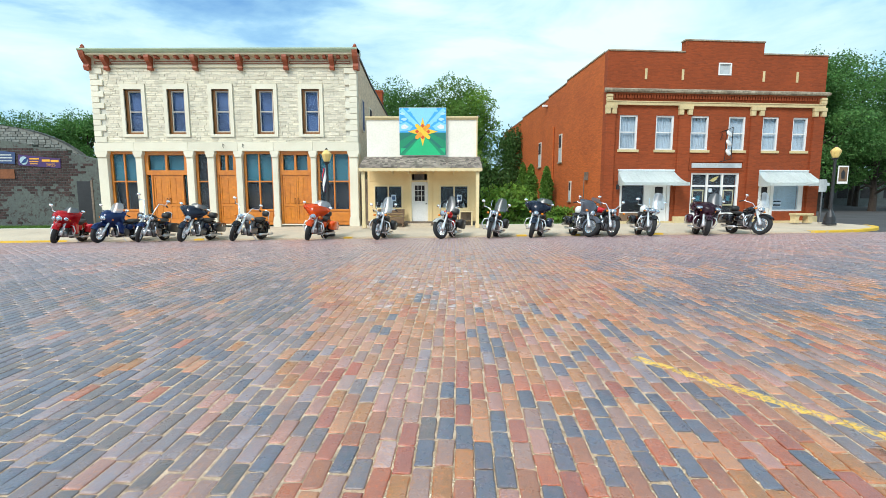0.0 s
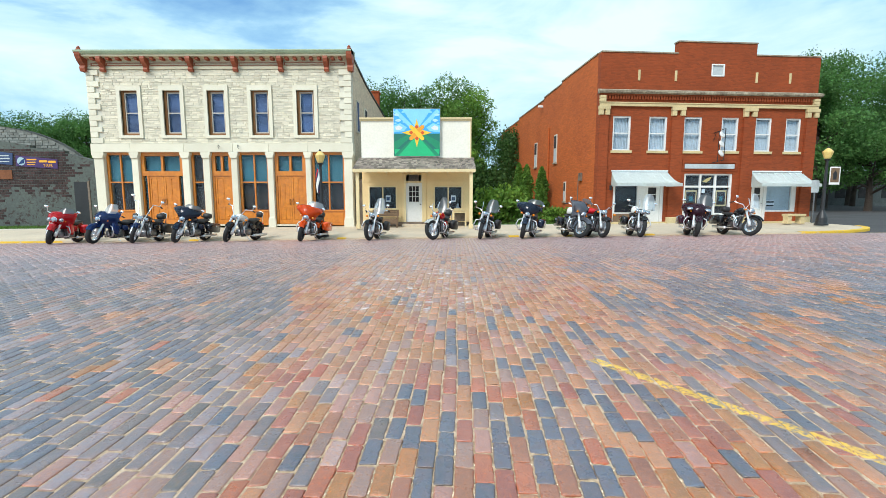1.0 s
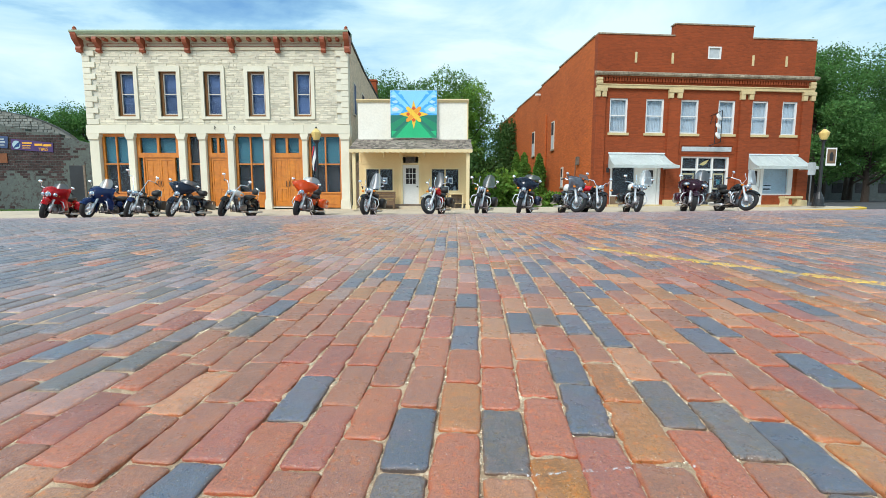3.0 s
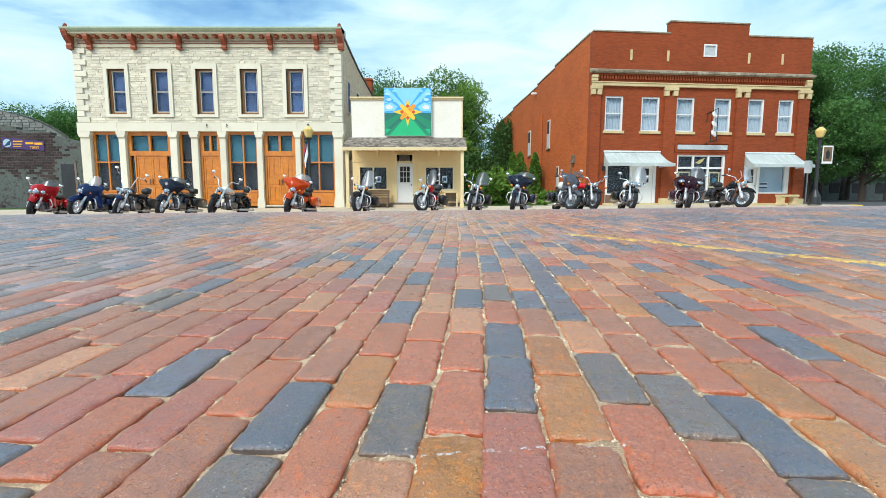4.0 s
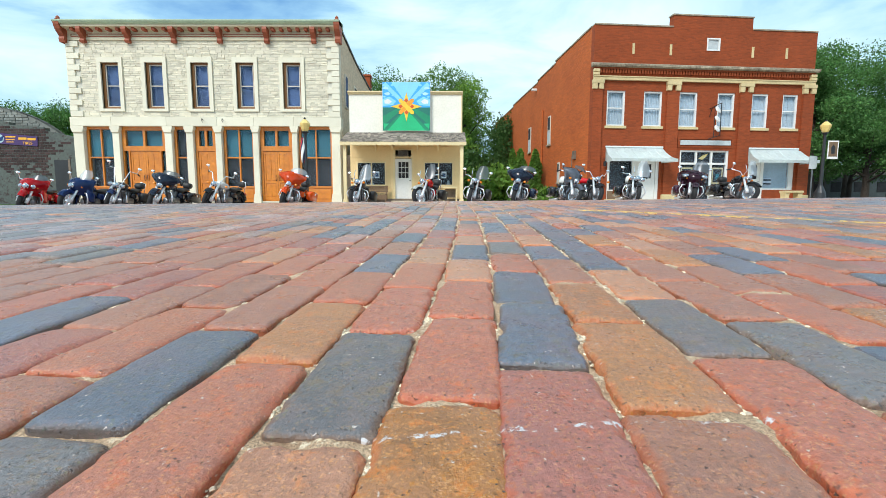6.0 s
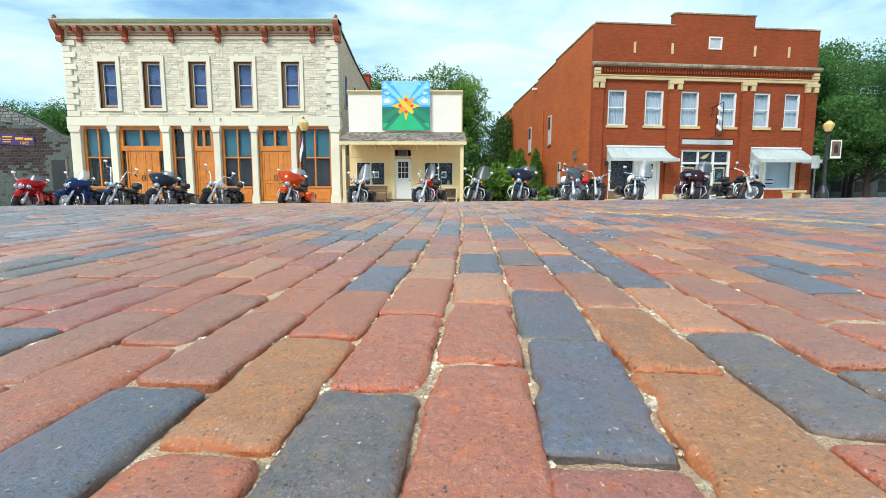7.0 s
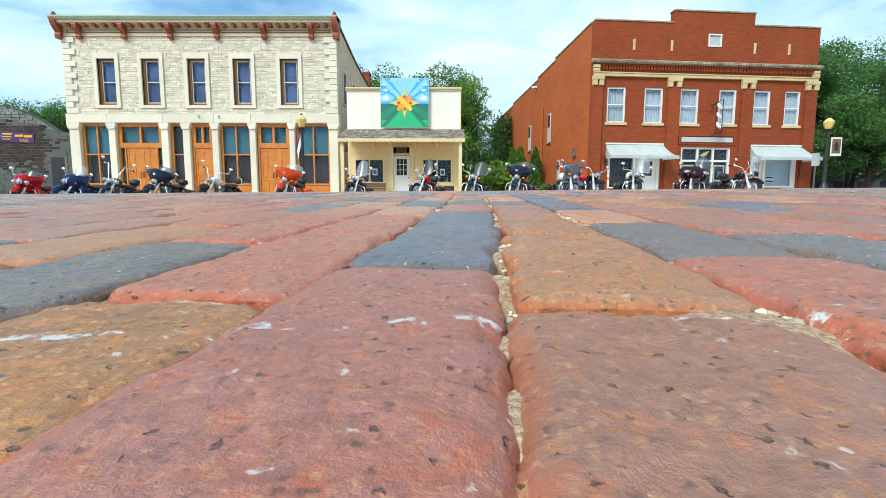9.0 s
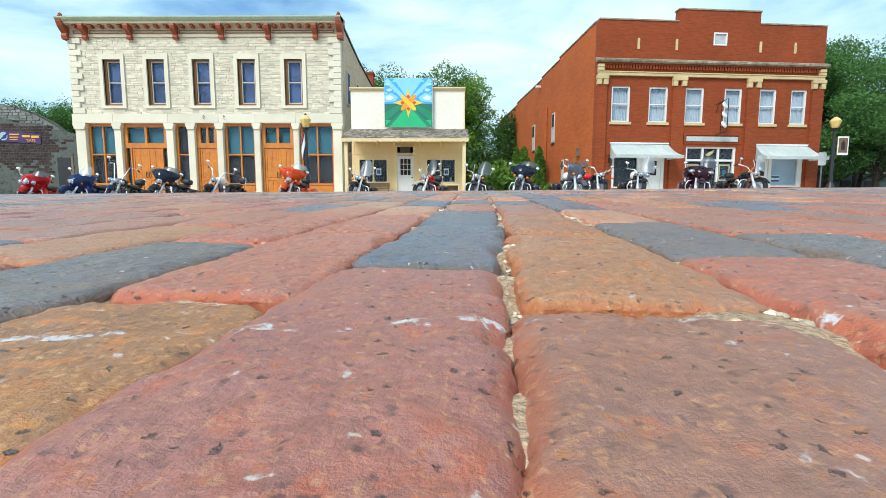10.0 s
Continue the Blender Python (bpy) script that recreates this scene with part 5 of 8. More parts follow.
# side walls: stepped parapet along the lot
side = [(RBF + 0.4, -0.4), (46.0, -0.4), (46.0, 7.70), (38.0, 7.78), (38.0, 7.95), (30.2, 8.02), (30.2, 8.16), (26.2, 8.22), (26.2, 8.36), (RBF + 0.4, 8.40)]
for x0, x1 in ((RX_L, RX_L + 0.4), (RX_R - 0.4, RX_R)):
    part("side_wall", prism_x(side, x0, x1), M_ORANGEBRICK, rb, "orange-painted brick side wall")
for (ya, za), (yb, zb) in (((RBF + 0.4, 8.40), (26.2, 8.36)), ((26.2, 8.22), (30.2, 8.16)), ((30.2, 8.02), (38.0, 7.95)), ((38.0, 7.78), (46.0, 7.70))):
    part("coping", prism_x([(ya, za), (yb, zb), (yb, zb + 0.07), (ya, za + 0.07)], RX_L - 0.04, RX_L + 0.44), M_DARKSTONE, rb)
part("back_wall", box(RX_L + 0.4, RX_R - 0.4, 45.6, 46.0, -0.4, 7.6), M_ORANGEBRICK, rb)
part("roof", prism_x([(RBF + 0.4, 7.7), (45.6, 7.2), (45.6, 7.1), (RBF + 0.4, 7.6)], RX_L + 0.4, RX_R - 0.4), M_GREYBOARD, rb)
for y0, y1, z0, z1 in ((26.85, 27.45, 3.45, 5.25), (31.75, 32.45, 3.45, 5.25), (24.8, 25.2, 0.95, 2.15)):
    w = part("side_window", box(RX_L - 0.05, RX_L + 0.05, y0, y1, z0, z1, 0.01), M_SASH, rb, "narrow pale-framed side window")
    ym, zm = (y0 + y1) / 2, (z0 + z1) / 2
    for a, b in ((z0 + 0.08, zm - 0.03), (zm + 0.03, z1 - 0.08)):
        part("pane", box(RX_L - 0.06, RX_L - 0.045, y0 + 0.07, y1 - 0.07, a, b), M_CURTAIN if b < zm else M_DARKROOM, w)
    part("sill", box(RX_L - 0.10, RX_L, y0 - 0.06, y1 + 0.06, z0 - 0.09, z0, 0.01), M_DARKSTONE, w)
part("downpipe", tube([(RX_L - 0.07, 28.6, 5.9), (RX_L - 0.07, 28.6, 0.0)], 0.06, 8), M_ORANGEBRICK, rb, "rusty downpipe on the side wall")
part("meter_box", box(RX_L - 0.14, RX_L, 22.0, 22.3, 2.1, 2.55, 0.02), M_GREYBOARD, rb, "grey meter box")
part("cable", tube([(RX_L - 0.03, 22.6, 2.3), (RX_L - 0.03, 22.6, 0.0)], 0.025, 6), M_GREYBOARD, rb)
part("security_lamp", box(RX_L - 0.35, RX_L, 30.4, 30.6, 7.55, 7.70, 0.03), M_WHITE, rb, "white lamp under the parapet")
# hanging sign: iron frame with three white discs
hs = part("hanging_sign", tube([(14.72, RBF, 4.50), (14.72, RBF - 0.95, 4.62), (14.72, RBF - 0.95, 3.06), (14.72, RBF, 2.98)], 0.022, 6), M_IRON, rb, "iron sign frame with three white discs")
part("upright", tube([(14.72, RBF - 0.45, 4.55), (14.72, RBF - 0.45, 3.03)], 0.018, 6), M_IRON, hs)
part("scroll", tube([(14.72, RBF, 4.1), (14.72, RBF - 0.18, 4.45), (14.72, RBF - 0.42, 4.52)], 0.014, 6), M_IRON, hs)
for z in (4.33, 3.88, 3.42):
    part("disc", lathe([(0.05, -0.05), (0.17, -0.04), (0.19, 0.0), (0.17, 0.04), (0.05, 0.05)], 16, None, Matrix.Translation((14.72, RBF - 0.70, z)) @ Matrix.Rotation(radians(60), 4, "X") @ Matrix.Rotation(radians(30), 4, "Y")), M_WHITE, hs, "round white sign disc")
sb = thing("stone_bench", (16.02, 20.75, side_walk(16.02, 20.75) - 0.030), 5, "buff stone bench in front of the brick wall", "bench")
part("seat", box(-0.45, 0.45, -0.2, 0.2, 0.36, 0.46, 0.02), M_SILL, sb)
for x in (-0.32, 0.32):
    part("leg", prism([(x - 0.13, 0), (x + 0.13, 0), (x + 0.09, 0.18), (x + 0.12, 0.36), (x - 0.12, 0.36), (x - 0.09, 0.18)], -0.15, 0.15, bevel=0.01), M_SILL, sb)
# ======== motorcycles ========
def paint(name, c, rough=0.18, metal=0.0):
    return material(name, c, rough=rough, metal=metal, vary=0.03, grain=8.0, bump=0.0, coat=0.3)


M_CHROME = material("chrome", (0.92, 0.93, 0.95), rough=0.20, metal=1.0, vary=0.05, grain=30.0, bump=0.0)
M_POLISHED = material("polished_alloy", (0.86, 0.87, 0.89), rough=0.30, metal=0.6, vary=0.05, grain=30.0, bump=0.0)
M_TYRE = material("tyre_rubber", (0.018, 0.018, 0.019), rough=0.8, vary=0.15, grain=60.0, bump=0.3)
M_BLACKPAINT = paint("gloss_black", (0.012, 0.012, 0.015))
M_LEATHER = material("black_leather", (0.020, 0.019, 0.019), rough=0.55, vary=0.15, grain=50.0, bump=0.2)
M_ENGINE = material("cast_alloy", (0.26, 0.26, 0.27), rough=0.35, metal=0.85, vary=0.12, grain=40.0, bump=0.15)
M_LENS = material("headlamp_lens", (0.46, 0.50, 0.55), rough=0.12, metal=0.9, vary=0.03, grain=30.0, bump=0.0)
M_AMBER = material("amber_lens", (0.85, 0.25, 0.02), rough=0.2, vary=0.05, grain=30.0, bump=0.0)
M_REDLENS = material("red_lens", (0.55, 0.02, 0.02), rough=0.2, vary=0.05, grain=30.0, bump=0.0)
M_SHIELD = glass("clear_windshield", (0.72, 0.80, 0.86), 0.30, 0.12, 0.10, 0.18)
M_SMOKE = glass("smoked_windshield", (0.26, 0.29, 0.34), 0.30, 0.08, 0.08, 0.06)
PAINTS = {
    "red": paint("candy_red", (0.62, 0.006, 0.012)), "blue": paint("royal_blue", (0.009, 0.035, 0.15)), "navy": paint("navy_blue", (0.016, 0.026, 0.055)),
    "black": M_BLACKPAINT, "white": paint("pearl_white", (0.70, 0.70, 0.66)), "orange": paint("bright_orange", (0.86, 0.092, 0.004)),
    "silver": paint("silver_grey", (0.22, 0.23, 0.27), 0.25, 0.5), "ice": paint("ice_blue", (0.36, 0.50, 0.56)), "plum": paint("dark_plum", (0.045, 0.008, 0.022)),
}


def loft(stations, seg=14, power=2.4):
    """A body along x from (x, z middle, half width, half height) stations with soft square sections."""
    bm = bmesh.new()
    rings = []
    for x, zc, hw, hh in stations:
        ring = []
        for i in range(seg):
            a = 2 * math.pi * i / seg
            c, s = math.cos(a), math.sin(a)
            ring.append(bm.verts.new((x, math.copysign(abs(c) ** (2 / power), c) * hw, zc + math.copysign(abs(s) ** (2 / power), s) * hh)))
        rings.append(ring)
    for a, b in zip(rings, rings[1:]):
        for i in range(seg):
            j = (i + 1) % seg
            bm.faces.new((a[i], a[j], b[j], b[i]))
    bm.faces.new(rings[0])
    bm.faces.new(list(reversed(rings[-1])))
    bmesh.ops.recalc_face_normals(bm, faces=bm.faces)
    return bm


def arc_guard(r, w, a0, a1, depth, n=14):
    """A mudguard: a strip bent round the y axis with turned-down sides."""
    bm = bmesh.new()
    rows = []
    for i in range(n + 1):
        a = radians(a0 + (a1 - a0) * i / n)
        row = []
        for y, dr in ((-w, -depth), (-w, -0.015), (-w * 0.72, 0.012), (0, 0.022), (w * 0.72, 0.012), (w, -0.015), (w, -depth)):
            row.append(bm.verts.new(((r + dr) * math.cos(a), y, (r + dr) * math.sin(a))))
        rows.append(row)
    for a, b in zip(rows, rows[1:]):
        for k in range(6):
            bm.faces.new((a[k], a[k + 1], b[k + 1], b[k]))
    bmesh.ops.solidify(bm, geom=list(bm.faces), thickness=0.006)
    bmesh.ops.recalc_face_normals(bm, faces=bm.faces)
    return bm


def move(bm, m):
    bmesh.ops.transform(bm, matrix=m, verts=bm.verts)
    return bm


def wheel(parent, r, w, m, spokes, mat_rim, name):
    prof = [(r - 0.11, -w * 0.42), (r - 0.05, -w * 0.5), (r - 0.018, -w * 0.42), (r, -w * 0.2), (r, w * 0.2), (r - 0.018, w * 0.42), (r - 0.05, w * 0.5), (r - 0.11, w * 0.42)]
    turn = m @ Matrix.Rotation(radians(90), 4, "X")
    bm = bmesh.new()
    seg, rings = 28, []
    for rr, z in prof + [prof[0]]:
        rings.append([bm.verts.new((rr * math.cos(2 * math.pi * i / seg), rr * math.sin(2 * math.pi * i / seg), z)) for i in range(seg)])
    for a, b in zip(rings, rings[1:]):
        for i in range(seg):
            j = (i + 1) % seg
            bm.faces.new((a[i], a[j], b[j], b[i]))
    bmesh.ops.remove_doubles(bm, verts=bm.verts, dist=1e-5)
    bmesh.ops.recalc_face_normals(bm, faces=bm.faces)
    tyre = part(name, move(bm, turn), M_TYRE, parent, "black tyre on bright rim", smooth=True)
    bm = bmesh.new()
    rings = []
    for rr, z in ((r - 0.095, -w * 0.40), (r - 0.125, -w * 0.36), (r - 0.125, w * 0.36), (r - 0.095, w * 0.40)):
        rings.append([bm.verts.new((rr * math.cos(2 * math.pi * i / seg), rr * math.sin(2 * math.pi * i / seg), z)) for i in range(seg)])
    for a, b in zip(rings, rings[1:]):
        for i in range(seg):
            j = (i + 1) % seg
            bm.faces.new((a[i], a[j], b[j], b[i]))
    for i in range(spokes):
        a = 2 * math.pi * i / spokes
        th = 0.010 if spokes < 12 else 0.004
        for s in (-1, 1):
            tube([(0.04 * math.cos(a + s * 0.5), 0.04 * math.sin(a + s * 0.5), s * w * 0.22), ((r - 0.12) * math.cos(a), (r - 0.12) * math.sin(a), s * 0.02)], th if spokes >= 12 else 0.014, 5, bm)
    lathe([(0.03, -w * 0.5), (0.055, -w * 0.4), (0.055, w * 0.4), (0.03, w * 0.5)], 12, bm)
    part("rim", move(bm, turn), mat_rim, tyre)
    part("brake_disc", move(lathe([(0.07, w * 0.52), (0.145, w * 0.52), (0.145, w * 0.56), (0.07, w * 0.56)], 18), turn), M_ENGINE, tyre)
    return tyre


def windshield(w, h, bend, mat, parent, m, label):
    """A curved clear sheet, rounded at the top."""
    bm = bmesh.new()
    nx, nz = 10, 8
    grid = []
    for j in range(nz + 1):
        t = j / nz
        ww = w * (0.78 + 0.22 * math.sin(math.pi * min(t * 1.1 + 0.15, 1.0))) * math.sqrt(max(1 - max(t - 0.72, 0) ** 2 * 9.5, 0.05))
        grid.append([bm.verts.new((-bend * (2 * i / nx - 1) ** 2 - 0.42 * h * t, (2 * i / nx - 1) * ww / 2, h * t)) for i in range(nx + 1)])
    for a, b in zip(grid, grid[1:]):
        for i in range(nx):
            bm.faces.new((a[i], a[i + 1], b[i + 1], b[i]))
    ws = part("windshield", move(bm, m), mat, parent, label, smooth=True)
    ws.visible_shadow = False
    return ws


def motorcycle(xf, heading, steer, label, body, fender, style, lean=7.0, rim=M_CHROME, spokes=18, bars=0.0, bags=None, trunk=False, shield=None,
               screen=0.45, tank=None, lamps=1, sissy=False, seat_high=0.0, yf=14.5, extra=None):
    """A parked cruiser. heading: degrees its tail swings to the right of straight back; style: 'naked', 'batwing' or 'touring'."""
    SIZE = 1.07
    WB = 1.62 * SIZE
    h = radians(heading)
    xm, ym = xf + 0.5 * WB * math.sin(h), yf + 0.5 * WB * math.cos(h)
    zf, zr = crown(xf, yf), crown(xf + WB * math.sin(h), yf + WB * math.cos(h))
    fwd = Vector((-math.sin(h), -math.cos(h), 0))
    pitch = math.atan2(zf - zr, WB)
    m = (Matrix.Translation((xm, ym, (zf + zr) / 2 + 0.006)) @ Matrix.Rotation(math.atan2(fwd.y, fwd.x), 4, "Z")
         @ Matrix.Rotation(-pitch, 4, "Y") @ Matrix.Rotation(radians(-lean), 4, "X") @ Matrix.Diagonal((SIZE, SIZE, SIZE, 1)))
    bike = new("motorcycle")
    bike.matrix_world = m
    bike.empty_display_size = 0.3
    tagged(bike, label, "motorcycle", "motorcycles parked along the kerb")
    P, F = PAINTS[body], PAINTS[fender]
    xh, zh = 0.43, 0.86  # steering head
    ax = Vector((-0.52, 0, 0.85)).normalized()
    S = Matrix.Translation((0.76, 0, 0.32)) @ Matrix.Rotation(radians(steer), 4, ax) @ Matrix.Translation((-0.76, 0, -0.32))
    RF = 0.325
    wheel(bike, RF, 0.12 if style == "naked" else 0.135, S @ Matrix.Translation((0.81, 0, RF)), spokes, rim, "front_wheel")
    wheel(bike, 0.32, 0.17, Matrix.Translation((-0.81, 0, 0.32)), spokes, rim, "rear_wheel")
    # front end
    part("front_fender", move(arc_guard(RF + 0.035, 0.088, 28 if style != "naked" else 40, 200 if style != "naked" else 150, 0.10 if style != "naked" else 0.05), S @ Matrix.Translation((0.81, 0, RF))), F, bike, smooth=True)
    for y in (-0.105, 0.105):
        leg = part("fork_leg", move(tube([(0.80, y, RF), (0.66, y, 0.56), (xh + 0.03, y, zh + 0.02)], 0.040 if style != "naked" else 0.034, 10, None, 0.032), S), M_POLISHED, bike, smooth=True)
        part("fork_slider", move(tube([(0.825, y, RF - 0.03), (0.70, y, 0.52)], 0.050, 10), S), M_POLISHED, leg, smooth=True)
    part("triple_clamp", move(loft([(xh - 0.04, zh, 0.14, 0.025), (xh + 0.06, zh - 0.03, 0.14, 0.03)]), S), M_CHROME, bike)
    bz = zh + 0.14 + bars
    part("handlebar", move(tube([(xh - 0.33, -0.43, bz - 0.03), (xh - 0.22, -0.40, bz + 0.01), (xh - 0.03, -0.22, bz - 0.02 + bars * 0.15), (xh, -0.10, zh + 0.03), (xh, 0.10, zh + 0.03), (xh - 0.03, 0.22, bz - 0.02 + bars * 0.15), (xh - 0.22, 0.40, bz + 0.01), (xh - 0.33, 0.43, bz - 0.03)], 0.015, 8), S), M_CHROME, bike, smooth=True)
    for y in (-1, 1):
        part("grip", move(tube([(xh - 0.35, y * 0.435, bz - 0.035), (xh - 0.22, y * 0.40, bz + 0.012)], 0.022, 8), S), M_LEATHER, bike)
        mr = part("mirror", move(loft([(xh - 0.18, bz + 0.17, 0.028, 0.020), (xh - 0.15, bz + 0.18, 0.062, 0.042), (xh - 0.13, bz + 0.18, 0.050, 0.034)]), S @ Matrix.Translation((0, y * 0.44, 0))), M_CHROME, bike, smooth=True)
        part("mirror_stem", move(tube([(xh - 0.20, y * 0.38, bz + 0.02), (xh - 0.17, y * 0.43, bz + 0.15)], 0.007, 6), S), M_CHROME, mr)
        part("turn_signal", move(loft([(xh + 0.08, zh - 0.04, 0.02, 0.02), (xh + 0.11, zh - 0.04, 0.042, 0.036), (xh + 0.16, zh - 0.04, 0.03, 0.026)]), S @ Matrix.Translation((0, y * 0.20, 0))), M_AMBER, bike, smooth=True)
    # headlamps
    if style == "touring" and lamps == 2:
        for y in (-1, 1):
            part("headlamp", move(loft([(0.50, 0.93, 0.09, 0.05), (0.60, 0.91, 0.10, 0.052), (0.66, 0.89, 0.07, 0.035)]), Matrix.Translation((0, y * 0.14, 0)) @ Matrix.Rotation(radians(-y * 8), 4, "X")), M_LENS, bike, smooth=True)
    else:
        fwd_, up_ = {"naked": (0.0, 0.0), "batwing": (0.035, -0.04), "touring": (0.07, -0.02)}[style]
        for y in ((0,) if lamps == 1 else (-0.17, 0, 0.17)):
            k = 0.88 if y == 0 else 0.66
            H = S if style != "touring" else Matrix.Identity(4)
            hl = part("headlamp", move(lathe([(0.03, -0.10), (0.07 * k, -0.07), (0.098 * k, 0.0), (0.098 * k, 0.035)], 18), H @ Matrix.Translation((xh + 0.18 + fwd_ - abs(y) * 0.35, y, zh - 0.02 + up_)) @ Matrix.Rotation(radians(90), 4, "Y")), M_CHROME, bike, smooth=True)
            part("lens", move(lathe([(0.090 * k, 0.0), (0.088 * k, 0.02), (0.05 * k, 0.038), (0.012, 0.043)], 18), H @ Matrix.Translation((xh + 0.21 + fwd_ - abs(y) * 0.35, y, zh - 0.02 + up_)) @ Matrix.Rotation(radians(90), 4, "Y")), M_LENS, hl, smooth=True)
    # fairing
    def cowl(rows_, sweep, power, matrix):
        """A fairing shell from rows of (height, half width, forward reach, tip lift)."""
        bm = bmesh.new()
        rows = []
        for z, w, fx, tip in rows_:
            rows.append([bm.verts.new((fx - sweep * abs(2 * i / 14 - 1) ** power, (2 * i / 14 - 1) * w, z + tip * abs(2 * i / 14 - 1) ** 1.6)) for i in range(15)])
        for a_, b_ in zip(rows, rows[1:]):
            for i in range(14):
                bm.faces.new((a_[i], a_[i + 1], b_[i + 1], b_[i]))
        bmesh.ops.solidify(bm, geom=list(bm.faces), thickness=0.018)
        bmesh.ops.recalc_face_normals(bm, faces=bm.faces)
        return move(bm, matrix)

    if style == "batwing":
        f0, z0 = xh + 0.02, zh + 0.02
        part("fairing", cowl([(z0 - 0.17, 0.14, f0 + 0.09, 0.02), (z0 - 0.10, 0.24, f0 + 0.17, 0.05), (z0 + 0.0, 0.35, f0 + 0.21, 0.07), (z0 + 0.10, 0.43, f0 + 0.20, 0.05), (z0 + 0.20, 0.45, f0 + 0.16, 0.01),
                              (z0 + 0.28, 0.41, f0 + 0.10, -0.03), (z0 + 0.34, 0.30, f0 + 0.04, -0.04)], 0.30, 2.0, S), P, bike, "wing-shaped painted front fairing", smooth=True)
        part("inner_fairing", move(loft([(xh - 0.12, zh + 0.17, 0.30, 0.10), (xh + 0.0, zh + 0.17, 0.34, 0.11), (xh + 0.10, zh + 0.15, 0.24, 0.09)], 14, 3.0), S), M_BLACKPAINT, bike, smooth=True)
        windshield(0.54, screen * 0.55, 0.11, shield or M_SMOKE, bike, S @ Matrix.Translation((xh + 0.07, 0, zh + 0.31)), "low curved windshield")
    elif style == "touring":
        part("fairing", cowl([(0.52, 0.20, 0.50, 0.0), (0.62, 0.30, 0.60, 0.0), (0.74, 0.37, 0.68, 0.02), (0.86, 0.42, 0.70, 0.04), (0.97, 0.42, 0.64, 0.05), (1.06, 0.36, 0.55, 0.02), (1.10, 0.28, 0.48, 0.0)], 0.42, 2.1, Matrix.Identity(4)), P, bike, "broad painted touring fairing", smooth=True)
        part("inner_fairing", loft([(0.10, 0.78, 0.26, 0.20), (0.28, 0.84, 0.33, 0.20), (0.44, 0.88, 0.28, 0.15)], 14, 3.0), M_BLACKPAINT, bike, smooth=True)
        for y in (-1, 1):
            lo = part("fairing_lower", loft([(0.06, 0.46, 0.03, 0.14), (0.16, 0.50, 0.06, 0.18), (0.30, 0.56, 0.06, 0.18), (0.40, 0.62, 0.03, 0.13)], 12, 3.0), P, bike, smooth=True)
            lo.location = (0, y * 0.27, 0)
        windshield(0.46, screen * 0.9, 0.11, shield or M_SHIELD, bike, Matrix.Translation((0.52, 0, 1.05)), "curved windshield")
    elif shield:
        windshield(0.41, screen * 0.88, 0.09, shield, bike, S @ Matrix.Translation((xh + 0.17, 0, zh + 0.06)), "tall curved windshield")
        for y in (-0.13, 0.13):
            part("shield_bracket", move(tube([(xh + 0.04, y, zh + 0.0), (xh + 0.13, y, zh + 0.18), (xh + 0.02, y * 1.1, zh + 0.38)], 0.010, 6), S), M_CHROME, bike)
    # frame, engine, exhaust
    for y in (-0.11, 0.11):
        part("frame_tube", tube([(xh - 0.04, y * 0.3, zh - 0.06), (0.34, y, 0.50), (0.22, y, 0.19), (-0.40, y, 0.19), (-0.58, y, 0.34), (-0.45, y, 0.62), (0.20, y * 0.4, 0.78)], 0.020, 8), M_BLACKPAINT, bike, smooth=True)
        part("swingarm", tube([(-0.40, y * 1.05, 0.33), (-0.81, y * 1.05, 0.32)], 0.024, 8), M_BLACKPAINT, bike)
    part("crankcase", loft([(-0.36, 0.34, 0.10, 0.09), (-0.26, 0.34, 0.17, 0.14), (-0.02, 0.33, 0.18, 0.14), (0.16, 0.32, 0.15, 0.12), (0.22, 0.31, 0.10, 0.08)], 14, 3.2), M_ENGINE, bike, smooth=True)
    for s, x in ((-1, -0.12), (1, 0.10)):
        prof = []
        for i in range(7):
            z = i * 0.034
            prof += [(0.082, z), (0.082, z + 0.012), (0.062, z + 0.014), (0.062, z + 0.033)]
        prof += [(0.085, 0.24), (0.09, 0.27), (0.07, 0.30)]
        part("cylinder", move(lathe(prof, 14), Matrix.Translation((x, 0, 0.42)) @ Matrix.Rotation(radians(s * 22), 4, "Y")), M_ENGINE, bike, "finned alloy cylinder")
    part("air_cleaner", move(lathe([(0.04, 0), (0.10, 0.02), (0.105, 0.06), (0.06, 0.085)], 16), Matrix.Translation((-0.01, -0.12, 0.60)) @ Matrix.Rotation(radians(90), 4, "X")), M_CHROME, bike, smooth=True)
    part("primary_cover", loft([(-0.32, 0.33, 0.03, 0.09), (-0.16, 0.33, 0.05, 0.12), (0.08, 0.33, 0.05, 0.11), (0.18, 0.33, 0.03, 0.07)]), M_CHROME, bike, smooth=True)
    bike.children[-1].location = (0, 0.19, 0)
    for y, up in ((-0.19, 0.02), (0.21, 0.0)):
        ex = part("exhaust", tube([(0.16, y * 0.6, 0.58), (0.27, y, 0.50), (0.22, y, 0.30), (0.05, y, 0.22 + up), (-0.35, y, 0.21 + up)], 0.024, 8), M_CHROME, bike, "chrome exhaust pipe", smooth=True)
        part("muffler", tube([(-0.32, y, 0.21 + up), (-0.40, y * 1.05, 0.22 + up), (-1.0, y * 1.15, 0.24 + up), (-1.08, y * 1.15, 0.245 + up)], 0.045, 10), M_POLISHED, ex, smooth=True)
    # tank, seat, rear
    T = PAINTS[tank] if tank else P
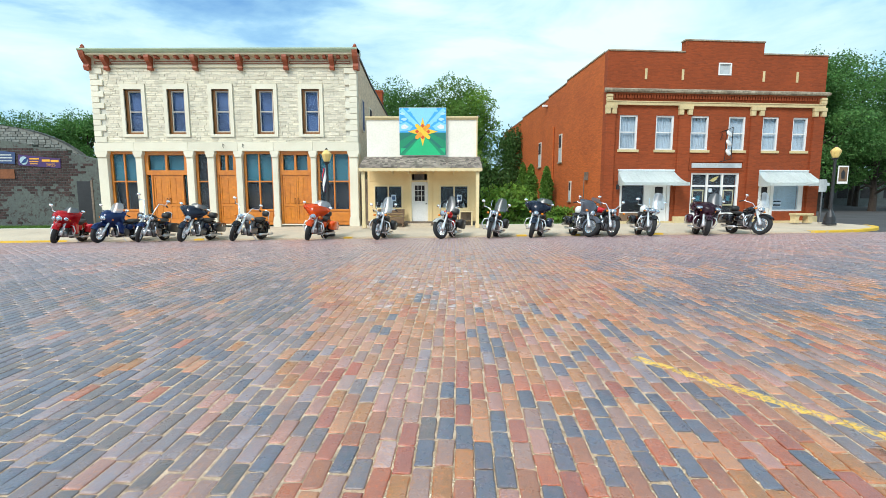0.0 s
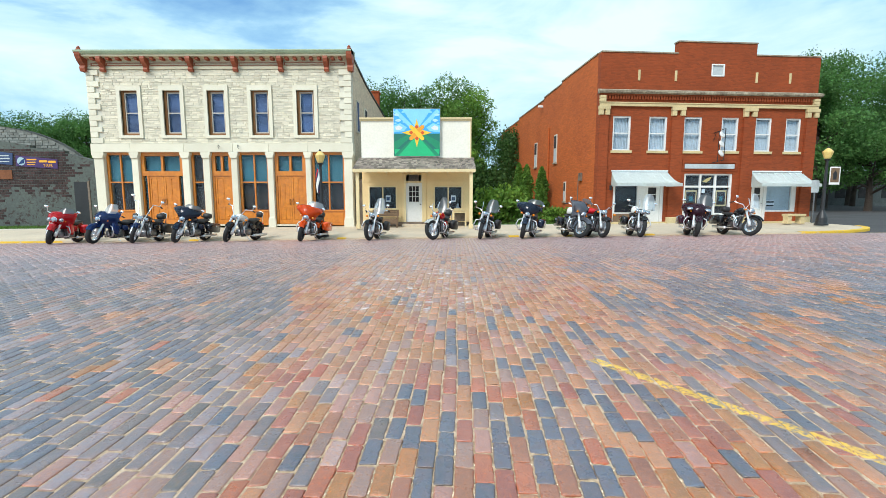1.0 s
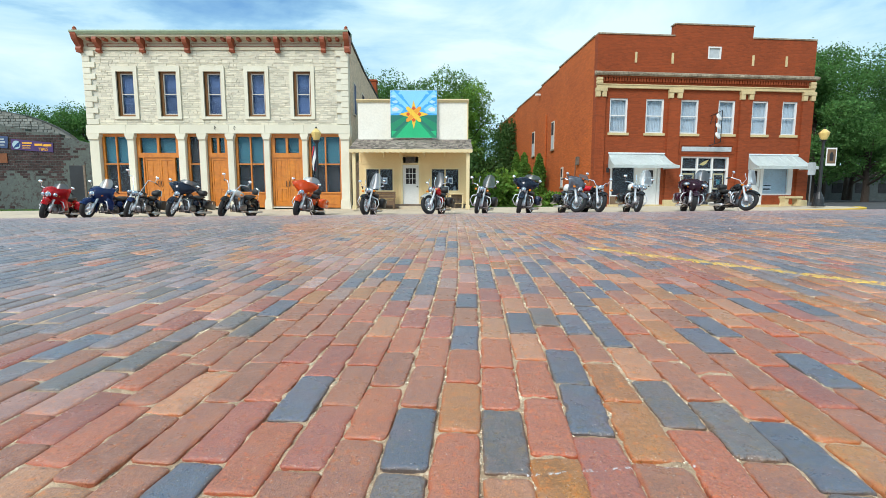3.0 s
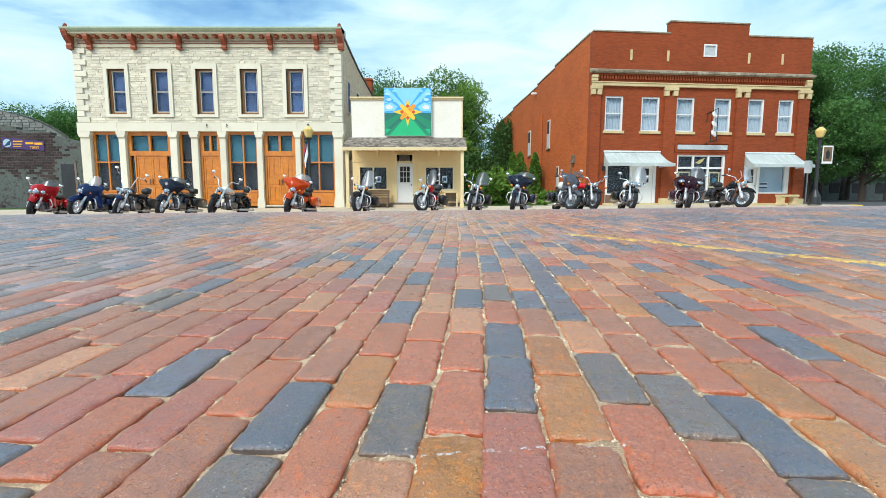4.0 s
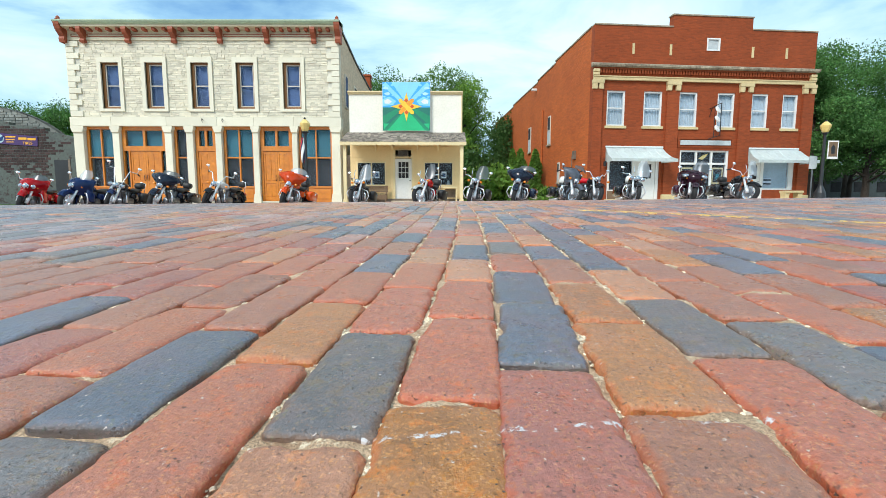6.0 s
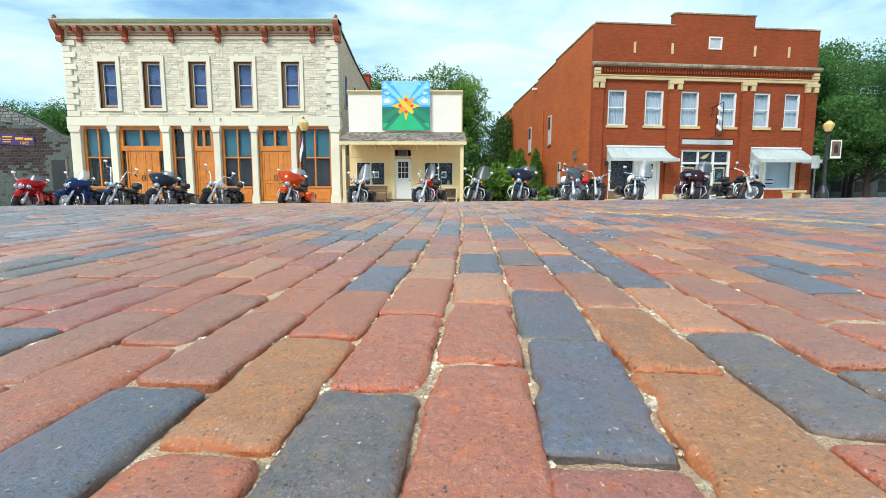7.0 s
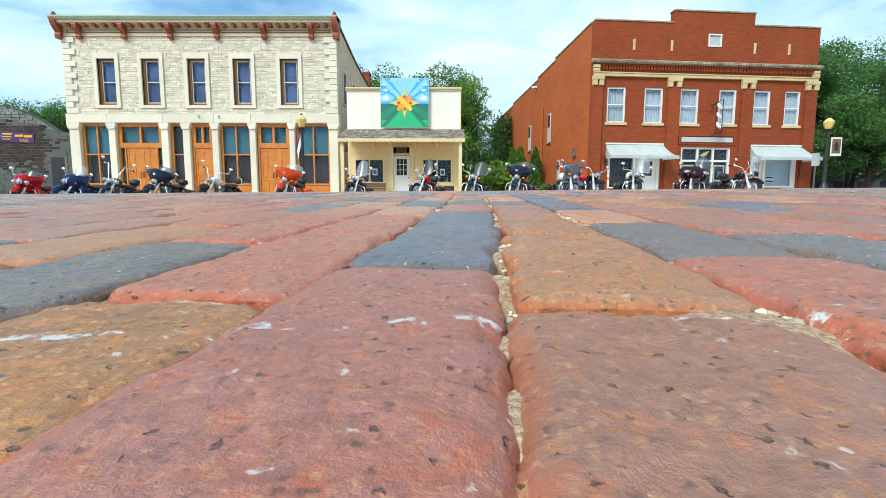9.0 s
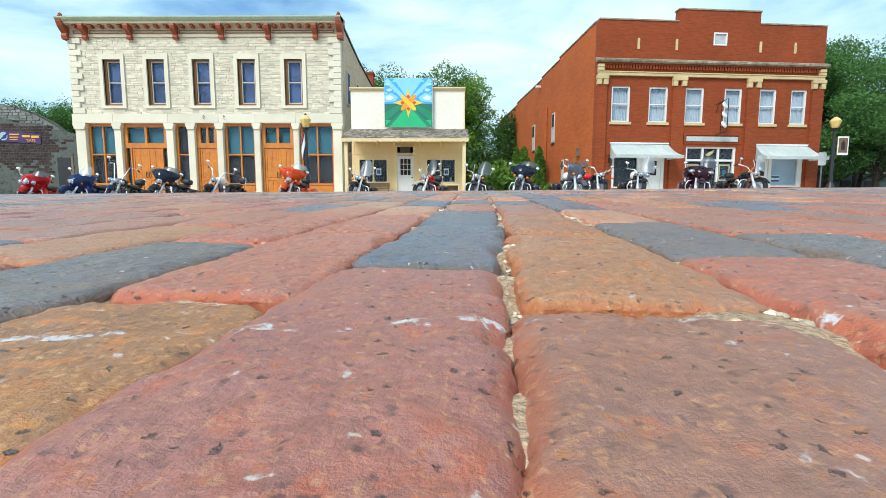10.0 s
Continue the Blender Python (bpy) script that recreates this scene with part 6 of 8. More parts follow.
    tk = part("fuel_tank", loft([(-0.20, 0.76, 0.05, 0.05), (-0.12, 0.77, 0.11, 0.09), (0.06, 0.80, 0.155, 0.115), (0.22, 0.83, 0.155, 0.12), (0.33, 0.85, 0.11, 0.09), (0.37, 0.86, 0.05, 0.05)], 16, 2.5), T, bike, smooth=True)
    part("filler_cap", move(lathe([(0.03, 0), (0.035, 0.012), (0.0, 0.02)], 12), Matrix.Translation((0.16, 0, 0.935))), M_CHROME, tk)
    sh = seat_high
    part("seat", loft([(-0.14, 0.74, 0.09, 0.04), (-0.24, 0.71, 0.17, 0.06), (-0.42, 0.69, 0.18, 0.07), (-0.54, 0.74 + sh, 0.16, 0.07), (-0.78, 0.77 + sh, 0.13, 0.05), (-0.90, 0.77 + sh, 0.08, 0.03)], 14, 2.6), M_LEATHER, bike, "black leather seat", smooth=True)
    part("rear_fender", move(arc_guard(0.37, 0.105, 10, 165, 0.14), Matrix.Translation((-0.81, 0, 0.33)) @ Matrix.Rotation(radians(180), 4, "Z")), F, bike, smooth=True)
    part("side_cover", loft([(-0.52, 0.52, 0.15, 0.11), (-0.38, 0.54, 0.16, 0.13), (-0.26, 0.56, 0.13, 0.10)], 12, 3.0), P, bike, smooth=True)
    tl = part("tail_lamp", loft([(-1.20, 0.58, 0.05, 0.04), (-1.15, 0.60, 0.07, 0.05), (-1.12, 0.61, 0.05, 0.04)]), M_REDLENS, bike, smooth=True)
    for y in (-1, 1):
        part("footboard", box(0.02, 0.30, y * 0.26 - 0.05, y * 0.26 + 0.05, 0.25, 0.275, 0.008), M_BLACKPAINT, bike)
        if style != "naked" or shield:
            part("engine_guard", tube([(0.36, y * 0.08, 0.66), (0.42, y * 0.30, 0.60), (0.42, y * 0.36, 0.44), (0.34, y * 0.28, 0.28), (0.26, y * 0.10, 0.24)], 0.017, 8), M_POLISHED, bike, smooth=True)
        if bags:
            bg = part("saddlebag", loft([(-1.16, 0.50, 0.06, 0.14), (-1.10, 0.50, 0.10, 0.17), (-0.70, 0.52, 0.11, 0.17), (-0.48, 0.52, 0.09, 0.13), (-0.44, 0.52, 0.05, 0.08)], 14, 4.0), PAINTS[bags] if bags in PAINTS else M_LEATHER, bike, smooth=True)
            bg.location = (0, y * 0.29, 0)
            part("bag_latch", box(-0.84, -0.80, 0.105, 0.122, 0.55, 0.62, 0.004) if y > 0 else box(-0.84, -0.80, -0.122, -0.105, 0.55, 0.62, 0.004), M_CHROME, bg)
    if trunk:
        tr = part("trunk", loft([(-1.22, 0.98, 0.20, 0.12), (-1.16, 0.99, 0.28, 0.16), (-0.88, 0.99, 0.28, 0.16), (-0.80, 0.98, 0.22, 0.12)], 16, 4.0), P, bike, "top box behind the seat", smooth=True)
        part("backrest", loft([(-0.80, 1.0, 0.18, 0.11), (-0.74, 1.0, 0.17, 0.10)], 12, 3.0), M_LEATHER, tr)
    if sissy:
        part("sissy_bar", tube([(-0.92, -0.13, 0.62), (-0.98, -0.12, 1.02), (-0.99, 0, 1.06), (-0.98, 0.12, 1.02), (-0.92, 0.13, 0.62)], 0.012, 8), M_CHROME, bike, smooth=True)
        part("backrest", loft([(-0.98, 0.94, 0.12, 0.10), (-0.93, 0.94, 0.13, 0.11), (-0.90, 0.94, 0.10, 0.08)], 12, 2.8), M_LEATHER, bike, smooth=True)
    part("side_stand", tube([(0.0, 0.14, 0.22), (-0.06, 0.28, 0.035), (-0.10, 0.30, 0.035)], 0.012, 6), M_CHROME, bike)
    if extra:
        extra(bike)
    return bike


def red_roll(bike):
    part("luggage_roll", move(tube([(-0.86, -0.24, 0.92), (-0.86, 0.24, 0.92)], 0.11, 14), Matrix.Identity(4)), PAINTS["red"], bike, "red bundle strapped on the seat", smooth=True)


def white_helmet(bike):
    part("helmet", lathe([(0.12, 0.80), (0.14, 0.88), (0.135, 0.97), (0.09, 1.04), (0.02, 1.06)], 16, None, Matrix.Translation((-0.5, 0, 0.0))), PAINTS["white"], bike, "white helmet resting on the seat", smooth=True)


def pillion_bag(bike):
    part("luggage_bag", loft([(-0.96, 0.90, 0.11, 0.08), (-0.92, 0.91, 0.14, 0.10), (-0.78, 0.91, 0.14, 0.10), (-0.73, 0.90, 0.10, 0.07)], 14, 3.0), M_LEATHER, bike, "black soft bag strapped on the seat", smooth=True)


motorcycle(-14.59, -14, 16, "bright red touring motorcycle with three headlamps and black seat", "red", "red", "touring", lamps=3, rim=M_BLACKPAINT, spokes=7, bags="red", shield=M_SMOKE, screen=0.20, yf=15.20)
motorcycle(-13.06, 5, 10, "deep blue cruiser with broad fenders and a clear windshield", "blue", "blue", "touring", lamps=1, bags="blue", shield=M_SHIELD, screen=0.36, sissy=True, yf=15.20)
motorcycle(-11.60, -7, 18, "chrome and black motorcycle with very tall handlebars", "black", "blue", "naked", bars=0.34, lamps=3, bags="leather", sissy=True, extra=pillion_bag, yf=15.20)
motorcycle(-10.08, 3, 16, "navy motorcycle with wing fairing, chrome forks and black bags", "navy", "navy", "batwing", bags="black", shield=M_SMOKE, screen=0.24, extra=pillion_bag, yf=15.20)
motorcycle(-8.25, 9, 20, "white-tanked black cruiser with high backrest", "black", "black", "naked", tank="white", bars=0.16, rim=M_BLACKPAINT, spokes=9, sissy=True, yf=15.20)
motorcycle(-5.62, 4, 12, "bright orange bagger motorcycle with wing fairing", "orange", "orange", "batwing", rim=M_BLACKPAINT, spokes=9, bags="orange", shield=M_SHIELD, screen=0.34, extra=pillion_bag, yf=15.20)
motorcycle(-3.22, 1, -16, "black cruiser with a tall clear windshield and leather bags", "black", "black", "naked", shield=M_SHIELD, screen=0.62, bags="leather", lean=9, yf=15.20)
motorcycle(-0.97, 15, -30, "white and red cruiser with a tall windshield", "red", "white", "naked", tank="red", shield=M_SMOKE, screen=0.60, bags="leather", spokes=24, sissy=True, extra=pillion_bag, yf=15.20)
motorcycle(0.75, 14, 4, "black and chrome cruiser with a smoked windshield", "black", "black", "naked", shield=M_SMOKE, screen=0.50, bags="leather", lean=8, yf=15.20)
motorcycle(2.24, 22, 10, "dark navy motorcycle with wing fairing and chrome guards", "navy", "navy", "batwing", bags="navy", shield=M_SMOKE, screen=0.28, lean=6, yf=15.20)
motorcycle(4.28, -3, 30, "silver-grey motorcycle with wing fairing and black side bags", "silver", "silver", "batwing", tank="silver", bags="black", shield=M_SMOKE, screen=0.28, spokes=9, extra=white_helmet, yf=15.20)
motorcycle(5.07, 0, 10, "black motorcycle with a red bundle on its seat", "black", "black", "naked", bags="black", bars=0.06, extra=red_roll, yf=15.20)
motorcycle(6.40, 10, 4, "black and chrome touring motorcycle with broad clear windshield", "black", "black", "naked", lamps=3, bags="black", shield=M_SHIELD, screen=0.62, extra=white_helmet, yf=15.20)
motorcycle(8.33, 19, 0, "dark plum touring motorcycle with twin headlamps and trunk", "plum", "plum", "touring", lamps=2, bags="plum", trunk=True, shield=M_SMOKE, screen=0.42, rim=M_ENGINE, spokes=9, yf=15.20)
motorcycle(10.24, 3, 24, "black cruiser with chrome engine and a clear windshield", "black", "black", "naked", shield=M_SHIELD, screen=0.60, bags="black", trunk=False, extra=pillion_bag, spokes=9, yf=15.20)
# ======== street furniture ========
def street_lamp(x, y, banner):
    """Black iron post with bell base and an amber acorn globe."""
    g = side_walk(x, y)
    la = thing("street_lamp", (x, y, g), 0, "black iron street lamp with amber acorn globe", "street lamp", group="street lamps")
    part("base", lathe([(0.26, 0.0), (0.26, 0.06), (0.22, 0.10), (0.20, 0.34), (0.15, 0.48), (0.10, 0.60), (0.08, 0.66)], 16), M_IRON, la)
    part("pole", lathe([(0.075, 0.62), (0.062, 1.6), (0.052, 2.82), (0.08, 2.84), (0.08, 2.90), (0.05, 2.92)], 14), M_IRON, la)
    gl = part("globe", lathe([(0.09, 2.92), (0.13, 2.99), (0.19, 3.16), (0.205, 3.23), (0.12, 3.33), (0.035, 3.40)], 8), M_LAMPGLOBE, la, "amber eight-sided globe")
    part("finial", lathe([(0.04, 3.39), (0.05, 3.42), (0.015, 3.47)], 8), M_IRON, gl)
    part("collar", lathe([(0.12, 2.89), (0.14, 2.91), (0.12, 2.93)], 12), M_IRON, la)
    if banner:
        for z in (2.58, 1.80):
            part("banner_arm", tube([(0, 0, z), (0.62, -0.05, z)], 0.012, 6), M_IRON, la)
        ba = part("banner", prism([(0.12, 1.80), (0.58, 1.80), (0.58, 2.58), (0.12, 2.58)], -0.062, -0.050), M_WHITE, la, "pale banner with dark picture")
        part("banner_picture", prism([(0.165, 1.90), (0.535, 1.90), (0.535, 2.52), (0.165, 2.52)], -0.068, -0.062), M_BENCHWOOD, ba)
        part("banner_figure", prism([(0.28, 2.02), (0.42, 2.02), (0.44, 2.28), (0.35, 2.42), (0.26, 2.28)], -0.073, -0.068), M_IRON, ba)
    return la


street_lamp(16.38, 19.6, True)
la = street_lamp(-5.45, 17.4, False)
# rolled flag tied to the pole
bm = bmesh.new()
rows = []
for j in range(13):
    t = j / 12
    rows.append([bm.verts.new(((0.05 + 0.06 * math.sin(math.pi * t)) * math.cos(2 * math.pi * i / 12 + 2.4 * t) - 0.10, (0.05 + 0.04 * math.sin(math.pi * t)) * math.sin(2 * math.pi * i / 12 + 2.4 * t), 1.75 + 0.95 * t)) for i in range(12)])
for a, b in zip(rows, rows[1:]):
    for i in range(12):
        f = bm.faces.new((a[i], a[(i + 1) % 12], b[(i + 1) % 12], b[i]))
        f.material_index = 0 if i % 6 < 2 else (2 if i % 6 == 4 else 1)
part("rolled_flag", bm, [M_WHITE, PAINTS["navy"], PAINTS["red"]], la, "rolled red, white and blue flag", smooth=True)

sp = thing("sign_post", (16.85, 20.7, side_walk(16.85, 20.7)), 0, "grey metal post with a street sign seen from behind", "road sign")
part("post", tube([(0, 0, 0), (0, 0, 2.02)], 0.030, 8), M_ENGINE, sp)
part("sign_plate", prism([(-0.20, 1.42), (0.12, 1.42), (0.16, 1.50), (0.16, 1.92), (0.12, 2.00), (-0.20, 2.00)], -0.045, -0.034), M_CURTAIN, sp, "pale metal sign plate")

# ======== old painted brick garage ========
OG = 24.0
gar = thing("old_garage", (0, 0, 0), 0, "old brick garage with flaking grey paint and an arched gable", "building")
gar.matrix_world = M_GARAGE
out = [(-44, -0.5), (-18.6, -0.5), (-18.6, 3.20), (-20.5, 3.62), (-20.5, 3.77), (-22.4, 3.92), (-22.4, 4.06), (-24.2, 4.30), (-28.8, 4.30), (-30.6, 4.06), (-30.6, 3.92), (-34.0, 3.3), (-44, 3.3)]
part("front_wall", prism(out, OG, OG + 0.4), M_PEEL, gar, "flaking grey paint over dark brick")
# runs of bare brick where the paint has gone
verts, faces = [], []
r = random.Random(21)
for j in range(30):
    z = -0.4 + j * 0.142
    x = -30.0 + (0.15 if j % 2 else 0)
    while x < -18.9:
        top = 3.1 if x > -20.5 else (3.72 if x > -22.4 else 4.0)
        bare = noise.noise(Vector((x * 0.42, z * 0.55, 4.4))) + 0.30 * noise.noise(Vector((x * 1.7, z * 1.9, 1.4))) + 0.10 + 0.26 * (z - 1.25) - 0.10 * max(x + 21.5, 0.0)
        if z + 0.13 < top and bare > r.uniform(-0.22, 0.42) and not (-20.5 < x < -19.0 and z < 2.2):
            k = len(verts)
            d = r.uniform(0.006, 0.02)
            a, b, c, e = x + 0.012, x + 0.288, z + 0.010, z + 0.130
            verts += [(a, OG - 0.0, c), (b, OG - 0.0, c), (b, OG - 0.0, e), (a, OG - 0.0, e), (a + 0.008, OG - d, c + 0.008), (b - 0.008, OG - d, c + 0.008), (b - 0.008, OG - d, e - 0.008), (a + 0.008, OG - d, e - 0.008)]
            faces += [(k + 4, k + 5, k + 6, k + 7)] + [(k + i, k + (i + 1) % 4, k + 4 + (i + 1) % 4, k + 4 + i) for i in range(4)]
        x += 0.30
M_BAREBRICK = material("bare_dark_brick", (0.052, 0.028, 0.026), rough=0.9, vary=0.15, grain=20.0, bump=0.3, island=0.4, space="World")
me = bpy.data.meshes.new("bare_brick")
me.from_pydata(verts, [], faces)
me.materials.append(M_BAREBRICK)
ob = new("bare_brick", me)
ob.parent = gar
tagged(ob, "bare dark bricks showing through the paint", kind="stuff")
# arched gable set back, in coursed grey stone
arch = lambda x: 1.9 + 3.45 * math.sqrt(max(0.0, 1 - ((x + 26.5) / 7.2) ** 2))
verts, faces = [], []
z = 3.2
j = 0
while z < 5.25:
    x = -34.0 + r.uniform(0, 0.3)
    while x < -19.4:
        w = r.uniform(0.22, 0.46)
        if z + 0.14 < arch(x) and z + 0.14 < arch(x + w):
            k = len(verts)
            d = r.uniform(0.0, 0.03)
            y = OG + 0.62
            a, b, c, e = x + 0.01, x + w - 0.01, z + 0.008, z + 0.142
            verts += [(a, y + 0.03, c), (b, y + 0.03, c), (b, y + 0.03, e), (a, y + 0.03, e), (a + 0.01, y - d, c + 0.01), (b - 0.01, y - d, c + 0.01), (b - 0.01, y - d, e - 0.01), (a + 0.01, y - d, e - 0.01)]
            faces += [(k + 4, k + 5, k + 6, k + 7)] + [(k + i, k + (i + 1) % 4, k + 4 + (i + 1) % 4, k + 4 + i) for i in range(4)]
        x += w
    z += 0.15
me = bpy.data.meshes.new("gable_stone")
me.from_pydata(verts, [], faces)
me.materials.append(M_PALEROOF)
ob = new("gable_stone", me)
ob.parent = gar
tagged(ob, "coursed grey stones of the arched gable", kind="stuff")
xs = span(-33.7, -19.3, 40)
part("gable_wall", prism([(-33.7, 0), (-19.3, 0)] + [(x, max(arch(x) - 0.02, 0.2)) for x in reversed(xs)], OG + 0.64, OG + 1.0), M_PALEROOF, gar)
bm = bmesh.new()
r0 = [bm.verts.new((x, OG + 0.55, max(arch(x), 0.2) + 0.03)) for x in xs]
r1 = [bm.verts.new((x, OG + 0.9, max(arch(x), 0.2) + 0.03)) for x in xs]
for i in range(40):
    bm.faces.new((r0[i], r0[i + 1], r1[i + 1], r1[i]))
bmesh.ops.solidify(bm, geom=list(bm.faces), thickness=0.08)
part("roof", bm, M_PALEROOF, gar, "arched grey roof")
part("door", box(-20.08, -19.30, OG - 0.02, OG + 0.05, -0.45, 2.02, 0.01), M_IRON, gar, "dark garage side door")
part("door_casing", box(-19.30, -19.18, OG - 0.03, OG + 0.05, -0.45, 2.06, 0.01), M_GREYBOARD, gar)
part("side_wall", box(-18.62, -18.2, OG + 0.4, OG + 22, -0.5, 3.0), M_SIDESTONE, gar)
M_PURPLE = material("purple_banner", (0.055, 0.022, 0.12), rough=0.6, vary=0.06, grain=10.0, bump=0.0)
M_ORANGEPRINT = material("orange_print", (0.85, 0.42, 0.03), rough=0.6, vary=0.05, grain=10.0, bump=0.0)
b1 = part("banner", prism([(-23.25, 2.90), (-20.88, 2.74), (-20.85, 3.27), (-23.22, 3.49)], OG - 0.05, OG - 0.035), M_PURPLE, gar, "dark purple tyre banner with orange lettering")
part("globe_mark", lathe([(0.23, 0), (0.23, 0.008)], 20, None, Matrix.Translation((-22.93, OG - 0.05, 3.16)) @ Matrix.Rotation(radians(90), 4, "X")), PAINTS["ice"], b1)
part("globe_wing", prism([(-23.12, 2.98), (-22.78, 3.06), (-22.70, 3.33), (-22.89, 3.22)], OG - 0.068, OG - 0.06), PAINTS["blue"], b1)
for a, b, c, d in ((-22.60, -22.05, 3.22, 3.29), (-22.60, -22.10, 3.08, 3.13), (-22.60, -22.15, 2.96, 3.00), (-21.90, -21.45, 3.10, 3.22), (-21.40, -20.95, 3.07, 3.19)):
    part("print_bar", box(a, b, OG - 0.058, OG - 0.052, c, d), M_ORANGEPRINT, b1)


def words(text, size, x, y, z, mat, parent, name="lettering"):
    cu = bpy.data.curves.new(name, "FONT")
    cu.body, cu.size, cu.extrude, cu.align_x = text, size, 0.003, "CENTER"
    ob = new(name, cu)
    bpy.context.view_layer.update()
    me = bpy.data.meshes.new_from_object(ob.evaluated_get(bpy.context.evaluated_depsgraph_get()))
    bpy.data.objects.remove(ob)
    me.materials.append(mat)
    ob = new(name, me)
    ob.parent = parent
    ob.matrix_basis = Matrix.Translation((x, y, z)) @ Matrix.Rotation(radians(90), 4, "X")
    return ob


words("TIRES", 0.22, -21.42, OG - 0.058, 2.84, M_ORANGEPRINT, b1)
b2 = part("banner", prism([(-25.6, 3.10), (-23.45, 2.96), (-23.37, 3.61), (-25.6, 3.85)], OG - 0.05, OG - 0.035), material("faded_blue_banner", (0.035, 0.070, 0.17), rough=0.7, vary=0.12, grain=8.0, bump=0.0), gar, "blue banner with white lettering")
for a, b, c, d in ((-24.9, -23.6, 3.44, 3.50), (-24.8, -23.55, 3.28, 3.35), (-24.9, -23.6, 3.12, 3.17)):
    part("print_bar", box(a, b, OG - 0.058, OG - 0.052, c, d), M_CURTAIN, b2)
part("sign_board", box(-25.6, -23.53, OG - 0.05, OG - 0.03, 2.16, 2.68), material("faded_orange_sign", (0.21, 0.070, 0.024), rough=0.8, vary=0.15, grain=8.0, bump=0.05), gar, "faded orange painted sign")

# ======== plants ========
def leaf_material(name, c, c2, trans=0.35):
    m = material(name, c, rough=0.6, vary=0.16, grain=3.0, bump=0.0, tint=c2, blotch=0.5, island=0.35, space="World", spec=0.25)
    n, l = m.node_tree.nodes, m.node_tree.links
    b = n["Principled BSDF"]
    tr, mix = n.new("ShaderNodeBsdfTranslucent"), n.new("ShaderNodeMixShader")
    mix.inputs[0].default_value = trans
    l.new(b.inputs["Base Color"].links[0].from_socket, tr.inputs["Color"])
    l.new(b.outputs[0], mix.inputs[1])
    l.new(tr.outputs[0], mix.inputs[2])
    l.new(mix.outputs[0], n["Material Output"].inputs["Surface"])
    return m


M_LEAF = leaf_material("tree_leaf", (0.165, 0.305, 0.058), (0.085, 0.180, 0.040))
M_LEAFLIGHT = leaf_material("bright_leaf", (0.22, 0.385, 0.055), (0.11, 0.225, 0.040))
M_LEAFDARK = leaf_material("deep_leaf", (0.060, 0.130, 0.030), (0.042, 0.095, 0.022))
M_LEAFDEEP = leaf_material("rich_green_leaf", (0.105, 0.235, 0.058), (0.070, 0.165, 0.045))
M_CEDAR = leaf_material("cedar_spray", (0.15, 0.30, 0.05), (0.10, 0.21, 0.035))
M_BARK = material("bark", (0.065, 0.048, 0.036), rough=0.95, vary=0.2, grain=18.0, bump=0.7, space="World", depth=0.02)


def leaves(points, size, seed, mat, parent, name="crown", label="", flat=0.0):
    """Many small bent leaf blades, four corners each, about the given points."""
    r = np.random.RandomState(seed)
    n = len(points)
    P = np.array(points)
    N = r.normal(size=(n, 3))
    N[:, 2] = np.abs(N[:, 2]) + flat
    N /= np.linalg.norm(N, axis=1)[:, None]
    U = np.cross(N, r.normal(size=(n, 3)))
    U /= np.linalg.norm(U, axis=1)[:, None]
    W_ = np.cross(N, U)
    s = size * r.uniform(0.6, 1.35, n)[:, None]
    V = np.stack([P - U * s, P - W_ * s * 0.55 + N * s * 0.15, P + U * s, P + W_ * s * 0.55 + N * s * 0.15], 1)
    me = bpy.data.meshes.new(name)
    F = np.arange(n * 4, dtype=np.int32)
    me.vertices.add(n * 4)
    me.vertices.foreach_set("co", V.reshape(-1))
    me.loops.add(n * 4)
    me.loops.foreach_set("vertex_index", F)
    me.polygons.add(n)
    me.polygons.foreach_set("loop_start", np.arange(0, n * 4, 4, dtype=np.int32))
    me.materials.append(mat)
    me.update(calc_edges=True)
    ob = new(name, me)
    ob.parent = parent
    if label:
        ob["label"] = label
    return ob


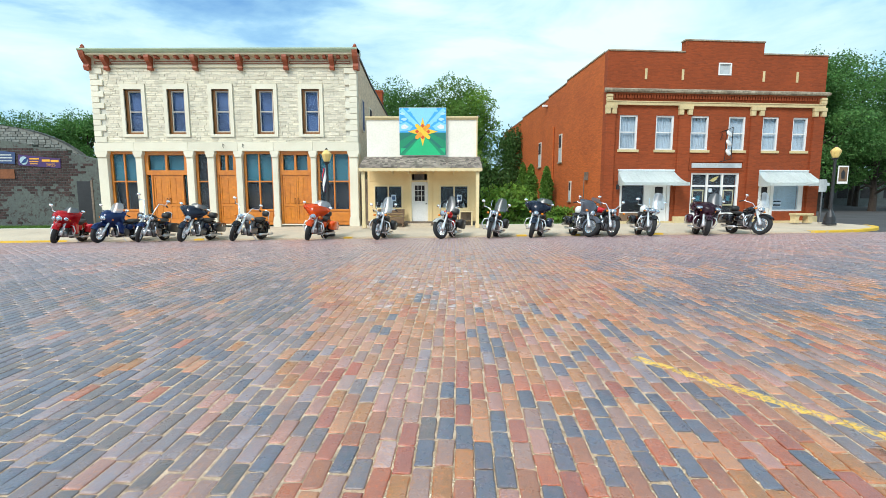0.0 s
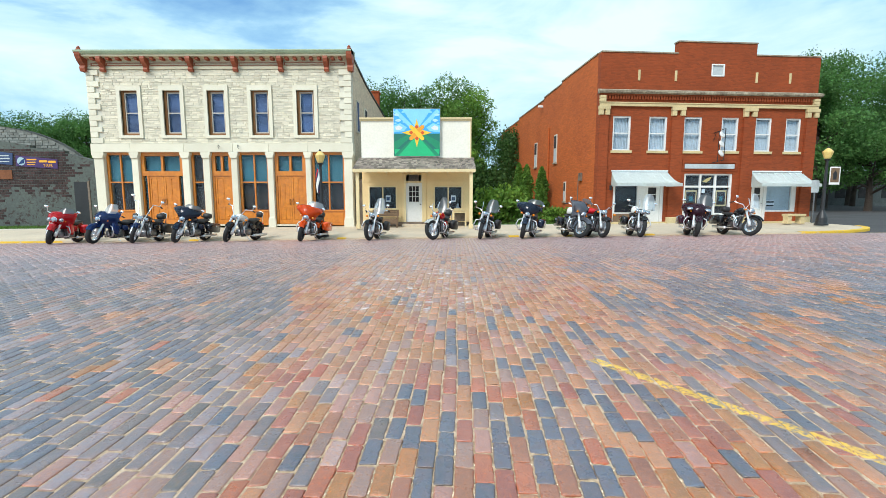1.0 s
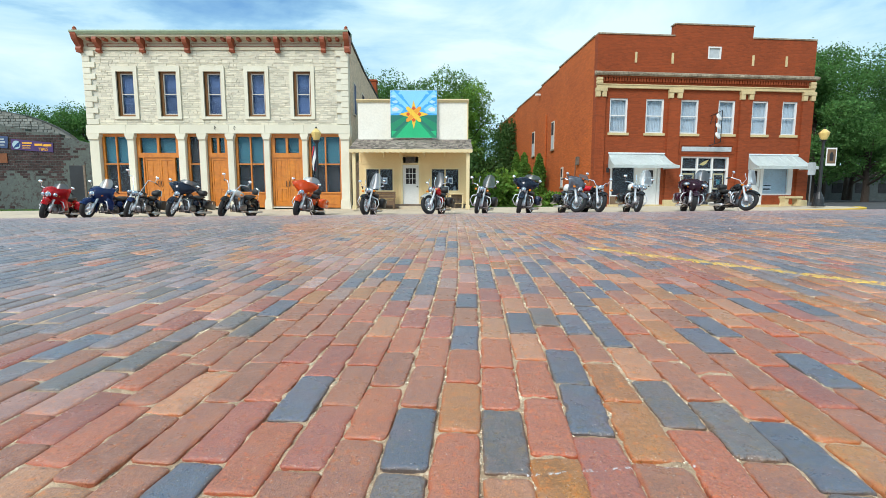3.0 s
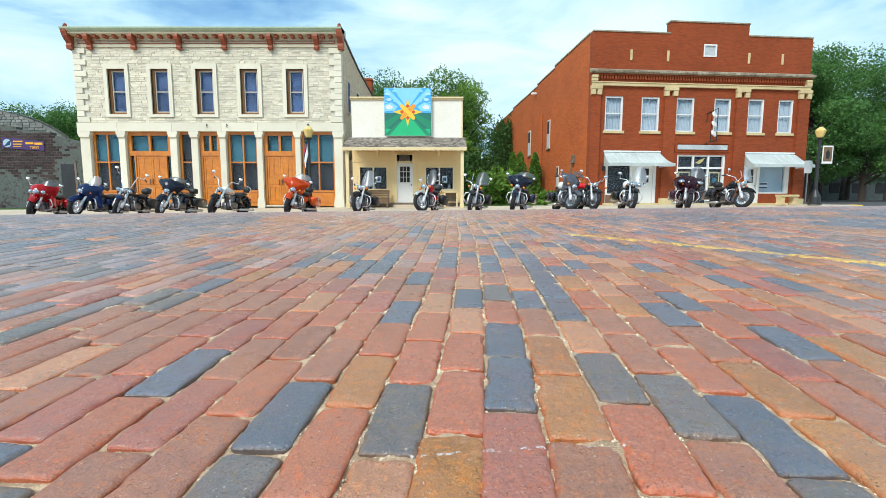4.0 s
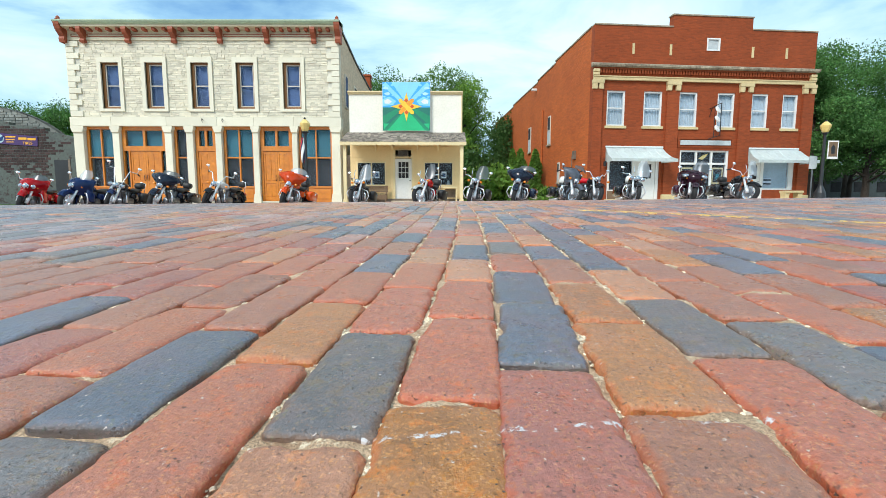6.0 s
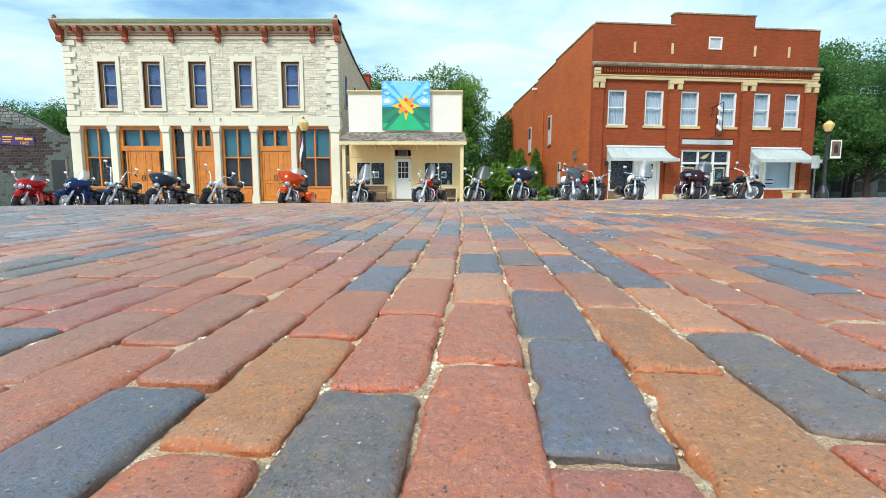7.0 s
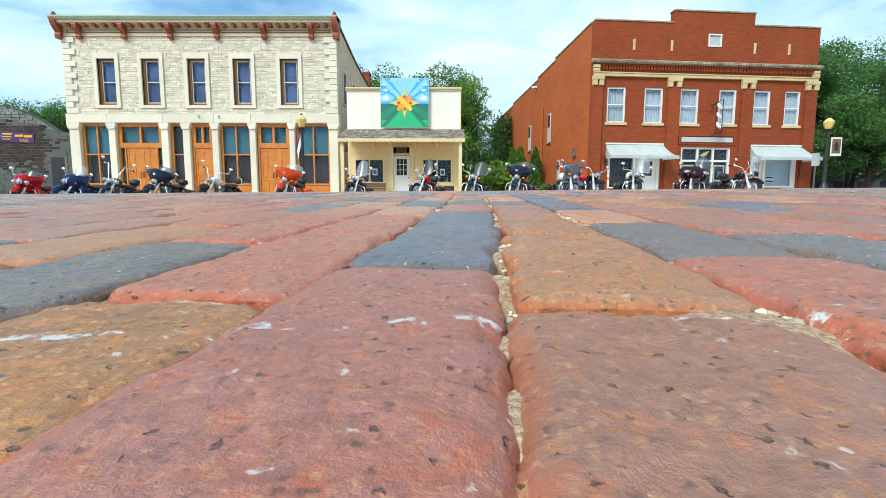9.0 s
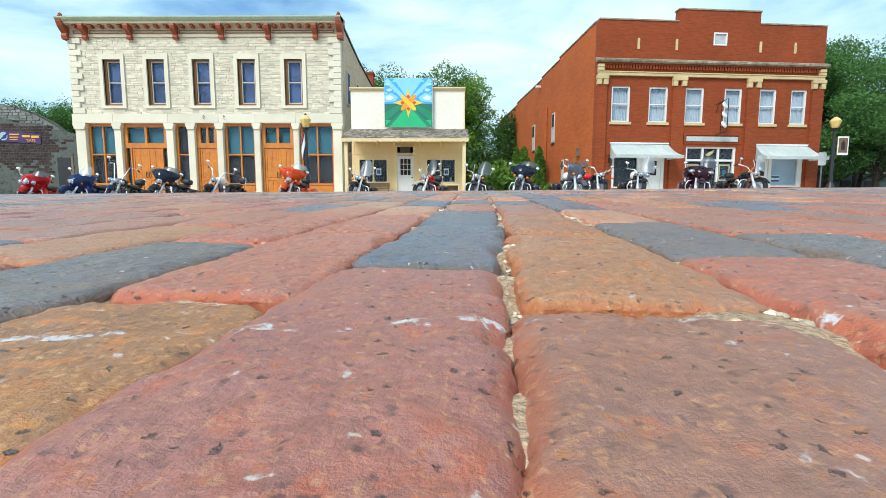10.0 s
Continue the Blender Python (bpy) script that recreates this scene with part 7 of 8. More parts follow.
def tree(x, y, height, spread, seed, mat, label, count=9000, leaf=0.16, trunk_r=0.28, low=0.28, base=0.1):
    """Tapered trunk, forking limbs, and a crown of leaf clumps with gaps."""
    t = thing("tree", (x, y, base), 0, label, "tree", group="trees round the lots")
    r = random.Random(seed)
    bm = tube([(0, 0, -0.3), (0.05, 0.03, height * 0.2), (r.uniform(-0.2, 0.2), r.uniform(-0.2, 0.2), height * 0.45), (r.uniform(-0.4, 0.4), r.uniform(-0.4, 0.4), height * 0.8)], trunk_r, 9, None, trunk_r * 0.25)
    part("trunk", bm, M_BARK, t)
    clumps = []
    for i in range(15):
        a = i * 2.4 + r.uniform(-0.4, 0.4)
        z0 = height * r.uniform(0.22, 0.62)
        reach = spread * r.uniform(0.45, 0.95) * (1.05 - 0.5 * (z0 / height))
        z1 = min(z0 + height * r.uniform(0.12, 0.36), height * 0.93)
        end = Vector((math.cos(a) * reach, math.sin(a) * reach, z1))
        mid = Vector((end.x * 0.45, end.y * 0.45, z0 + (z1 - z0) * 0.35))
        part("limb", tube([(0, 0, z0), mid, end], trunk_r * 0.34, 6, None, 0.03), M_BARK, t)
        clumps += [(end, spread * r.uniform(0.26, 0.42)), (mid.lerp(end, 0.6) + Vector((0, 0, spread * 0.1)), spread * r.uniform(0.24, 0.36))]
    for i in range(9):
        a = r.uniform(0, 6.28)
        q = r.uniform(0, 0.5) * spread
        clumps.append((Vector((math.cos(a) * q, math.sin(a) * q, height * r.uniform(0.62, 0.95))), spread * r.uniform(0.22, 0.36)))
    for i in range(6):
        a = r.uniform(0, 6.28)
        clumps.append((Vector((math.cos(a) * spread * 0.7, math.sin(a) * spread * 0.7, height * r.uniform(low, low + 0.15))), spread * r.uniform(0.25, 0.35)))
    npr = np.random.RandomState(seed)
    tot = sum(c[1] ** 2 for c in clumps)
    pts = []
    for c, rad in clumps:
        n = int(count * rad * rad / tot)
        d = npr.normal(size=(n, 3))
        d /= np.linalg.norm(d, axis=1)[:, None]
        q = rad * npr.uniform(0.35, 1.0, n) ** 0.6
        wob = 1 + 0.25 * np.sin(d[:, 0] * 5 + seed) * np.sin(d[:, 2] * 6)
        p = d * (q * wob)[:, None]
        p[:, 2] *= 0.72
        pts.append(p + np.array(c))
        # stray twigs past the outline
        k = max(2, n // 60)
        p2 = d[:k] * (rad * npr.uniform(1.0, 1.08, k))[:, None]
        pts.append(p2 + np.array(c))
    leaves(np.concatenate(pts), leaf, seed, mat, t)
    return t


for i, (x, y, h, s, mat, cnt) in enumerate((
        (-8.9, 43.8, 13.6, 4.6, M_LEAFDEEP, 9000), (-4.5, 43.1, 12.6, 4.2, M_LEAFDEEP, 11000), (-1.2, 44.4, 13.2, 4.4, M_LEAF, 20000), (1.1, 44.6, 12.0, 3.6, M_LEAFLIGHT, 18000),
        (-0.0, 34.9, 6.6, 2.6, M_LEAFLIGHT, 16000), (1.8, 51.0, 10.0, 3.6, M_LEAF, 14000), (-1.8, 38.0, 7.5, 3.0, M_LEAFDARK, 12000))):
    tree(x, y, h, s, 40 + i, mat, "leafy green tree behind the shops", int(cnt * 1.3), 0.095)
for i, (x, y, h, s, mat) in enumerate(((-46.5, 46.3, 9.6, 4.6, M_LEAFDEEP), (-41.2, 45.6, 10.4, 4.4, M_LEAFDEEP), (-36.7, 44.9, 10.2, 4.0, M_LEAFDEEP), (-51.4, 49.1, 10.5, 5.0, M_LEAFDEEP), (-31.8, 47.4, 10.6, 4.2, M_LEAF))):
    tree(x, y, h, s, 60 + i, mat, "leafy green tree beyond the garage", 19000, 0.10)
for i, (x, y, h, s, mat, cnt) in enumerate(((29.3, 36.1, 10.8, 4.6, M_LEAFDEEP, 28000), (34.1, 40.7, 13.8, 5.2, M_LEAFDEEP, 28000), (39.8, 40.1, 11.5, 5.0, M_LEAFDEEP, 22000), (26.0, 44.3, 12.0, 4.2, M_LEAFDEEP, 16000),
                                            (44.4, 49.9, 13.0, 5.5, M_LEAFDARK, 14000), (32.5, 34.7, 7.4, 3.6, M_LEAFDEEP, 18000), (41.4, 46.0, 8.6, 4.6, M_LEAFDARK, 14000), (35.7, 46.1, 8.0, 3.8, M_LEAFDARK, 12000))):
    tree(x, y, h, s, 80 + i, mat, "large spreading tree on the corner lot", int(cnt * 1.35), 0.092, trunk_r=0.30, low=0.34)

# conifers and creeper against the orange wall
def cedar(x, y, h, w, seed):
    t = thing("cedar", (x, y, 0.12), 0, "narrow upright cedar against the orange brick wall", "conifer", group="cedars by the wall")
    part("trunk", tube([(0, 0, 0), (0, 0, h * 0.9)], 0.06, 7, None, 0.02), M_BARK, t)
    r = np.random.RandomState(seed)
    n = 4200
    z = r.uniform(0.02, 1, n)
    a = r.uniform(0, 6.283, n)
    rad = w * (1 - z ** 2.2) ** 0.6 * (0.75 + 0.3 * np.sin(a * 4 + z * 14)) * r.uniform(0.55, 1.05, n)
    leaves(np.stack([rad * np.cos(a), rad * np.sin(a), 0.15 + z * h], 1), 0.09, seed, M_CEDAR, t, flat=0.0)


cedar(5.44, 27.3, 3.1, 0.50, 3)
cedar(4.91, 29.6, 3.4, 0.58, 4)
cedar(4.80, 32.1, 3.7, 0.54, 5)
vine = thing("creeper", (0, 0, 0), 0, "dark green creeper covering the far end of the side wall", "climbing plant")
vine.matrix_world = M_RED
r_ = np.random.RandomState(9)
yy = r_.uniform(37.6, 46.0, 9000)
zz = r_.uniform(-0.1, 1, 9000) * (7.6 - 0.9 * np.abs(np.sin(yy * 1.3)))
leaves(np.stack([8.60 - np.abs(r_.normal(0, 0.55, 9000)) - 0.02, yy, zz], 1), 0.12, 9, M_LEAFDARK, vine, "foliage")


def shrub(x, y, w, h, seed, mat, label, n=1500, leaf=0.10):
    s = thing("shrub", (x, y, 0.12), 0, label, "shrub")
    r = np.random.RandomState(seed)
    for i in range(8):
        a = i * 0.8
        part("stem", tube([(0, 0, 0), (math.cos(a) * w * 0.2, math.sin(a) * w * 0.2, h * 0.45), (math.cos(a) * w * 0.38, math.sin(a) * w * 0.38, h * 0.85)], 0.02, 5, None, 0.008), M_BARK, s)
    pts = []
    for i in range(22):
        a, q, z = r.uniform(0, 6.283), r.uniform(0, 0.5) * w, r.uniform(0.15, 0.95)
        c = np.array([math.cos(a) * q * (1.1 - 0.35 * z), math.sin(a) * q * (1.1 - 0.35 * z), z * h])
        pts.append(c + r.normal(size=(n // 22, 3)) * np.array([0.14 * w, 0.14 * w, 0.11 * h]))
    p = np.concatenate(pts)
    p[:, 2] = np.maximum(p[:, 2], 0.05)
    leaves(p, leaf, seed, mat, s, "foliage")


shrub(2.61, 24.1, 2.6, 1.75, 1, M_LEAFLIGHT, "broad-leaved bright green shrub on the lot", 2200, 0.13)
shrub(1.60, 25.1, 1.6, 1.1, 2, M_LEAF, "small green shrub on the lot", 1200, 0.10)
shrub(5.53, 23.6, 1.5, 0.75, 3, M_LEAFLIGHT, "low green plants beside the brick wall", 1600, 0.09)
shrub(3.86, 23.8, 1.2, 0.8, 4, M_LEAF, "low green plants on the lot", 1100, 0.09)
shrub(1.9, 33.5, 4.6, 3.6, 6, M_LEAFDARK, "tall dark green bushes behind the lot", 5200, 0.15)
shrub(1.10, 27.1, 2.0, 1.3, 5, M_LEAFDARK, "dark green shrub behind the shop", 1400, 0.11)
# grass blades on the lots
gr = np.random.RandomState(4)
gx = np.concatenate([gr.uniform(0.9, 6.3, 9000), gr.uniform(-36, -18.2, 14000)])
gy = np.concatenate([gr.uniform(21.3, 32, 9000), gr.uniform(21.3, 23.6, 14000)])
gz = np.array([ground_height(a, b) for a, b in zip(gx, gy)])
n = len(gx)
ang, hh, ww = gr.uniform(0, 6.283, n), gr.uniform(0.05, 0.16, n), 0.012
lean_ = gr.normal(0, 0.05, (n, 2))
V = np.stack([np.stack([gx - ww * np.cos(ang), gy - ww * np.sin(ang), gz], 1), np.stack([gx + ww * np.cos(ang), gy + ww * np.sin(ang), gz], 1), np.stack([gx + lean_[:, 0], gy + lean_[:, 1], gz + hh], 1)], 1)
me = bpy.data.meshes.new("grass")
me.from_pydata(V.reshape(-1, 3).tolist(), [], np.arange(n * 3).reshape(-1, 3).tolist())
me.materials.append(M_LEAF)
tagged(new("grass", me), "short green grass on the open lots", "grass", kind="stuff")

# white fence and shed beyond the corner trees
sheet("side_pavement", span(44, 60, 6), span(15, 45, 8), lambda x, y: 0.62, M_CONCRETE, "pale concrete pavement across the side street", "pavement")
M_SHEDWALL = material("weathered_white_siding", (0.10, 0.112, 0.112), rough=0.8, vary=0.12, grain=8.0, bump=0.2, space="World")
shed = thing("white_building", (0, 0, 0), 0, "low white building behind the corner trees", "building")
shed.matrix_world = M_SHED
part("wall", box(40, 58, 46, 46.4, -0.3, 3.0), M_SHEDWALL, shed)
for i in range(6):
    part("window", box(41.5 + i * 2.8, 42.7 + i * 2.8, 45.95, 46.02, 1.0, 2.2, 0.01), M_DARKROOM, shed)
part("roof", prism_x([(45.6, 2.95), (52, 2.95), (49, 4.4)], 39.7, 58.3), M_GREYBOARD, shed, "grey pitched roof")
part("wall", box(40, 40.4, 46.4, 52, -0.3, 3.0), M_SHEDWALL, shed)
part("wall", box(57.6, 58, 46.4, 52, -0.3, 3.0), M_SHEDWALL, shed)
# cardboard-coloured planter on the lot and a grey box by the wall
ub = thing("utility_box", (4.51, 27.3, 0.10), 0, "dark grey utility box beside the brick wall", "utility box")
part("cabinet", box(-0.5, 0.5, -0.3, 0.3, 0, 0.75, 0.03), M_GREYBOARD, ub)
part("lid", box(-0.53, 0.53, -0.33, 0.33, 0.75, 0.80, 0.015), M_IRON, ub)
# ======== street bricks ========
rng = random.Random(7)
PITCH_X, PITCH_Y = 0.1022, 0.247
BRICK_W, BRICK_L, BRICK_H = 0.0972, 0.2385, 0.050


def drift(y):
    """How far the courses have wandered to the side at y."""
    a = min(max(y, -1.0), 3.5)
    return -0.0605 + 0.0945 * a - 0.0105 * a * a + (y - a) * (0.115 if y < 0 else 0.021)


def slant(y):
    return 0.0945 - 0.021 * min(max(y, -1.0), 3.5)


def course_x(c, y):
    """Middle of course c at y; the courses spread a little away from the camera."""
    return c * (PITCH_X + 0.0024 * min(max(y, 0.0), 2.6)) + drift(y)


# colours of the courses the camera comes down on, from the lowest brick upwards, and where one joint lies
COURSES = {
    -8: (0.251, 2, "sdprps"), -7: (0.398, 2, "erdpsr"), -6: (0.225, 1, "spsrop"), -5: (0.327, 2, "ssrsrp"), -4: (0.216, 1, "edsrps"),
    -3: (0.352, 2, "srtrdsd"), -2: (0.201, 1, "oerrosp"), -1: (0.262, 1, "krrodor"), 0: (0.338, 2, "spddresd"), 1: (0.238, 1, "sttsdos"),
    2: (0.362, 2, "sreodd"), 3: (0.243, 1, "sessrtd"), 4: (0.151, 1, "edrstosd"), 5: (0.305, 1, "ttsdsos"), 6: (0.205, 1, "ssprdsto"), 7: (0.304, 1, "rsdsotd"),
}
# further courses: slate, orange and red bricks that stand out, counted from the same joint
SINGLES = {
    -44: "...............r", -38: "...........d", -37: ".............o", -34: ".........d...d", -33: "..........dt.....u", -32: ".........r.t",
    -31: ".............r", -30: ".........dd", -29: "...........d.d", -28: "..........u.o", -27: "........nrdo....d", -26: "........d...dt",
    -25: "............n", -24: "...............d", -23: ".........u", -22: "..........d", -21: "..............d", -19: "........d...d",
    -18: ".............n", -17: "......d..n...oo.g", -16: "........gupx", -15: ".......gptmx.o.d", -14: ".......po...tb.d.d", -13: ".....bdstgm",
    -12: "......g...m..o..t", -11: "....drmbu.o.t", -10: ".....tp.bu.nn", -9: "......bd.bbo...b", -8: ".......tbd.d", -7: ".......td.dpp",
    -6: "......ddoop..t.d", -5: ".......ddd.ppnddd", -4: ".....d.b.o.d.dd", -3: "......rr..dr.t", -2: ".....oodd.r.t", -1: ".....d..dtrbd...dd",
    0: "........drt.d", 1: "......doddn.d..dt.d", 2: "......dddbdb.d", 3: ".....o.rbo.bpd.ood", 4: ".......dood.ndd.d", 5: "....d...ddn......n",
    6: "......r.d..nn..d", 7: ".......r..ddn.ddd", 8: "........dd", 9: "....d...d...d.d", 10: "......d.......d", 11: "....d", 12: ".........d.rd...d",
    13: "...........r....d", 14: "..........u.ddn", 15: "..........nd..o", 16: "........ddg..o", 17: "..............dd", 18: ".........rd.do",
    19: "..........d", 20: "...........o", 21: "...........o.d", 22: "..........o.r", 23: "............o.r", 27: "...............r",
    31: "................r",
}
# where the joints of some further courses lie
PHASE = {
    -44: 0.023, -38: 0.082, -37: 0.229, -34: 0.052, -33: 0.142, -32: 0.246, -31: 0.245, -30: 0.071, -29: 0.008, -28: 0.05, -27: 0.211, -26: 0.166,
    -25: 0.083, -24: 0.06, -23: 0.134, -22: 0.075, -21: 0.214, -19: 0.166, -18: 0.044, -17: 0.211, -16: 0.033, -15: 0.133, -14: 0.068, -13: 0.192,
    -12: 0.071, -11: 0.241, -10: 0.183, -9: 0.0, 8: 0.211, 9: 0.242, 10: 0.134, 12: 0.094, 13: 0.017, 14: 0.143, 15: 0.215, 16: 0.066, 17: 0.035,
    18: 0.172, 19: 0.112, 20: 0.053, 21: 0.116, 22: 0.244, 23: 0.121, 27: 0.086, 31: 0.136,
}
# bricks that have crept aside (metres), turned (radians) and are broader than most
SETTLED = {
    (0, 0): (-0.0090, 0.035, 1.03), (0, 1): (-0.0070, 0.040, 1.03), (0, 2): (0.0005, 0.05, 1.02), (1, 0): (-0.0095, 0.030, 1.11),
    (1, 1): (-0.0025, 0.03, 1.08), (-1, 0): (-0.0045, 0.01, 1.06),
}


def tone(x, y):
    """Colour letter: slate and ash to one side, warm in the middle lane, orange and slate clusters beyond it, mauve far off."""
    c = (x - drift(y)) / (PITCH_X + 0.0024 * min(max(y, 0.0), 2.6))
    v = noise.noise(Vector((x * 0.55, y * 0.4, 3.1)))
    w = noise.noise(Vector((x * 1.9, y * 1.2, 8.4)))
    u = noise.noise(Vector((x * 0.30, y * 0.22, 5.5))) + 0.35 * noise.noise(Vector((x * 1.1, y * 0.8, 1.5)))
    far = (y - 7.0 + 2.2 * v + 1.2 * w) / 5.0  # 0 to 1: how far dust and painted-in sky sheen have taken over
    # mauve and ash letters carry the far sky sheen in the brick colour
    dust_sheen = rng.random() < far
    edge = -17 - 2.4 * min(max(y - 2.0, 0.0), 4.2) + 2.5 * w
    if c < edge:
        # near outer side leans to slate: real slate plus lens falloff put into colour
        k = 0.8 * v + 0.6 * w + (0.15 if y > 11 else 0.0) - (0.26 if c < -20 and y < 4 else 0.0)
        if dust_sheen:
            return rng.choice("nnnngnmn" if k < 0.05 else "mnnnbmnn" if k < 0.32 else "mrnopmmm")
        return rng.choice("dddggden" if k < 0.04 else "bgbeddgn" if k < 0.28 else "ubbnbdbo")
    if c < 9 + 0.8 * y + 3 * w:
        if dust_sheen:
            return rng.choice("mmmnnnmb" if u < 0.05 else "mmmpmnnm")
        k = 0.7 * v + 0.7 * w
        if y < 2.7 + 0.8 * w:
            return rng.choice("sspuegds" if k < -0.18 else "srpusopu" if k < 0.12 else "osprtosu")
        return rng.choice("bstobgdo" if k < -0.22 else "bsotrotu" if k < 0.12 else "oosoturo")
    # same here: extra slate close by also carries the lens falloff
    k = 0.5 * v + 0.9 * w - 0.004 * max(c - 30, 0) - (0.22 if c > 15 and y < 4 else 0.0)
    if dust_sheen:
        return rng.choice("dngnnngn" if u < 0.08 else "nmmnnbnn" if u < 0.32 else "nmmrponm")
    return rng.choice("dddgdgdb" if k < -0.02 else "otbdtdbg" if k < 0.22 else "ootutbdb")


def worn_brick(seed, level):
    """A brick with rounded, chipped shoulders; its top lies at z = 0. level: 2 under the lowest stretch of the walk, 1 further out."""
    r = random.Random(seed)
    fine = level == 2
    hx, hy, e = BRICK_W / 2, BRICK_L / 2, 0.0046
    edge_in = [0.0, 0.12, 0.3, 0.6, 1.0, 1.8] if fine else [0.0, 0.5, 1.3, 2.6]
    last = edge_in[-1]
    inner = lambda h_, n: [-h_ + q * e for q in edge_in] + [(-h_ + last * e) + (2 * h_ - 2 * last * e) * i / n for i in range(1, n)] + [h_ - q * e for q in reversed(edge_in)]
    ux, uy = (inner(hx, 26), inner(hy, 58)) if fine else (inner(hx, 5), inner(hy, 11))
    round_ = r.uniform(0.006, 0.016)
    bow = r.uniform(0.0008, 0.0022)
    off = Vector((r.random() * 40, r.random() * 40, r.random() * 40))
    verts, faces, broken = [], [], []
    for y in uy:
        for x in ux:
            ex, ey = (hx - abs(x)) / e, (hy - abs(y)) / e
            drop = 0.0
            for q in (ex, ey):
                if q < 1.3:
                    drop += 0.0034 * (1 - q / 1.3) ** 2.6
            n1 = noise.noise(Vector((x * 70, y * 70, 0)) + off)
            n2 = noise.noise(Vector((x * 22, y * 22, 5)) + off)
            n3 = noise.noise(Vector((x * 170, y * 170, 3)) + off)
            edge = max(0.0, 1 - min(ex, ey) / 2.2)
            chip = (max(0.0, n2 - 0.10) * 0.024 + max(0.0, n1) * 0.006 + max(0.0, n3) * 0.003) * edge * (1.0 if fine else 0.8)
            z = -drop - chip + n1 * 0.0011 + (n3 * 0.0007 if fine else 0.0) - bow * ((x / hx) ** 4 + (y / hy) ** 8) + n2 * 0.0016
            if fine:  # sandy grain and small pits
                n4 = noise.noise(Vector((x * 310, y * 310, 1)) + off)
                n5 = noise.noise(Vector((x * 120, y * 120, 4)) + off)
                z += 0.0007 * n4 - 0.006 * max(0.0, n5 - 0.42)
            shove = (0.6 if fine else 1.0) * (0.0030 * noise.noise(Vector((x * 26, y * 26, 9)) + off) + 0.0018 * n1) + 0.0014 * n3
            vx, vy = x, y
            dx, dy = abs(x) - (hx - round_), abs(y) - (hy - round_)
            if dx > 0 and dy > 0:  # worn round corners
                f = max(dx, dy) / math.hypot(dx, dy)
                vx, vy = math.copysign(hx - round_ + dx * f, x), math.copysign(hy - round_ + dy * f, y)
            verts.append((vx + (shove if ex < 1.4 else 0), vy + (shove if ey < 1.4 else 0), z))
            broken.append(min(1.0, (drop + 1.4 * chip) / 0.0045))
    w, h = len(ux), len(uy)
    for j in range(h - 1):
        for i in range(w - 1):
            faces.append((j * w + i, j * w + i + 1, (j + 1) * w + i + 1, (j + 1) * w + i))
    rim = [i for i in range(w)] + [j * w + w - 1 for j in range(1, h)] + [(h - 1) * w + i for i in range(w - 2, -1, -1)] + [j * w for j in range(h - 2, 0, -1)]
    base = len(verts)
    verts += [(verts[k][0], verts[k][1], -BRICK_H) for k in rim]
    for k in range(len(rim)):
        q = (k + 1) % len(rim)
        faces.append((rim[q], rim[k], base + k, base + q))
    me = bpy.data.meshes.new("brick")
    me.from_pydata(verts, [], faces)
    me.attributes.new("chipped", "FLOAT", "POINT").data.foreach_set("value", broken + [1.0] * len(rim))
    n_top = (w - 1) * (h - 1)
    me.polygons.foreach_set("use_smooth", [k < n_top for k in range(len(faces))])
    return me


def spread():
    return max(-1.4, min(1.4, rng.gauss(0, 1)))


def dip(x, y):
    """Shallow hollows and humps that the years have left in the paving."""
    return 0.004 * noise.noise(Vector((x * 1.7, y * 1.7, 6))) * min(max((y - 0.4) / 0.8, 0.0), 1.0)


def place_brick(c, y):
    """Pose of the brick of course c whose middle lies at y, with the wear of the years."""
    x = course_x(c, y) + 0.005 * noise.noise(Vector((c * 0.7, y * 1.3, 2))) + (0.012 * noise.noise(Vector((c * 0.13, y * 0.9, 12))) if y > 1.7 else 0.0)
    z = crown(x, y) + 0.0008 * spread() + dip(x, y)
    dz = (crown(x, y + 0.05) - crown(x, y - 0.05)) / 0.1
    return x, y, z, -math.atan(slant(y)) + 0.020 * spread(), math.atan(dz) + 0.007 * spread(), 0.010 * spread()


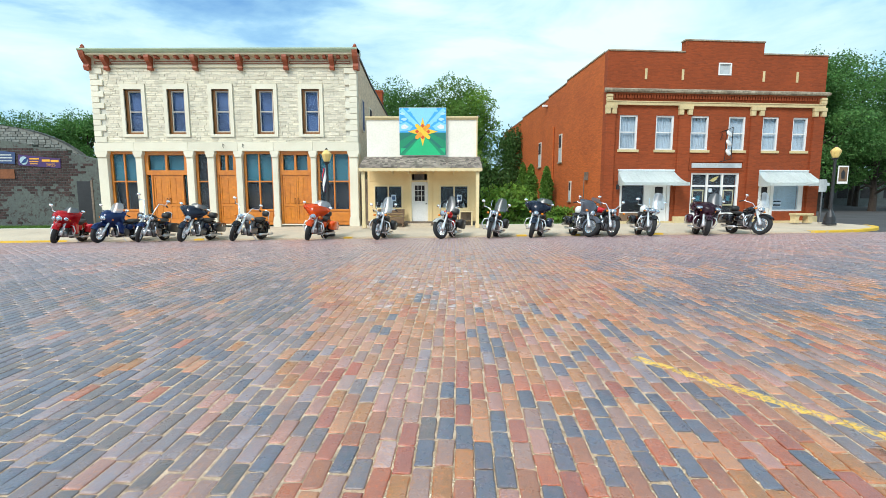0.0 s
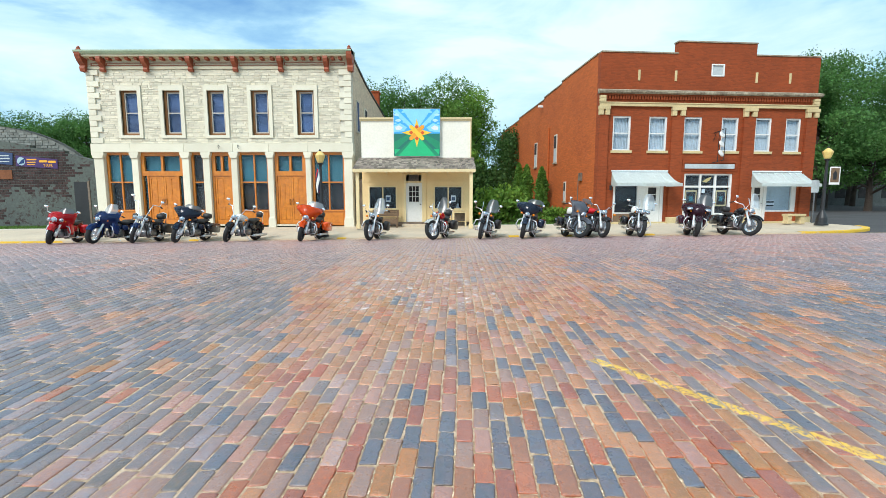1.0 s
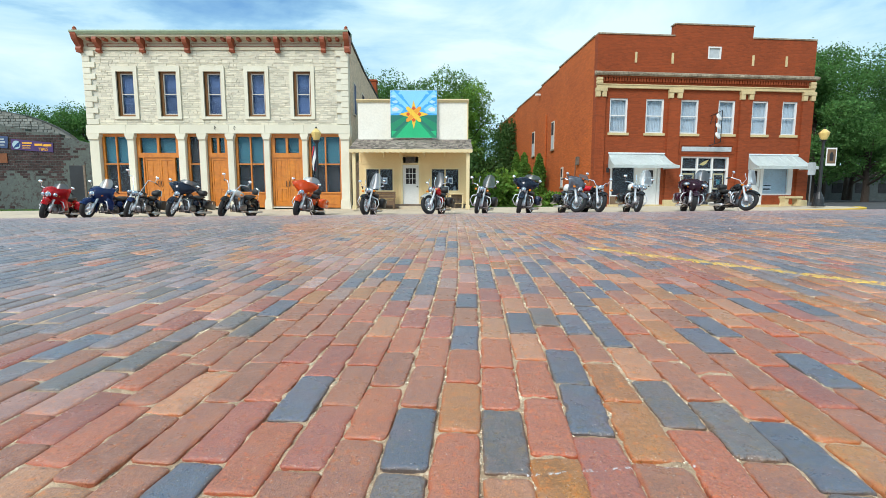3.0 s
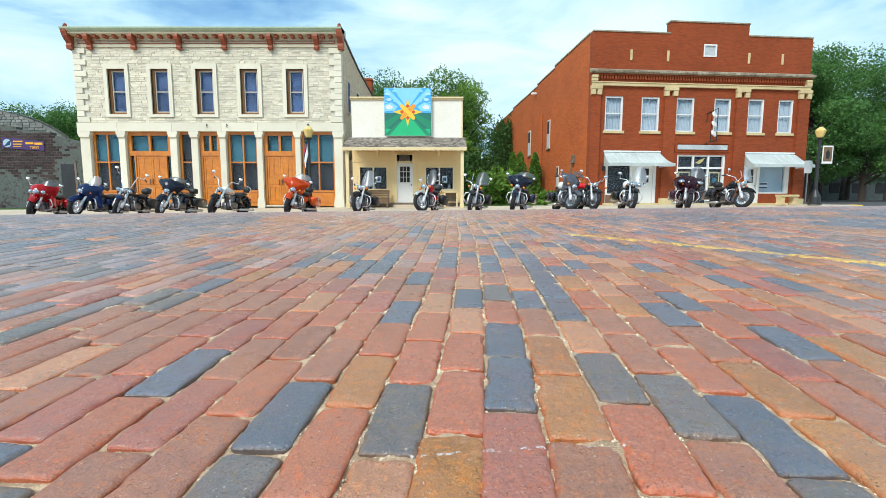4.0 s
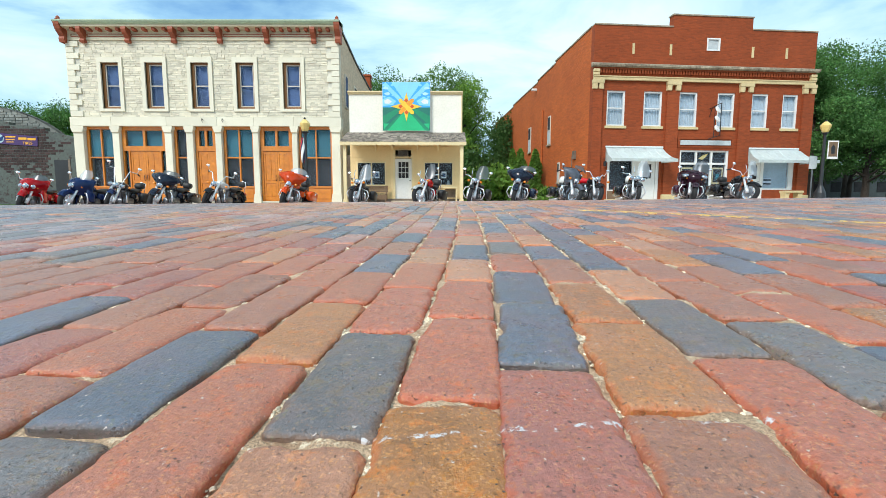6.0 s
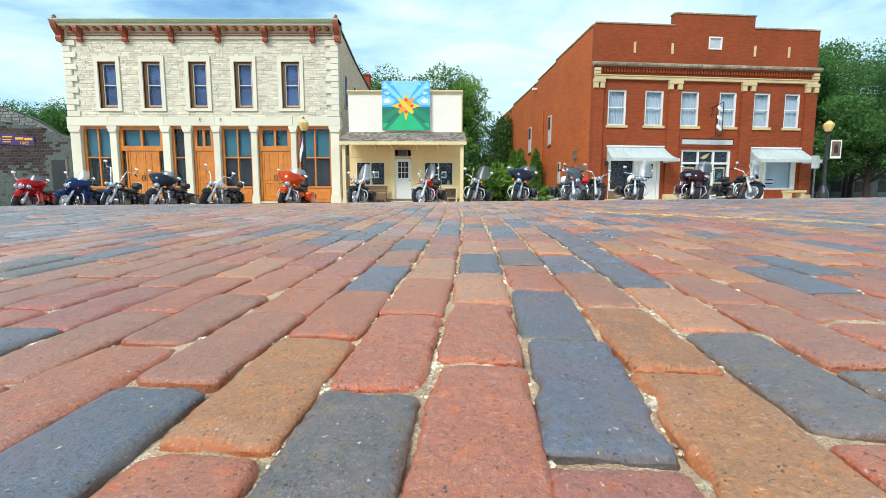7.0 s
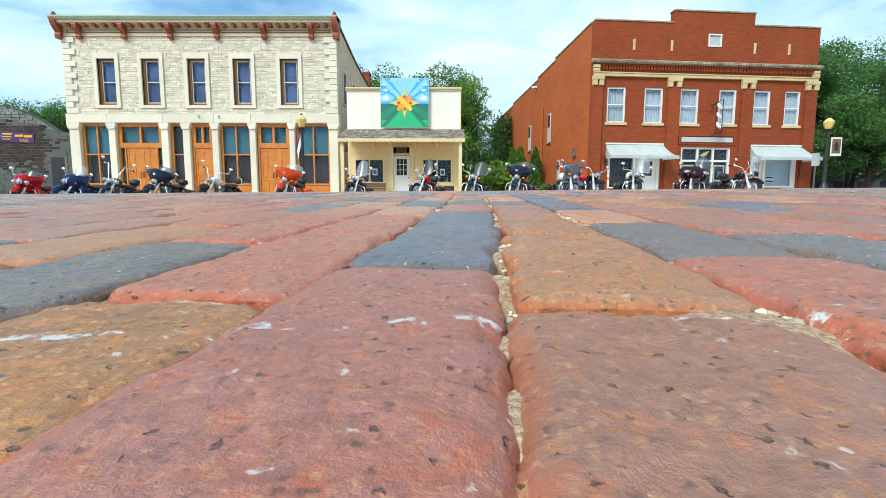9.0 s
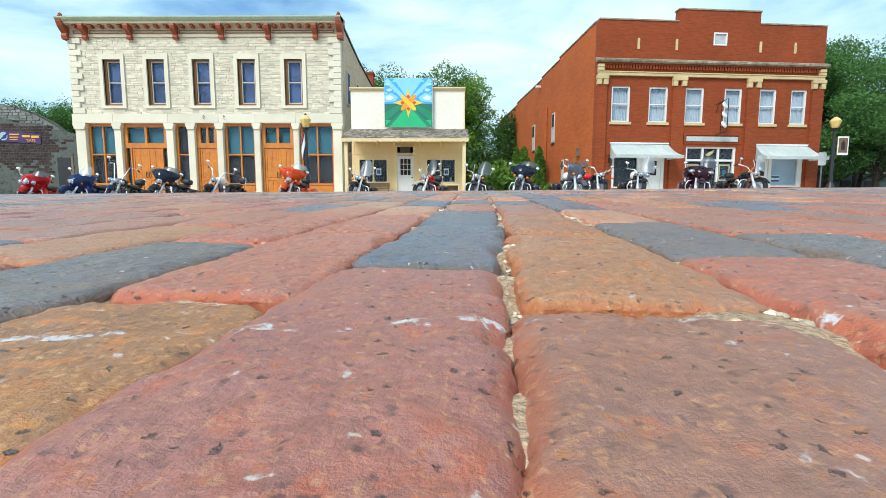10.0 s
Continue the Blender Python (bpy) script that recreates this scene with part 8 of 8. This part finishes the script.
NEAR_MESH = {}
street = bpy.data.objects["road"]
bulk, outer = [], []
for c in range(-330, 340):
    if c in COURSES:
        y0, n0, letters = COURSES[c]
        first = y0 - n0 * PITCH_Y
    else:
        first, letters = PHASE.get(c, (c * 0.618 % 1) * PITCH_Y), ""
    base = first
    y = first + PITCH_Y / 2 - PITCH_Y * int((first + 6.0) / PITCH_Y)
    while y < KERB_Y - 0.55:
        px, py, pz, rz, rx, ry = place_brick(c, y + (0.0015 if c in COURSES and y < 1.2 else 0.004) * spread())
        k = int(math.floor((y - base) / PITCH_Y))
        shift, turn, broad = SETTLED.get((c, k), (0.0, 0.0, 0.0))
        px, rz = px + shift, rz - turn
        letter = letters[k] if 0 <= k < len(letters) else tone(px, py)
        single = SINGLES.get(c, "")
        if len(letters) <= k < len(single) and single[k] != ".":
            letter = single[k]
        elif letter == "d" and 0.9 < py < 4.4 and -2.6 < px < 3.4 and k >= len(letters):
            letter = rng.choice("psbtob" if px > -1.6 else "gnbnu")
        if abs(px) > 4.0 + 1.6 * (py + 1.5) or py < -1.2:
            outer.append((px, py, pz, rx, ry, rz, BRICK_W, BRICK_L, PAVER_ORDER.index(letter)))
        elif abs(px) < 26:
            if abs(px - 0.05 * py) < 1.05 + 0.1 * py and -0.15 < py < 2.1:
                ultra = abs(px - 0.03) < 0.32 and -0.1 < py < 0.66
                key = (letter, (rng.randrange(60) if ultra else rng.randrange(8)), ultra)
                if key not in NEAR_MESH:
                    me = worn_brick(key[1] + 100 * PAVER_ORDER.index(letter), 2 if ultra else 1)
                    me.materials.append(PAVER[letter])
                    NEAR_MESH[key] = me
                ob = new("brick", NEAR_MESH[key])
                ob.parent = street
                ob.matrix_world = Matrix.Translation((px, py, pz)) @ Euler((rx, ry, rz)).to_matrix().to_4x4() @ Matrix.Diagonal((broad or 1 + 0.02 * spread(), 1 + 0.012 * rng.gauss(0, 1), 1, 1))
            else:
                bulk.append((px, py, pz, rx, ry, rz, (BRICK_W - 0.001) * (1 + 0.03 * spread()), (BRICK_L - 0.002) * (1 + 0.022 * spread()), PAVER_ORDER.index(letter)))
        y += PITCH_Y


def lay_paving(rows, rings, rims, quads, label):
    """Joins bricks, given by pose and size, into one mesh; rings: (inset, height) of each outline from below; rims: how chipped each is."""
    B = np.array(rows)
    jit = np.random.RandomState(12)
    cut = jit.uniform(0.08, 0.34, (len(B), 8))  # worn corners, as a share of the half width
    outline = [(-1, -1, 0, 1), (-1, -1, 1, 0), (1, -1, 1, 0), (1, -1, 0, 1), (1, 1, 0, 1), (1, 1, 1, 0), (-1, 1, 1, 0), (-1, 1, 0, 1)]
    cs, sn = np.cos(B[:, 5]), np.sin(B[:, 5])
    nv = 8 * len(rings)
    V = np.zeros((len(B), nv, 3))
    rough_x, rough_y = jit.normal(0, 0.0022, (len(B), 8)), jit.normal(0, 0.0030, (len(B), 8))
    sag = -np.abs(jit.normal(0, 0.0016, (len(B), 8)))
    for ring, (inset, z) in enumerate(rings):
        for k, (sx, sy, cx, cy) in enumerate(outline):
            corner = cut[:, k] * B[:, 6] * 0.5
            lx = sx * (B[:, 6] / 2 - inset - cx * corner) + rough_x[:, k]
            ly = sy * (B[:, 7] / 2 - inset - cy * corner) + rough_y[:, k]
            q = ring * 8 + k
            V[:, q, 0] = B[:, 0] + lx * cs - ly * sn
            V[:, q, 1] = B[:, 1] + lx * sn + ly * cs
            V[:, q, 2] = B[:, 2] + z + ly * np.tan(B[:, 3]) - lx * np.tan(B[:, 4]) + (sag[:, k] if ring == len(rings) - 1 else 0.0)
    F = (np.array(quads)[None] + nv * np.arange(len(B))[:, None, None]).reshape(-1, 4)
    me = bpy.data.meshes.new("worn_brick_paving")
    me.vertices.add(len(B) * nv)
    me.vertices.foreach_set("co", V.reshape(-1))
    me.loops.add(F.size)
    me.loops.foreach_set("vertex_index", F.reshape(-1).astype(np.int32))
    me.polygons.add(len(F))
    me.polygons.foreach_set("loop_start", np.arange(0, F.size, 4, dtype=np.int32))
    me.polygons.foreach_set("material_index", np.repeat(B[:, 8].astype(np.int32), len(quads)))
    for k in PAVER_ORDER:
        me.materials.append(PAVER[k])
    me.update(calc_edges=True)
    me.attributes.new("chipped", "FLOAT", "POINT").data.foreach_set("value", np.tile(np.repeat(rims, 8), len(B)))
    ob = new("brick_paving", me)
    ob.parent = street
    tagged(ob, label, kind="stuff")


TOP = lambda n: [(n, n + 1, n + 2, n + 3), (n, n + 3, n + 4, n + 7), (n + 4, n + 5, n + 6, n + 7)]
SIDE = [(a + i, a + (i + 1) % 8, a + 8 + (i + 1) % 8, a + 8 + i) for a in (0, 8) for i in range(8)]
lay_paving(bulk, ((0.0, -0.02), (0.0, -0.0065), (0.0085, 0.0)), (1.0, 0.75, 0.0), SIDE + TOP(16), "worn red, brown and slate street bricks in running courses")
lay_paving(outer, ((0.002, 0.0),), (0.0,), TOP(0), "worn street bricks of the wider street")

# loose sand lying in the joints where the camera comes low
def sand_level(x, y):
    """Depth of the sand: blown into mounds here and there, dark crevices between them."""
    z = -0.0098 + 0.0080 * noise.noise(Vector((x * 16, y * 16, 1))) + 0.0018 * noise.noise(Vector((x * 90, y * 90, 5)))
    for mx, my, r in ((-0.103, 0.176, 0.014), (0.004, 0.214, 0.012), (0.013, 0.315, 0.012), (0.100, 0.228, 0.012), (-0.15, 0.25, 0.015)):
        z += 0.006 * math.exp(-((x - mx) ** 2 + (y - my) ** 2) / (r * r))
    return min(z, -0.0045)


nx, ny = 400, 300
verts = []
for j in range(ny + 1):
    for i in range(nx + 1):
        x, y = -1.35 + 2.75 * i / nx, -0.12 + 2.1 * j / ny
        verts.append((x, y, crown(x, y) + dip(x, y) + sand_level(x, y)))
faces = [(j * (nx + 1) + i, j * (nx + 1) + i + 1, (j + 1) * (nx + 1) + i + 1, (j + 1) * (nx + 1) + i) for j in range(ny) for i in range(nx)]
me = bpy.data.meshes.new("joint_sand")
me.from_pydata(verts, [], faces)
me.materials.append(M_NEARSAND)
me.shade_smooth()
ob = new("joint_sand", me)
ob.parent = street
tagged(ob, "pale gritty sand washed into the brick joints", kind="stuff")

# pale crumbs of old mortar and pebbles caught in the joints
def joint_grit():
    r = random.Random(5)
    verts, faces = [], []
    for i in range(12000):
        close = i % 4 == 0
        c = r.randint(-3, 2) if close else r.randint(-14, 14)
        y = r.uniform(0.11, 0.62) if close else r.uniform(0.10, 2.0)
        x = course_x(c + 0.5, y) + r.gauss(0, 0.004 if close else 0.0032)
        if noise.noise(Vector((x * 9, y * 9, 7))) + 0.5 * noise.noise(Vector((x * 30, y * 30, 2))) < r.uniform(-0.1, 0.35):
            continue
        z = crown(x, y) + dip(x, y) + max(-0.0110, sand_level(x, y))
        size = (abs(r.gauss(0.0011, 0.0008)) + 0.0006) * (0.55 + 0.9 * min(y, 1.0))
        base = len(verts)
        a0 = r.uniform(0, 6.28)
        for dz, q in ((-0.5, 0.75), (0.15, 1.0), (0.6, 0.55)):
            for i in range(5):
                a = a0 + i * 1.2566
                k = size * q * r.uniform(0.75, 1.25)
                verts.append((x + 1.1 * k * math.cos(a), y + 1.5 * k * math.sin(a), z + dz * size))
        for t in (0, 5):
            for i in range(5):
                j = (i + 1) % 5
                faces.append((base + t + i, base + t + j, base + t + 5 + j, base + t + 5 + i))
        faces.append(tuple(base + 10 + i for i in range(5)))
    me = bpy.data.meshes.new("joint_grit")
    me.from_pydata(verts, [], faces)
    me.materials.append(material("pale_grit", (0.74, 0.62, 0.45), rough=0.9, vary=0.15, grain=300.0, bump=0.3, island=0.5, space="World"))
    ob = new("joint_grit", me)
    ob.parent = street
    tagged(ob, "pale crumbs and pebbles in the joints", kind="stuff")


joint_grit()
